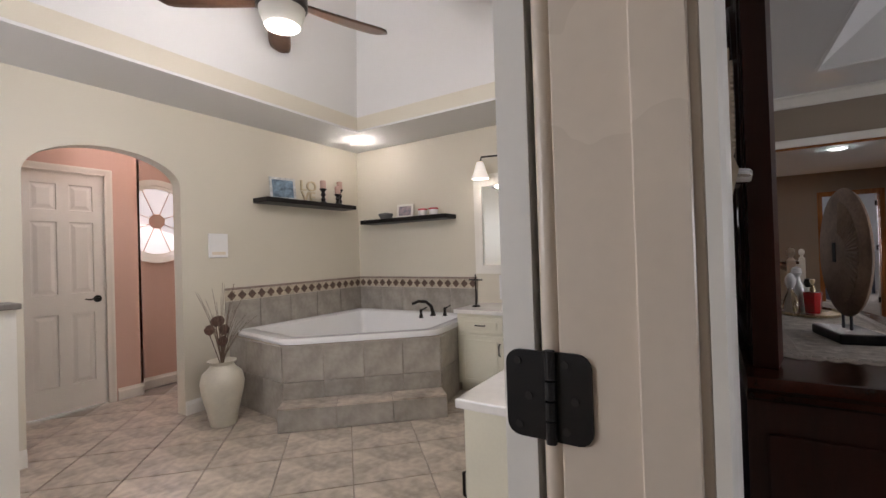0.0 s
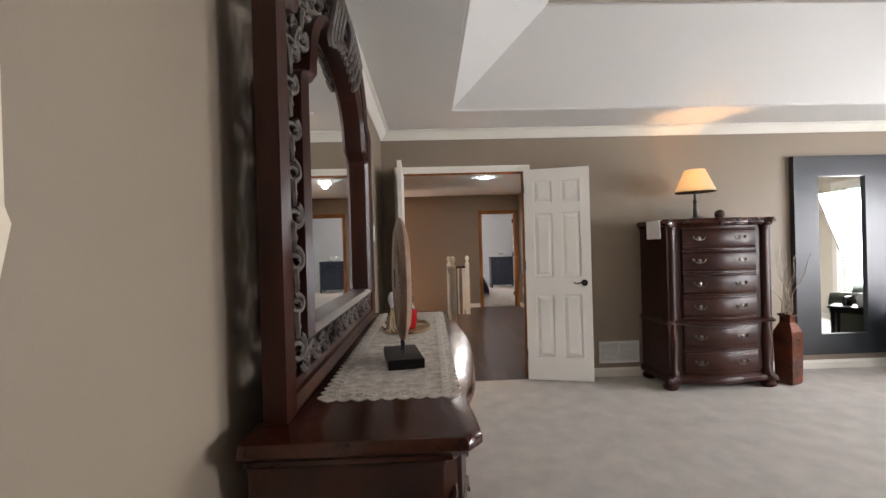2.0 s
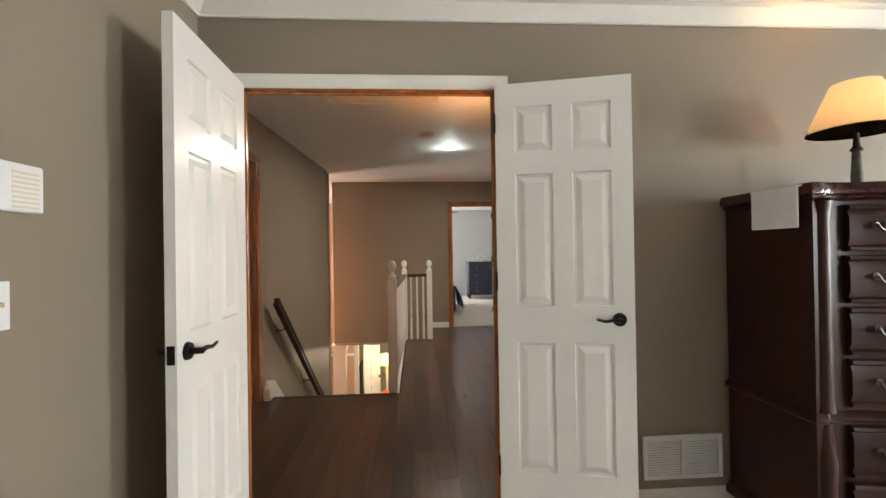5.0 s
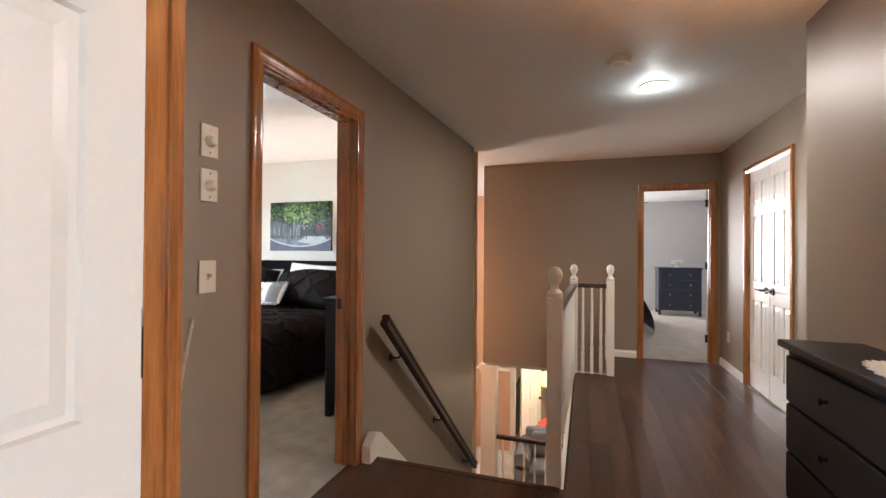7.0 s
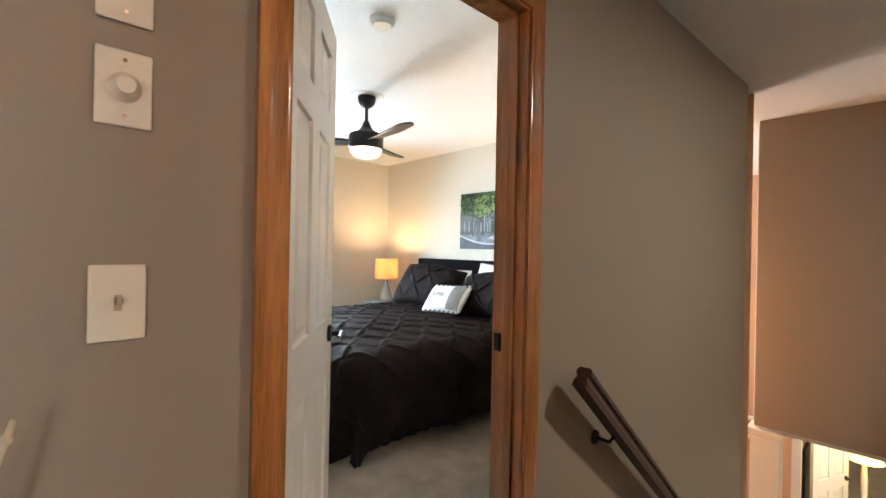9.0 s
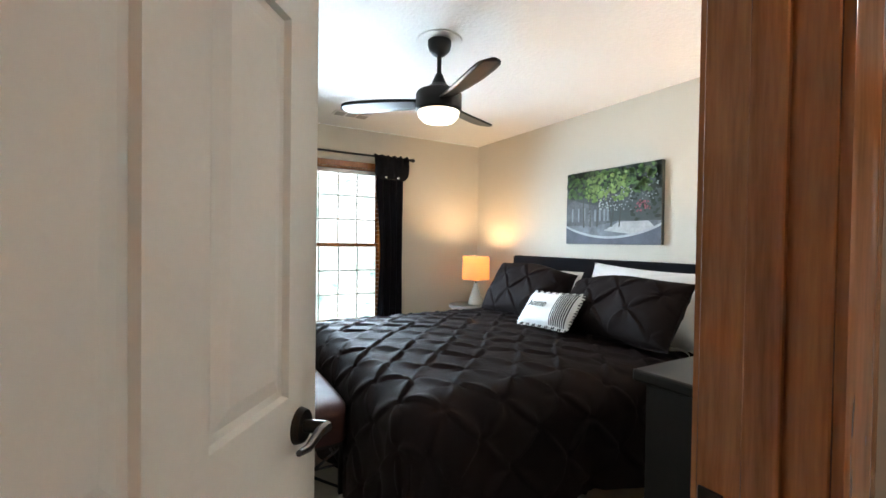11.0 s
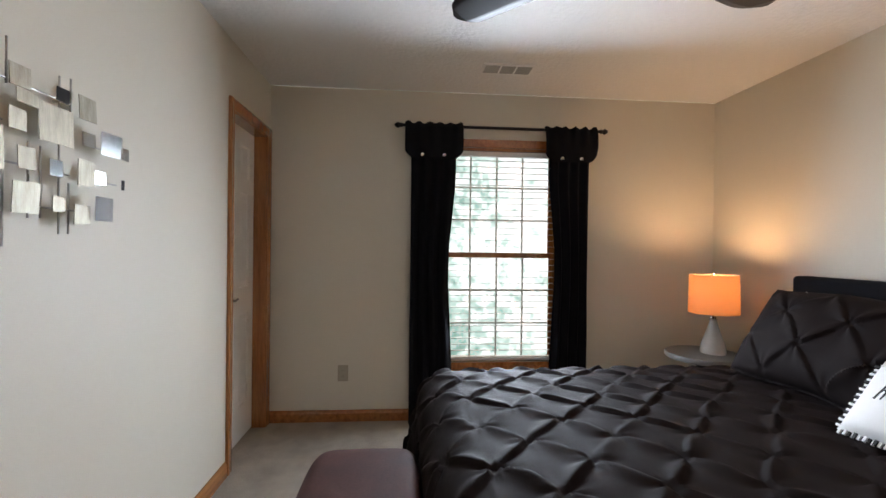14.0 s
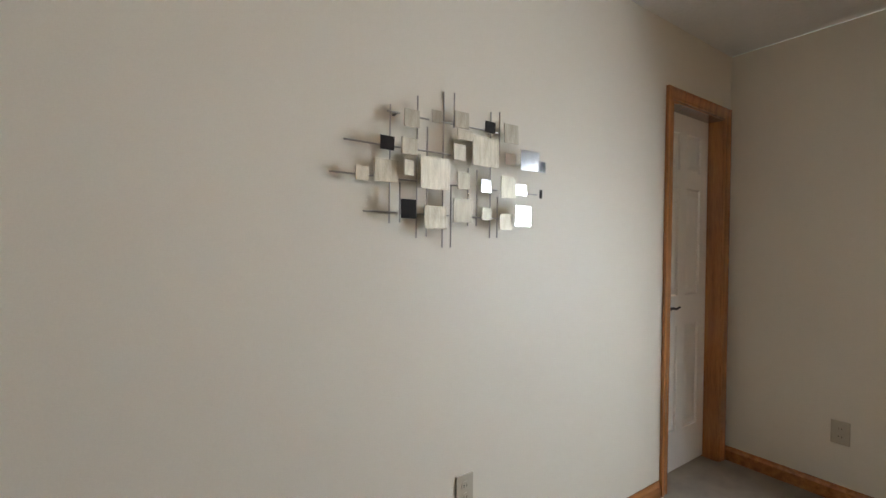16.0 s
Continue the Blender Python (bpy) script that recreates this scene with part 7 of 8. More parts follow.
for k in range(7):
    a, sp_, h_ = k * 0.9, rng.uniform(0.08, 0.24), rng.uniform(1.05, 1.32)
    pts = [(sp_ * s ** 1.5 * math.cos(a) + 0.02 * math.sin(s * 14 + k), sp_ * s ** 1.5 * math.sin(a) + 0.02 * math.cos(s * 13 + k), 0.5 + (h_ - 0.5) * s) for s in [j / 14 for j in range(15)]]
    part("curly_branch", path_tube(bmesh.new(), pts, 0.006, 6, 0.002), mat("pale_willow", (0.52, 0.44, 0.34), 0.8, var=0.2, scale=20, fine=80), sv, "pale curly willow branch", True)


def leg_table(name, m, w, d, h, label):
    t_ = thing(name, label, "side table", m)
    part("top", box(bmesh.new(), 0, w, 0, d, h - 0.025, h, 0.006, 2), BLACKPAINT, t_)
    part("apron", boxes((0.04, w - 0.04, 0.04, 0.055, h - 0.075, h - 0.025), (0.04, w - 0.04, d - 0.055, d - 0.04, h - 0.075, h - 0.025), (0.04, 0.055, 0.055, d - 0.055, h - 0.075, h - 0.025), (w - 0.055, w - 0.04, 0.055, d - 0.055, h - 0.075, h - 0.025)), BLACKPAINT, t_)
    for x in (0.045, w - 0.045):
        for y in (0.045, d - 0.045):
            bm = bmesh.new()
            bmesh.ops.create_cone(bm, cap_ends=True, segments=4, radius1=0.016, radius2=0.026, depth=h - 0.025, matrix=Matrix.Translation((x, y, (h - 0.025) / 2)) @ pose(0, 0, 0, 0, 0, 45))
            part("leg", bm, BLACKPAINT, t_)
    return t_


leg_table("low_bench", pose(2.335, 1.0, 0), 0.46, 1.44, 0.48, "low dark wooden bench standing on the pale carpet")
leg_table("side_table", pose(5.08, 4.65, 0, 0, 0, -35) @ pose(-0.165, -0.24, 0), 0.33, 0.48, 0.55, "small black side table with tapered legs")
jr = thing("candle_jar", "white candle jar on the side table", "candle", pose(5.12, 4.66, 0.55))
part("jar", lathe(bmesh.new(), [(0.055, 0), (0.06, 0.01), (0.06, 0.09), (0.05, 0.105), (0.05, 0.125), (0.0, 0.125)], seg=24), PLASTICW, jr, smooth=True)
part("lid", lathe(bmesh.new(), [(0.052, 0.1255), (0.052, 0.14), (0, 0.142)], seg=24), CERAMIC, jr)
photo_frame("photo_frame", pose(5.02, 4.55, 0.551, -8, 0, -20), 0.13, 0.10, BLACKPAINT, mat("grey_photo", (0.3, 0.3, 0.32), 0.3, var=0.4, scale=18, fine=50), "small dark photo frame on the side table")
GREEN = mat("dark_green_upholstery", (0.085, 0.095, 0.07), 0.75, var=0.2, scale=6, fine=300, bump=0.3)
sofa("loveseat", pose(5.22, 4.14, 0, 0, 0, -33), 1.25, 0.92, "rolled-arm loveseat in dark green upholstery", GREEN, ())
sg_ = thing("wall_sign", "wooden wall sign with white script lettering", "sign", pose(5.82, 5.044, 1.62))
part("board", box(bmesh.new(), -0.33, 0.33, -0.022, 0, -0.095, 0.095, 0.003), wood("rustic_board", (0.20, 0.13, 0.09), (0.36, 0.25, 0.18), 0.7, 0, (1.2, 8, 8), 4), sg_)
letters("lettering", "We still do", pose(0, -0.0225, -0.03, 90), 0.115, 0.0015, WHITECLOTH, "white script lettering", parent=sg_)
OUTLETTAN = mat("tan_plastic", (0.40, 0.35, 0.27), 0.4, var=0.03, scale=5, fine=120, bump=0.03)


# ---- guest bedroom ----
plate("wall_outlet", pose(-4.509, 6.384, 0.352, 0, 0, 90), "almond wall outlet near the baseboard", OUTLETTAN, 0.075, 0.118, "outlet", "outlet")
plate("wall_outlet", pose(-2.53, 5.856, 0.425, 0, 0, 180), "almond wall outlet near the baseboard", OUTLETTAN, 0.075, 0.118, "outlet", "outlet")

# curtains on a rod
rod = thing("curtain_rod", "black iron curtain rod with turned finials", "curtain rod")
bm = bmesh.new()
tube(bm, (-4.42, 6.80, 2.145), (-4.42, 8.25, 2.145), 0.011, seg=12)
part("rod", bm, BLACKMETAL, rod, smooth=True)
for y, s in ((6.80, -1), (8.25, 1)):
    bm = lathe(bmesh.new(), [(0.011, 0), (0.018, 0.008), (0.012, 0.018), (0.022, 0.035), (0.012, 0.055), (0, 0.062)], seg=14)
    bmesh.ops.transform(bm, matrix=pose(-4.42, y, 2.145, -90 * s, 0, 0), verts=bm.verts)
    part("finial", bm, BLACKMETAL, rod, smooth=True)
for y in (6.87, 8.18):
    bm = bmesh.new()
    path_tube(bm, [(-4.509, y, 2.12), (-4.46, y, 2.12), (-4.42, y, 2.133)], 0.006, 8)
    tube(bm, (-4.509, y, 2.12), (-4.503, y, 2.12), 0.02, seg=12)
    part("bracket", bm, BLACKMETAL, rod)


def curtain(name, y0, y1, inner, seed):
    """Black panel: gathered valance flap with buttons over a hanging panel drawn in at the waist."""
    c = thing(name, "black curtain panel with a buttoned top flap", "curtain", None, "guest room curtains")
    rg = random.Random(seed)
    ph = rg.uniform(0, 6)
    w = y1 - y0

    def f(u, v):
        z = 0.03 + (2.10 - 0.03) * v
        pull = (0.045 * max(0, min(1, (1.75 - z) / 0.5)) - 0.035 * max(0, min(1, (1.0 - z) / 0.7)))
        a, b = y0 + 0.035, y1 - 0.03
        if inner > 0:
            b -= pull
        else:
            a += pull
        y = a + (b - a) * u
        x = -4.425 + 0.028 * math.sin(u * 24 + ph + 0.6 * math.sin(3 * v)) * (0.5 + 0.5 * (1 - v)) + 0.012 * noise.noise((u * 6, v * 5, seed))
        return (x, y, z)

    p = part("panel", sheet(bmesh.new(), f, 70, 26), BLACKFABRIC, c, "hanging folds", True)
    p.modifiers.new("thick", 'SOLIDIFY').thickness = 0.004

    def g(u, v):
        z = 2.165 - 0.26 * v
        y = y0 - 0.015 + (w + 0.03) * u
        corner = 0.055 * max(0, 1 - min(u, 1 - u) / 0.16) ** 2 * v ** 4
        x = -4.385 + 0.02 * math.sin(math.pi * v) + 0.010 * math.sin(u * 30 + ph) * (1 - v) + 0.012 * noise.noise((u * 5, v * 3, seed + 4))
        if v < 0.12:
            x -= 0.02 * (1 - v / 0.12)
        return (x, y, z + corner + 0.008 * math.sin(u * 34) * (1 - v))

    q = part("flap", sheet(bmesh.new(), g, 60, 14), BLACKFABRIC, c, "turned-over top flap", True)
    q.modifiers.new("thick", 'SOLIDIFY').thickness = 0.004
    for u in (0.28, 0.68):
        bm = lathe(bmesh.new(), [(0.013, 0), (0.012, 0.005), (0.005, 0.008), (0, 0.008)], seg=14)
        bmesh.ops.transform(bm, matrix=pose(-4.355, y0 + w * u, 1.925, 0, 90, 0), verts=bm.verts)
        part("button", bm, CHROME, c, "round metal button", True)


curtain("curtain", 6.83, 7.215, 1, 2)
curtain("curtain", 7.845, 8.20, -1, 5)

# bed
bed = thing("upholstered_bed", "king bed with black comforter and black upholstered headboard", "bed")
BX0, BX1, BY0, BY1, BZ = -3.70, -1.76, 6.99, 9.12, 0.60
part("headboard", box(bmesh.new(), -3.70, -1.55, 9.10, 9.205, 0.12, 1.135, 0.025, 4), BLACKFABRIC, bed, "black upholstered headboard", True)
part("mattress", box(bmesh.new(), BX0 + 0.04, BX1 - 0.04, BY0 + 0.03, BY1 - 0.03, 0.30, BZ - 0.03, 0.06, 3), WHITECLOTH, bed, smooth=True)
part("bed_frame", boxes((BX0 + 0.05, BX1 - 0.05, BY0 + 0.05, BY1 - 0.03, 0.06, 0.298)), BLACKFABRIC, bed)
for x in (BX0 + 0.12, BX1 - 0.12):
    for y in (BY0 + 0.15, BY1 - 0.15):
        part("leg", boxes((x - 0.03, x + 0.03, y - 0.03, y + 0.03, 0.002, 0.06)), BLACKPAINT, bed)


def skirt(u, v):
    s = u * (2 * 2.1 + 2.1)
    if s < 2.1:
        x, y, nx, ny = BX1 + 0.005, 9.08 - s, 1, 0
    elif s < 4.2:
        x, y, nx, ny = BX1 + 0.005 - (s - 2.1), BY0 - 0.005, 0, -1
    else:
        x, y, nx, ny = BX0 - 0.005, BY0 + (s - 4.2), -1, 0
    k = 0.012 * math.sin(s * 55) * (1 - v)
    return (x + nx * k, y + ny * k, 0.006 + 0.34 * v)


part("bed_skirt", sheet(bmesh.new(), skirt, 330, 5), BLACKFABRIC, bed, "gathered black bed skirt", True)

SP = 0.205


def tuck(a, b):
    """Pinch-tuck relief: lens-shaped folds along a diagonal lattice, drawn together at pinched points."""
    a, b = a + 0.022 * noise.noise((a * 2.5, b * 2.5, 7)), b + 0.022 * noise.noise((a * 2.5, b * 2.5, 3))
    u, v = (a + b) * 0.7071 / SP, (a - b) * 0.7071 / SP
    iu, iv = round(u), round(v)
    fu, fv = u - math.floor(u), v - math.floor(v)
    h = 0.0
    for d, f, i, j in ((u - iu, fv, iu, math.floor(v)), (v - iv, fu, iv, math.floor(u))):
        s = math.sin(math.pi * f)
        q = noise.noise((i * 3.7, j * 5.3, 1.5))
        w0, w1 = (0.026, 0.20) if q > 0 else (0.20, 0.026)
        c = 0.10 * q * s
        d -= c
        w = (w0 if d > 0 else w1) * (0.4 + 0.5 * s)
        h += (0.017 + 0.010 * abs(q)) * s ** 0.55 * math.exp(-(d / w) ** 2)
    r2 = (u - iu) ** 2 + (v - iv) ** 2
    th = math.atan2(v - iv, u - iu)
    h += 0.006 * math.cos(7 * th + 4 * noise.noise((iu * 1.7, iv * 2.3, 4))) * math.exp(-r2 / 0.09) * min(1, r2 / 0.004) - 0.013 * math.exp(-r2 / 0.006)
    h += 0.005 * (math.sin(math.pi * fu) * math.sin(math.pi * fv)) ** 0.5 + 0.004 * noise.noise((a * 9, b * 9, 2))
    return h


bm = bmesh.new()
WH = (BX1 - BX0) / 2 + 0.03
CXB = (BX0 + BX1) / 2
LEN = 1.78
DROP = 0.50


def comforter(u, v):
    a = -(WH + DROP) + 2 * (WH + DROP) * u
    b = -0.56 + (LEN + 0.56) * v
    dx, dy = max(0.0, abs(a) - (WH - 0.10)), max(0.0, 0.10 - b)
    d = math.hypot(dx, dy)
    h = tuck(a, b)
    crown_ = 0.045 * (1 - min(1, abs(a) / WH) ** 2) * min(1, max(0, (b + 0.1) / 0.5))
    sgn = 1 if a > 0 else -1
    if d <= 0:
        x, y, z = CXB + a, BY0 - 0.02 + b, BZ + crown_ + h
        z += 0.012 * noise.noise((a * 2.2, b * 2.2, 0))
    else:
        R_ = 0.16
        ang = min(d / R_, math.pi / 2)
        out_ = R_ * math.sin(ang)
        dn = R_ * (1 - math.cos(ang)) + max(0.0, d - R_ * math.pi / 2) * 0.97
        fl_ = 0.10 * max(0.0, d - R_ * math.pi / 2)
        wave = 0.030 * math.sin((a if dy > dx else b) * 13 + 1.5 * noise.noise((a * 2, b * 2, 5))) * max(0, d - 0.22) / 0.35
        if dx > 0 and dy > 0:
            wave += 0.05 * math.sin(math.atan2(dy, dx) * 5) * max(0, d - 0.2) / 0.4
        ex, ey = dx / d * sgn, -dy / d
        k = out_ + fl_ + wave + h * math.sin(ang)
        x = CXB + max(-(WH - 0.10), min(WH - 0.10, a)) + ex * k
        y = BY0 - 0.02 + max(0.10, b) + ey * k
        z = BZ + crown_ - dn + h * math.cos(ang)
    if a > 0:
        k = max(0.0, min(1.0, (b - 0.15) / 1.2))
        x += 0.14 * k * k * (3 - 2 * k) * min(1.0, a / WH)
    return (x, y, max(0.012, z))


sheet(bm, comforter, 290, 220)
cm = part("comforter", bm, BEDDING, bed, "pinch-tucked black-brown comforter draped over the sides", True)
cm.data.set_sharp_from_angle(angle=radians(75))


def pillow(name, m, w, h, t_, material, label, tucked=False, stripes=None, group="bed pillows", soft=1.0):
    """Stuffed pillow; local x across, z up, y thick."""
    p = thing(name, label, "pillow", m, group)

    def face(s):
        def f(u, v):
            a, b = 2 * u - 1, 2 * v - 1
            e = max(0.0, (1 - abs(a) ** 2.4) * (1 - abs(b) ** 2.4)) ** 0.42
            x, z = a * w / 2 * (1 - 0.05 * (1 - b * b) * abs(a)), b * h / 2 * (1 - 0.07 * (1 - a * a) * abs(b))
            if tucked:
                z += 0.02 * h * math.sin(4 * a + w * 9) - 0.06 * h * max(0.0, b) * a * a
            y = s * t_ / 2 * e
            y += s * 0.012 * noise.noise((x * 6 + 3, z * 6, s)) * e
            if tucked:
                y += s * 0.8 * tuck(x + 5, z + 5) * min(1, e * 1.3)
            return (x, y, z)
        return f

    bm = bmesh.new()
    sheet(bm, face(-1), 100 if tucked else 28, 64 if tucked else 20)
    sheet(bm, face(1), 28, 20)
    bmesh.ops.remove_doubles(bm, verts=bm.verts, dist=0.0015)
    part("cushion", bm, material, p, smooth=True)
    if tucked:
        g = face(-1)
        ring = [g(k / 24, 0) for k in range(24)] + [g(1, k / 14) for k in range(14)] + [g(1 - k / 24, 1) for k in range(24)] + [g(0, 1 - k / 14) for k in range(15)]
        part("piping", path_tube(bmesh.new(), ring, 0.005, 6), material, p, "corded seam", True)
    return p


# white pillows behind, black shams, then the small word cushion
pillow("sleeping_pillow", pose(-2.12, 8.93, 0.86, -17, 2, -2), 0.92, 0.50, 0.20, WHITECLOTH, "white cotton pillow leaning on the headboard")
pillow("sleeping_pillow", pose(-1.98, 8.84, 0.84, -22, -5, 4), 0.86, 0.48, 0.18, WHITECLOTH, "white cotton pillow leaning on the headboard")
pillow("sleeping_pillow", pose(-3.12, 8.97, 0.83, -16, 2, 0), 0.84, 0.44, 0.18, WHITECLOTH, "white cotton pillow leaning on the headboard")
pillow("pillow_sham", pose(-3.03, 8.71, 0.855, -31, 4, 4), 0.86, 0.51, 0.27, BEDDING, "black pinch-tucked pillow sham", True)
pillow("pillow_sham", pose(-2.06, 8.64, 0.84, -36, -3, -5), 0.94, 0.48, 0.27, BEDDING, "black pinch-tucked pillow sham", True)
wc = pillow("word_cushion", pose(-2.46, 8.42, 0.785, -38, -3, -2), 0.52, 0.28, 0.13, WHITECLOTH, "white word cushion with black striped frilled ends")
STR_B = mat("black_stripe", (0.015, 0.014, 0.014), 0.8, var=0.2, scale=9, fine=200)
for k in range(9):
    x0 = 0.100 + 0.0165 * k
    def band(u, v, x0=x0):
        x = x0 + 0.0095 * u
        a, b = x / 0.26, (2 * v - 1) * 0.97
        e_ = max(0.0, (1 - abs(a) ** 2.4) * (1 - abs(b) ** 2.4)) ** 0.42
        return (x * (1 - 0.05 * (1 - b * b) * abs(a)), -0.065 * e_ - 0.005, b * 0.14 * (1 - 0.07 * (1 - a * a) * abs(b)))
    part("stripe", sheet(bmesh.new(), band, 2, 16), STR_B, wc, "black stripe")
for side in range(4):
    n = 46 if side < 2 else 24
    for k in range(n):
        s = -1 + 2 * (k + 0.5) / n
        bm = bmesh.new()
        if side < 2:
            x, z, dx, dz = s * 0.25, (0.135 if side else -0.135) * (1 - 0.05 * (1 - s * s)), 0.004, (0.019 if side else -0.019)
            box(bm, x - 0.0045, x + 0.0045, -0.006 + 0.004 * math.sin(k * 2.1), 0.0 + 0.004 * math.sin(k * 2.1), min(z, z + dz), max(z, z + dz))
        else:
            x, z = (0.248 if side == 2 else -0.248), s * 0.13
            box(bm, min(x, x + (0.019 if side == 2 else -0.019)), max(x, x + (0.019 if side == 2 else -0.019)), -0.006 + 0.004 * math.sin(k * 2.1), 0.004 * math.sin(k * 2.1), z - 0.004, z + 0.004)
        part("frill", bm, STR_B if k % 2 else WHITECLOTH, wc)
hm = letters("word", "home", pose(-0.055, -0.096, -0.024, 90, 0, 0), 0.082, 0.001, STR_B, "black script word", parent=wc)
for vv in hm.data.vertices:
    vv.co.x += 0.28 * vv.co.y
    e_ = max(0.0, (1 - abs((vv.co.x - 0.07) / 0.26) ** 2.4) * (1 - abs((vv.co.y - 0.03) / 0.14) ** 2.4)) ** 0.42
    vv.co.z += -0.010 + 0.0 if e_ > 0.9 else -0.068 * (1 - e_) - 0.008

# upholstered bench at the bed foot
def bench_pad(u, v):
    """Stuffed pad with rounded corners in plan and a swelling top."""
    a, k = 2 * math.pi * u, v
    e = 0.34
    cx, sx = math.cos(a), math.sin(a)
    r = 1.0 if k < 0.45 else max(0.0, 1 - ((k - 0.45) / 0.55) ** 2.2) ** 0.5
    x = 0.455 * math.copysign(abs(cx) ** e, cx) * r
    y = 0.215 * math.copysign(abs(sx) ** e, sx) * r
    z = 0.27 + 0.125 * min(1, k / 0.45) + (0.062 * math.sin(min(1, (k - 0.45) / 0.40) * math.pi / 2) if k > 0.45 else 0)
    return (x, y, z + 0.006 * noise.noise((x * 7, y * 7, 2)) * (k > 0.5))


bn = thing("upholstered_bench", "brown leather bench with black iron legs", "bench", pose(-2.70, 6.69, 0.002))
part("cushion", sheet(bmesh.new(), bench_pad, 96, 26), LEATHER, bn, "padded brown leather seat", True)
part("base_rail", boxes((-0.43, 0.43, -0.17, -0.15, 0.245, 0.27), (-0.43, 0.43, 0.15, 0.17, 0.245, 0.27), (-0.43, -0.41, -0.15, 0.15, 0.245, 0.27), (0.41, 0.43, -0.15, 0.15, 0.245, 0.27)), BLACKMETAL, bn)
for x in (-0.42, 0.42):
    for y in (-0.16, 0.16):
        part("leg", box(bmesh.new(), x - 0.011, x + 0.011, y - 0.011, y + 0.011, 0, 0.245, 0.002), BLACKMETAL, bn)
for x in (-0.42, 0.42):
    bm = bmesh.new()
    tube(bm, (x, -0.16, 0.03), (x, 0.16, 0.235), 0.007, seg=8)
    tube(bm, (x + 0.001, -0.16, 0.235), (x + 0.001, 0.16, 0.03), 0.007, seg=8)
    tube(bm, (x, -0.16, 0.15), (x, 0.16, 0.15), 0.006, seg=8)
    part("cross_brace", bm, BLACKMETAL, bn)
for y in (-0.16, 0.16):
    bm = bmesh.new()
    for k in range(3):
        a, b = -0.41 + 0.82 * k / 3, -0.41 + 0.82 * (k + 1) / 3
        tube(bm, (a, y, 0.15), (b, y, 0.235), 0.006, seg=8)
        tube(bm, (a, y + 0.001, 0.235), (b, y + 0.001, 0.15), 0.006, seg=8)
    tube(bm, (-0.41, y, 0.148), (0.41, y, 0.148), 0.006, seg=8)
    part("side_brace", bm, BLACKMETAL, bn)

# nightstand and glass lamp
ns = thing("nightstand", "round grey nightstand beside the bed", "nightstand", pose(-4.02, 8.80, 0.002))
part("top", lathe(bmesh.new(), [(0.0, 0.565), (0.23, 0.565), (0.235, 0.575), (0.235, 0.59), (0.23, 0.598), (0, 0.598)], seg=40), mat("grey_wood_top", (0.16, 0.15, 0.14), 0.45, var=0.15, scale=6, fine=60), ns, smooth=True)
part("pedestal", lathe(bmesh.new(), [(0.18, 0), (0.18, 0.02), (0.04, 0.05), (0.03, 0.3), (0.05, 0.54), (0.14, 0.564)], seg=24), BLACKPAINT, ns, smooth=True)


def glass_lamp(m, label):
    l = thing("table_lamp", label, "table lamp", m, "bedside lamps")
    part("base", lathe(bmesh.new(), [(0.0, 0.0), (0.075, 0.0), (0.08, 0.012), (0.07, 0.06), (0.045, 0.13), (0.026, 0.19), (0.02, 0.215), (0.026, 0.225), (0.0, 0.226)], seg=28), LAMPGLASS, l, "clear teardrop glass base", True)
    part("stem", lathe(bmesh.new(), [(0.02, 0.2265), (0.02, 0.24), (0.006, 0.245), (0.006, 0.52), (0.01, 0.525), (0, 0.535)], seg=12), CHROME, l, smooth=True)
    part("shade", lathe(bmesh.new(), [(0.148, 0.265), (0.142, 0.515), (0.139, 0.515), (0.145, 0.265)], seg=48), shade_cloth("apricot_lit_shade", (0.50, 0.33, 0.21), (1.0, 0.47, 0.17), 0.62), l, "apricot linen drum shade, lit", True)
    return l


glass_lamp(pose(-4.02, 8.86, 0.60), "clear glass lamp with a lit apricot drum shade")
ns2 = thing("nightstand", "dark nightstand on the far side of the bed", "nightstand", pose(-1.2, 8.93, 0.002))
part("body", box(bmesh.new(), -0.24, 0.24, -0.2, 0.25, 0.08, 0.57, 0.006), BLACKPAINT, ns2)
part("top", box(bmesh.new(), -0.26, 0.26, -0.22, 0.26, 0.571, 0.60, 0.008, 2), BLACKPAINT, ns2)
for z in (0.10, 0.34):
    d_ = part("drawer", box(bmesh.new(), -0.22, 0.22, -0.218, -0.201, z, z + 0.21, 0.004), BLACKPAINT, ns2)
    part("knob", lathe(bmesh.new(), [(0.008, 0), (0.014, 0.014), (0, 0.022)], seg=12), CHROME, d_).matrix_local = pose(0, -0.218, z + 0.1, 90)
for x in (-0.21, 0.21):
    for y in (-0.17, 0.22):
        part("leg", boxes((x - 0.02, x + 0.02, y - 0.02, y + 0.02, 0, 0.08)), BLACKPAINT, ns2)
glass_lamp(pose(-1.2, 8.95, 0.602), "clear glass lamp with a lit apricot drum shade")

# dresser by the door
chest("guest_dresser", pose(-0.975, 8.66, 0.002, 0, 0, -90), 1.33, 0.485, 0.90, 3, BLACKPAINT, "black-navy dresser against the guest room wall", "dresser", BLACKMETAL, 2, 0.035, 0.09, 2)
ry = thing("round_tray", "small round dark metal tray on the dresser", "tray", pose(-0.72, 7.62, 0.902))
part("dish", lathe(bmesh.new(), [(0.0, 0.004), (0.085, 0.004), (0.095, 0.03), (0.098, 0.03), (0.09, 0.0), (0, 0.0)], seg=32), BRONZE, ry, smooth=True)

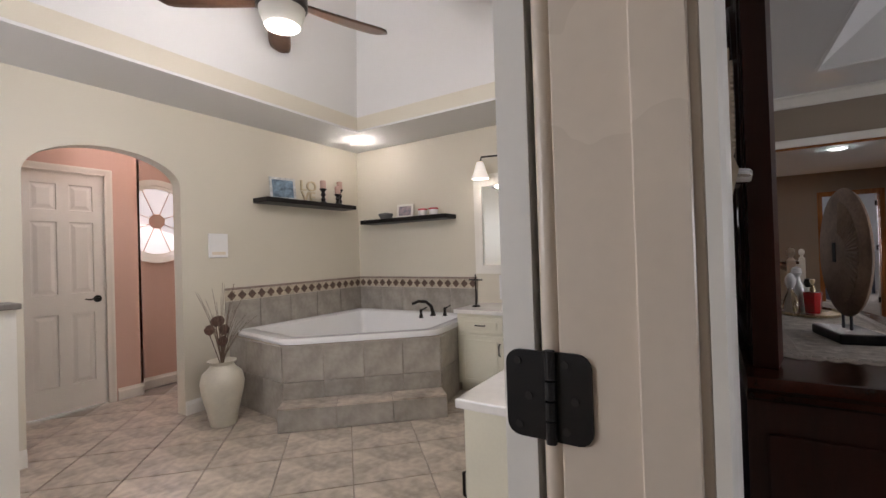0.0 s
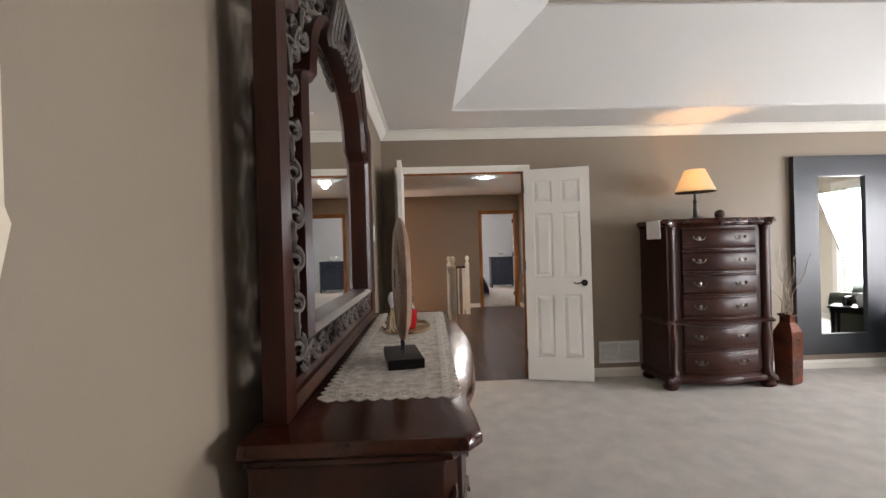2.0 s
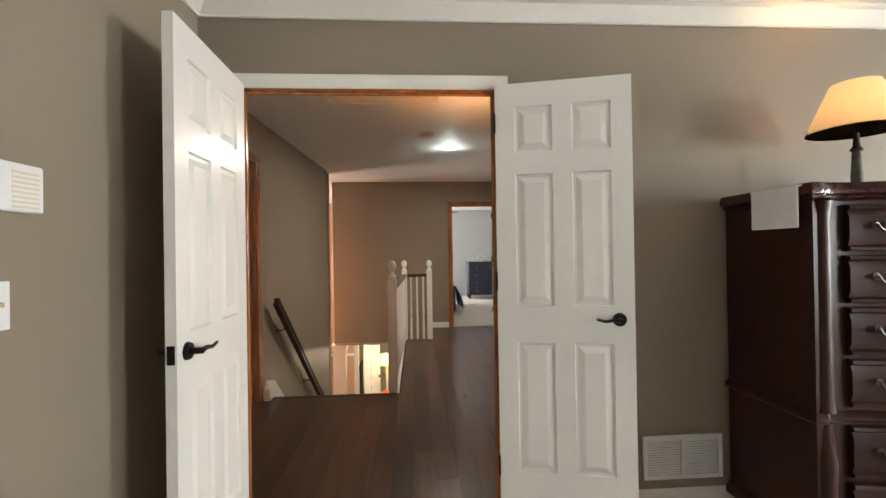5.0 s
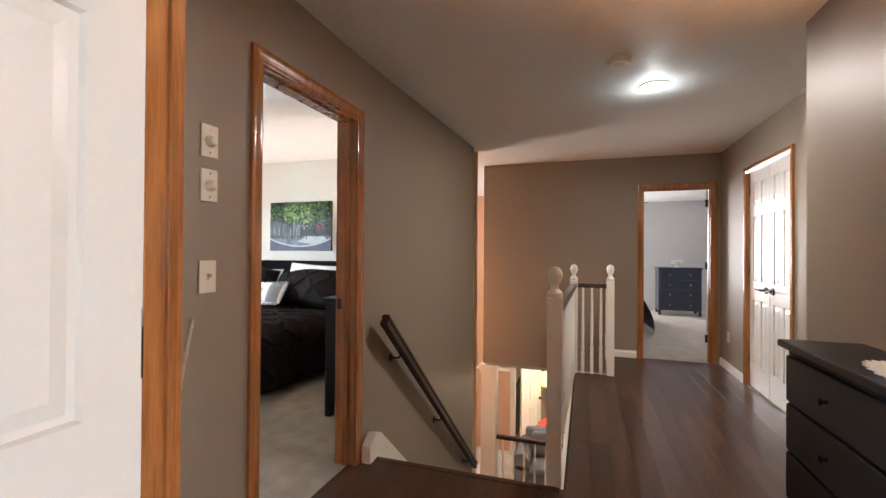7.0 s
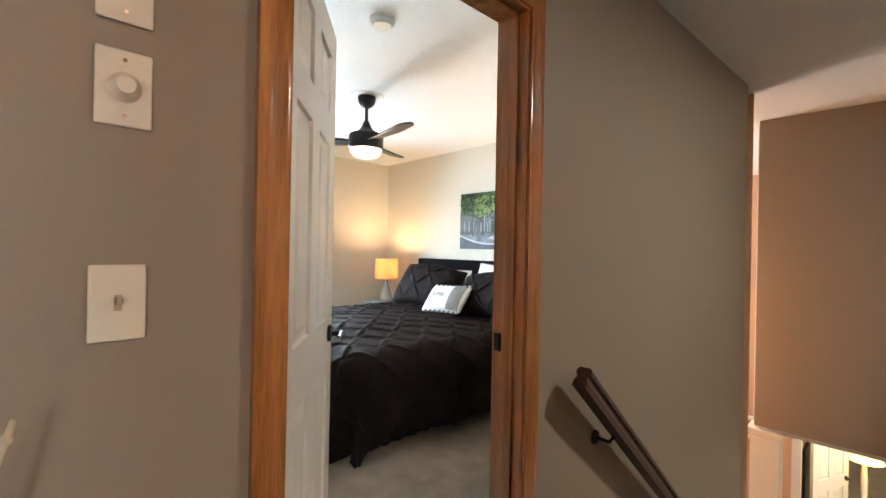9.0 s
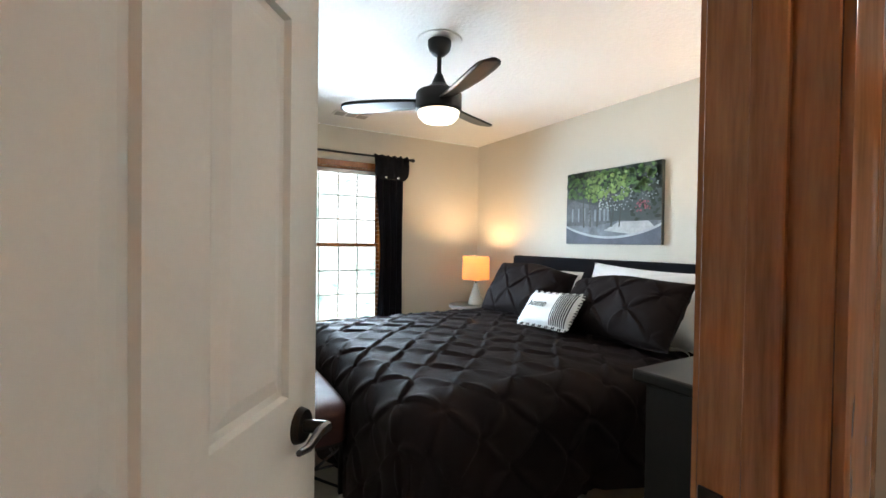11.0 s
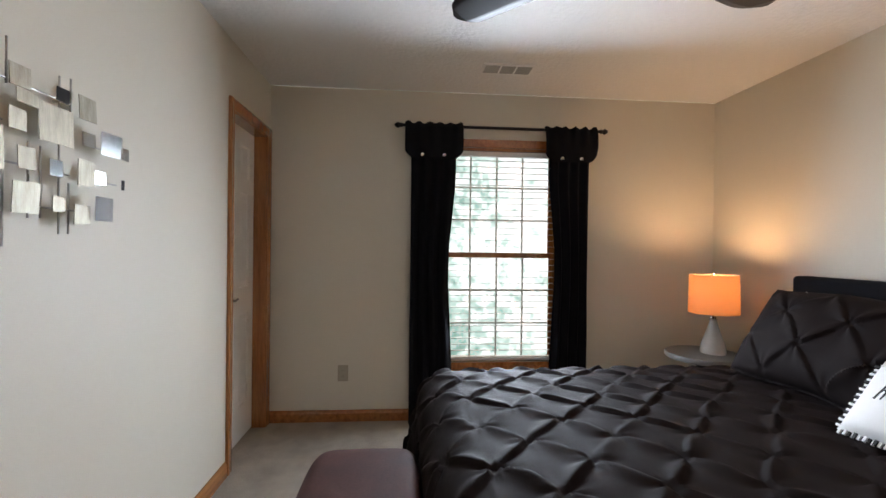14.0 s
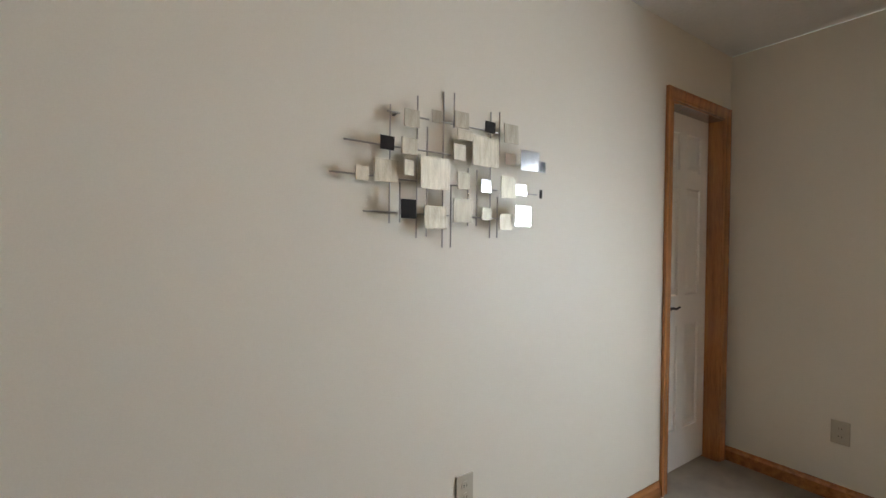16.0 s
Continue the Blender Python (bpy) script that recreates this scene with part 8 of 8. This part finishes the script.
# ceiling fan and vent, smoke detector
ceiling_fan("ceiling_fan", pose(-2.36, 7.43, H), 0.36, 0.54, 0.155, (222, 116, 352), BLACKMETAL, BLACKPAINT, "black three-blade ceiling fan with a lit bowl", glow("lit_fan_bowl", (1, 0.86, 0.66), 3.0), 0.062)
md = thing("ceiling_medallion", "round white plate behind the fan canopy", "ceiling plate", pose(-2.36, 7.43, H))
part("disc", lathe(bmesh.new(), [(0.07, -0.0), (0.13, -0.0), (0.125, -0.006), (0.07, -0.008)], seg=36), CEIL, md, smooth=True)
vt = thing("ceiling_vent", "white ceiling air vent with slats", "air vent", pose(-4.045, 7.465, H))
part("frame", boxes((-0.075, -0.06, -0.165, 0.165, -0.01, 0), (0.06, 0.075, -0.165, 0.165, -0.01, 0), (-0.06, 0.06, -0.165, -0.15, -0.01, 0), (-0.06, 0.06, 0.15, 0.165, -0.01, 0), (-0.06, 0.06, -0.055, -0.045, -0.01, 0), (-0.06, 0.06, 0.045, 0.055, -0.01, 0)), PLASTICW, vt)
part("dark_back", boxes((-0.06, 0.06, -0.15, 0.15, -0.003, -0.0005)), mat("vent_shadow", (0.10, 0.095, 0.09), 0.8), vt)
for k in range(7):
    for a, b in ((-0.149, -0.056), (-0.044, 0.044), (0.056, 0.149)):
        part("slat", prism(bmesh.new(), [(-0.056 + k * 0.017, -0.009), (-0.054 + k * 0.017, -0.009), (-0.048 + k * 0.017, -0.004), (-0.050 + k * 0.017, -0.004)], "y", a, b), mat("vent_slat", (0.42, 0.41, 0.39), 0.6) if k == 0 and a < -0.1 else bpy.data.materials["vent_slat"], vt)
sd2 = thing("smoke_detector", "round white smoke detector on the guest room ceiling", "smoke detector", pose(-1.36, 6.86, H))
part("case", lathe(bmesh.new(), [(0.065, 0), (0.065, -0.02), (0.05, -0.034), (0, -0.036)], seg=28), PLASTICW, sd2, smooth=True)
part("grille", lathe(bmesh.new(), [(0.052, -0.033), (0.046, -0.037), (0.042, -0.036)], seg=28), PLASTIC, sd2)

# canvas print of a tree-lined street
cv = thing("canvas_print", "canvas print of a tree-lined street", "picture", pose(-2.572, 9.214, 1.577))
CWD, CHT, CDP = 0.925, 0.63, 0.034
part("canvas", box(bmesh.new(), -CWD / 2, CWD / 2, -CDP, 0, -CHT / 2, CHT / 2, 0.003), mat("canvas_sky", (0.075, 0.095, 0.09), 0.7, var=0.3, scale=5, fine=400, bump=0.3), cv)


def paint(name, polys, depth, m):
    bm = bmesh.new()
    for p_ in polys:
        prism(bm, p_, "y", -CDP - depth, -CDP - depth + 0.0003)
    return part(name, bm, m, cv)


X = CWD / 2
paint("street", [[(-X, -0.30), (X, -0.30), (X, -0.13), (0.10, -0.12), (-0.15, -0.16), (-X, -0.15)]], 0.0006, mat("print_street", (0.20, 0.22, 0.25), 0.6, var=0.35, scale=7, fine=40))
paint("street_front", [[(-X, -0.15), (-X, 0.10), (-0.30, 0.05), (-0.12, 0.01), (0.02, -0.02), (0.02, -0.12), (-0.12, -0.16)]], 0.0010, mat("print_facade", (0.13, 0.145, 0.155), 0.6, var=0.4, scale=10, fine=60))
paint("pale_windows", [[(x_, -0.12), (x_ + 0.018, -0.12), (x_ + 0.018, -0.02 + 0.02 * (x_ < -0.25)), (x_, -0.02 + 0.02 * (x_ < -0.25))] for x_ in (-0.40, -0.33, -0.265, -0.205, -0.15, -0.10, -0.055, -0.02)], 0.0014, mat("print_pale", (0.24, 0.27, 0.30), 0.6, var=0.2, scale=12, fine=60))
paint("sunlit_road", [[(-0.05, -0.20), (0.10, -0.13), (0.36, -0.13), (0.42, -0.19), (0.2, -0.23)]], 0.0014, mat("print_sunlit", (0.50, 0.51, 0.52), 0.6, var=0.2, scale=12, fine=60))
curb = [(-X + CWD * k / 24, -0.155 - 0.10 * math.sin(math.pi * k / 24) ** 0.8 - 0.0) for k in range(25)]
paint("kerb_line", [[(x_, z_ + 0.008) for x_, z_ in curb] + [(x_, z_ - 0.012) for x_, z_ in reversed(curb)]], 0.0018, mat("print_kerb", (0.44, 0.46, 0.50), 0.6, var=0.15, scale=12, fine=60))
paint("lower_road", [[(x_, z_ - 0.012) for x_, z_ in curb] + [(X, -CHT / 2 + 0.002), (-X, -CHT / 2 + 0.002)]], 0.0018, mat("print_asphalt", (0.085, 0.095, 0.13), 0.6, var=0.2, scale=12, fine=60))
trunk = []
for x0_, x1_, z1_ in ((-0.26, -0.27, 0.12), (-0.12, -0.10, 0.14), (0.02, 0.08, 0.16), (0.03, -0.02, 0.12), (-0.19, -0.20, 0.1), (0.10, 0.12, 0.05)):
    trunk.append([(x0_ - 0.007, -0.17), (x0_ + 0.007, -0.17), (x1_ + 0.004, z1_), (x1_ - 0.004, z1_)])
paint("tree_trunks", trunk, 0.0022, mat("print_trunk", (0.055, 0.06, 0.05), 0.6, var=0.2, scale=12, fine=60))
rng = random.Random(21)


def leaves(name, n, box_, rr, m, depth):
    polys = []
    for _ in range(n):
        x_, z_ = rng.uniform(box_[0], box_[1]), rng.uniform(box_[2], box_[3])
        r_ = rng.uniform(*rr)
        k_ = rng.randint(5, 7)
        polys.append([(max(-X, min(X, x_ + r_ * rng.uniform(0.6, 1.2) * math.cos(2 * math.pi * j / k_))), max(-CHT / 2, min(CHT / 2, z_ + r_ * rng.uniform(0.5, 1.0) * math.sin(2 * math.pi * j / k_)))) for j in range(k_)])
    return paint(name, polys, depth, m)


leaves("dark_foliage", 150, (-0.46, 0.46, 0.10, 0.31), (0.02, 0.05), mat("print_dark_leaf", (0.018, 0.035, 0.016), 0.6, var=0.4, scale=16, fine=90), 0.0026)
leaves("dark_shrubs", 70, (0.20, 0.45, -0.12, 0.2), (0.008, 0.022), bpy.data.materials["print_dark_leaf"], 0.0027)
leaves("green_foliage", 230, (-0.44, 0.40, 0.09, 0.30), (0.012, 0.03), mat("print_green_leaf", (0.12, 0.24, 0.06), 0.6, var=0.5, scale=20, fine=90), 0.0030)
leaves("sky_gaps", 110, (-0.10, 0.22, -0.04, 0.16), (0.004, 0.011), mat("print_pale_sky", (0.45, 0.50, 0.50), 0.6, var=0.2, scale=20, fine=90), 0.0028)
leaves("right_facade_windows", 30, (0.30, 0.45, 0.0, 0.22), (0.004, 0.009), bpy.data.materials["print_pale_sky"], 0.0029)
leaves("bright_foliage", 120, (-0.24, 0.18, 0.05, 0.27), (0.010, 0.025), mat("print_bright_leaf", (0.36, 0.55, 0.16), 0.6, var=0.4, scale=20, fine=90), 0.0034)
leaves("pink_flowers", 40, (0.25, 0.37, -0.06, 0.03), (0.004, 0.010), mat("print_pink", (0.45, 0.12, 0.16), 0.6, var=0.3, scale=20, fine=90), 0.0036)

# metal wall sculpture of small plates on rods
art = thing("metal_wall_art", "wall sculpture of small metal plates on thin rods", "wall sculpture")
AY = 5.905
BRUSHED = mat("streaked_champagne_metal", (0.50, 0.46, 0.37), 0.5, 0.6, var=0.3, scale=9, fine=70, bump=0.1, stretch=(9, 9, 1), color2=(0.30, 0.26, 0.19), tone=0.15)
SILVER = mat("polished_silver_plate", (0.78, 0.80, 0.82), 0.16, 1.0, var=0.05, scale=5, fine=60, bump=0.02)
BLACKPLATE = mat("black_plate", (0.012, 0.009, 0.008), 0.5, 0.0, spec=0.12, var=0.2, scale=9, fine=70)
ROD = mat("steel_rod", (0.45, 0.43, 0.40), 0.3, 1.0, var=0.2, scale=12, fine=60)
plates_a = [(-2.255, 1.684, -2.308, 1.631), (-2.347, 1.694, -2.381, 1.655), (-2.445, 1.713, -2.502, 1.659), (-2.655, 1.706, -2.722, 1.637), (-2.238, 1.593, -2.292, 1.544), (-2.437, 1.604, -2.488, 1.552), (-2.508, 1.641, -2.624, 1.541), (-2.161, 1.525, -2.239, 1.458), (-2.1, 1.495, -2.141, 1.456)]
plates_b = [(-2.308, 1.549, -2.419, 1.448), (-2.445, 1.512, -2.494, 1.456), (-2.627, 1.515, -2.698, 1.442), (-2.427, 1.425, -2.499, 1.349), (-2.33, 1.398, -2.411, 1.325), (-2.55, 1.402, -2.591, 1.36), (-2.633, 1.387, -2.695, 1.331), (-2.444, 1.65, -2.507, 1.617), (-2.244, 1.527, -2.278, 1.48)]
plates_dark = [(-2.17, 1.589, -2.216, 1.549), (-2.235, 1.41, -2.287, 1.353), (-2.556, 1.694, -2.602, 1.656), (-2.826, 1.484, -2.838, 1.452)]
plates_silver = [(-2.646, 1.597, -2.693, 1.557), (-2.723, 1.618, -2.811, 1.548), (-2.551, 1.5, -2.596, 1.456), (-2.721, 1.498, -2.771, 1.458), (-2.698, 1.418, -2.781, 1.345), (-2.81, 1.586, -2.843, 1.546)]
rng = random.Random(3)
for rows, m_, lab in ((plates_a, BRUSHED, ""), (plates_b, BRUSHED, ""), (plates_dark, BLACKPLATE, "black metal plate"), (plates_silver, SILVER, "mirror-bright plate")):
    for x0_, z1_, x1_, z0_ in rows:
        bm = bmesh.new()
        box(bm, -abs(x1_ - x0_) / 2, abs(x1_ - x0_) / 2, -0.001, 0.001, -(z1_ - z0_) / 2, (z1_ - z0_) / 2)
        ob = part("plate", bm, m_, art, lab)
        ob.matrix_local = pose((x0_ + x1_) / 2, AY + rng.uniform(-0.012, 0.016), (z0_ + z1_) / 2, rng.uniform(-3, 3), 0, rng.uniform(-4, 4))
rods_h = [(-2.206, -2.247, 1.67), (-2.072, -2.25, 1.568), (-2.294, -2.436, 1.569), (-2.315, -2.35, 1.669), (-2.392, -2.444, 1.67), (-2.502, -2.639, 1.671), (-2.032, -2.162, 1.474), (-2.237, -2.309, 1.472), (-2.418, -2.518, 1.471), (-2.581, -2.637, 1.469), (-2.707, -2.835, 1.468), (-2.132, -2.238, 1.371), (-2.284, -2.429, 1.371), (-2.509, -2.709, 1.37), (-2.693, -2.817, 1.57)]
rods_v = [(-2.218, 1.692, 1.338), (-2.253, 1.463, 1.342), (-2.312, 1.736, 1.296), (-2.349, 1.646, 1.301), (-2.41, 1.768, 1.267), (-2.443, 1.472, 1.267), (-2.452, 1.773, 1.66), (-2.513, 1.535, 1.34), (-2.55, 1.531, 1.342), (-2.61, 1.739, 1.301), (-2.644, 1.447, 1.302), (-2.65, 1.746, 1.593)]
for a, b, z in rods_h:
    part("rod", tube(bmesh.new(), (a, AY - 0.02, z), (b, AY - 0.02, z), 0.0028, seg=8), ROD, art)
for x_, a, b in rods_v:
    part("rod", tube(bmesh.new(), (x_, AY - 0.025, a), (x_, AY - 0.025, b), 0.0028, seg=8), ROD, art)
for x_, z_ in ((-2.24, 1.67), (-2.62, 1.67), (-2.4, 1.372)):
    part("standoff", tube(bmesh.new(), (x_, 5.856, z_), (x_, AY - 0.02, z_), 0.004, seg=8), ROD, art)
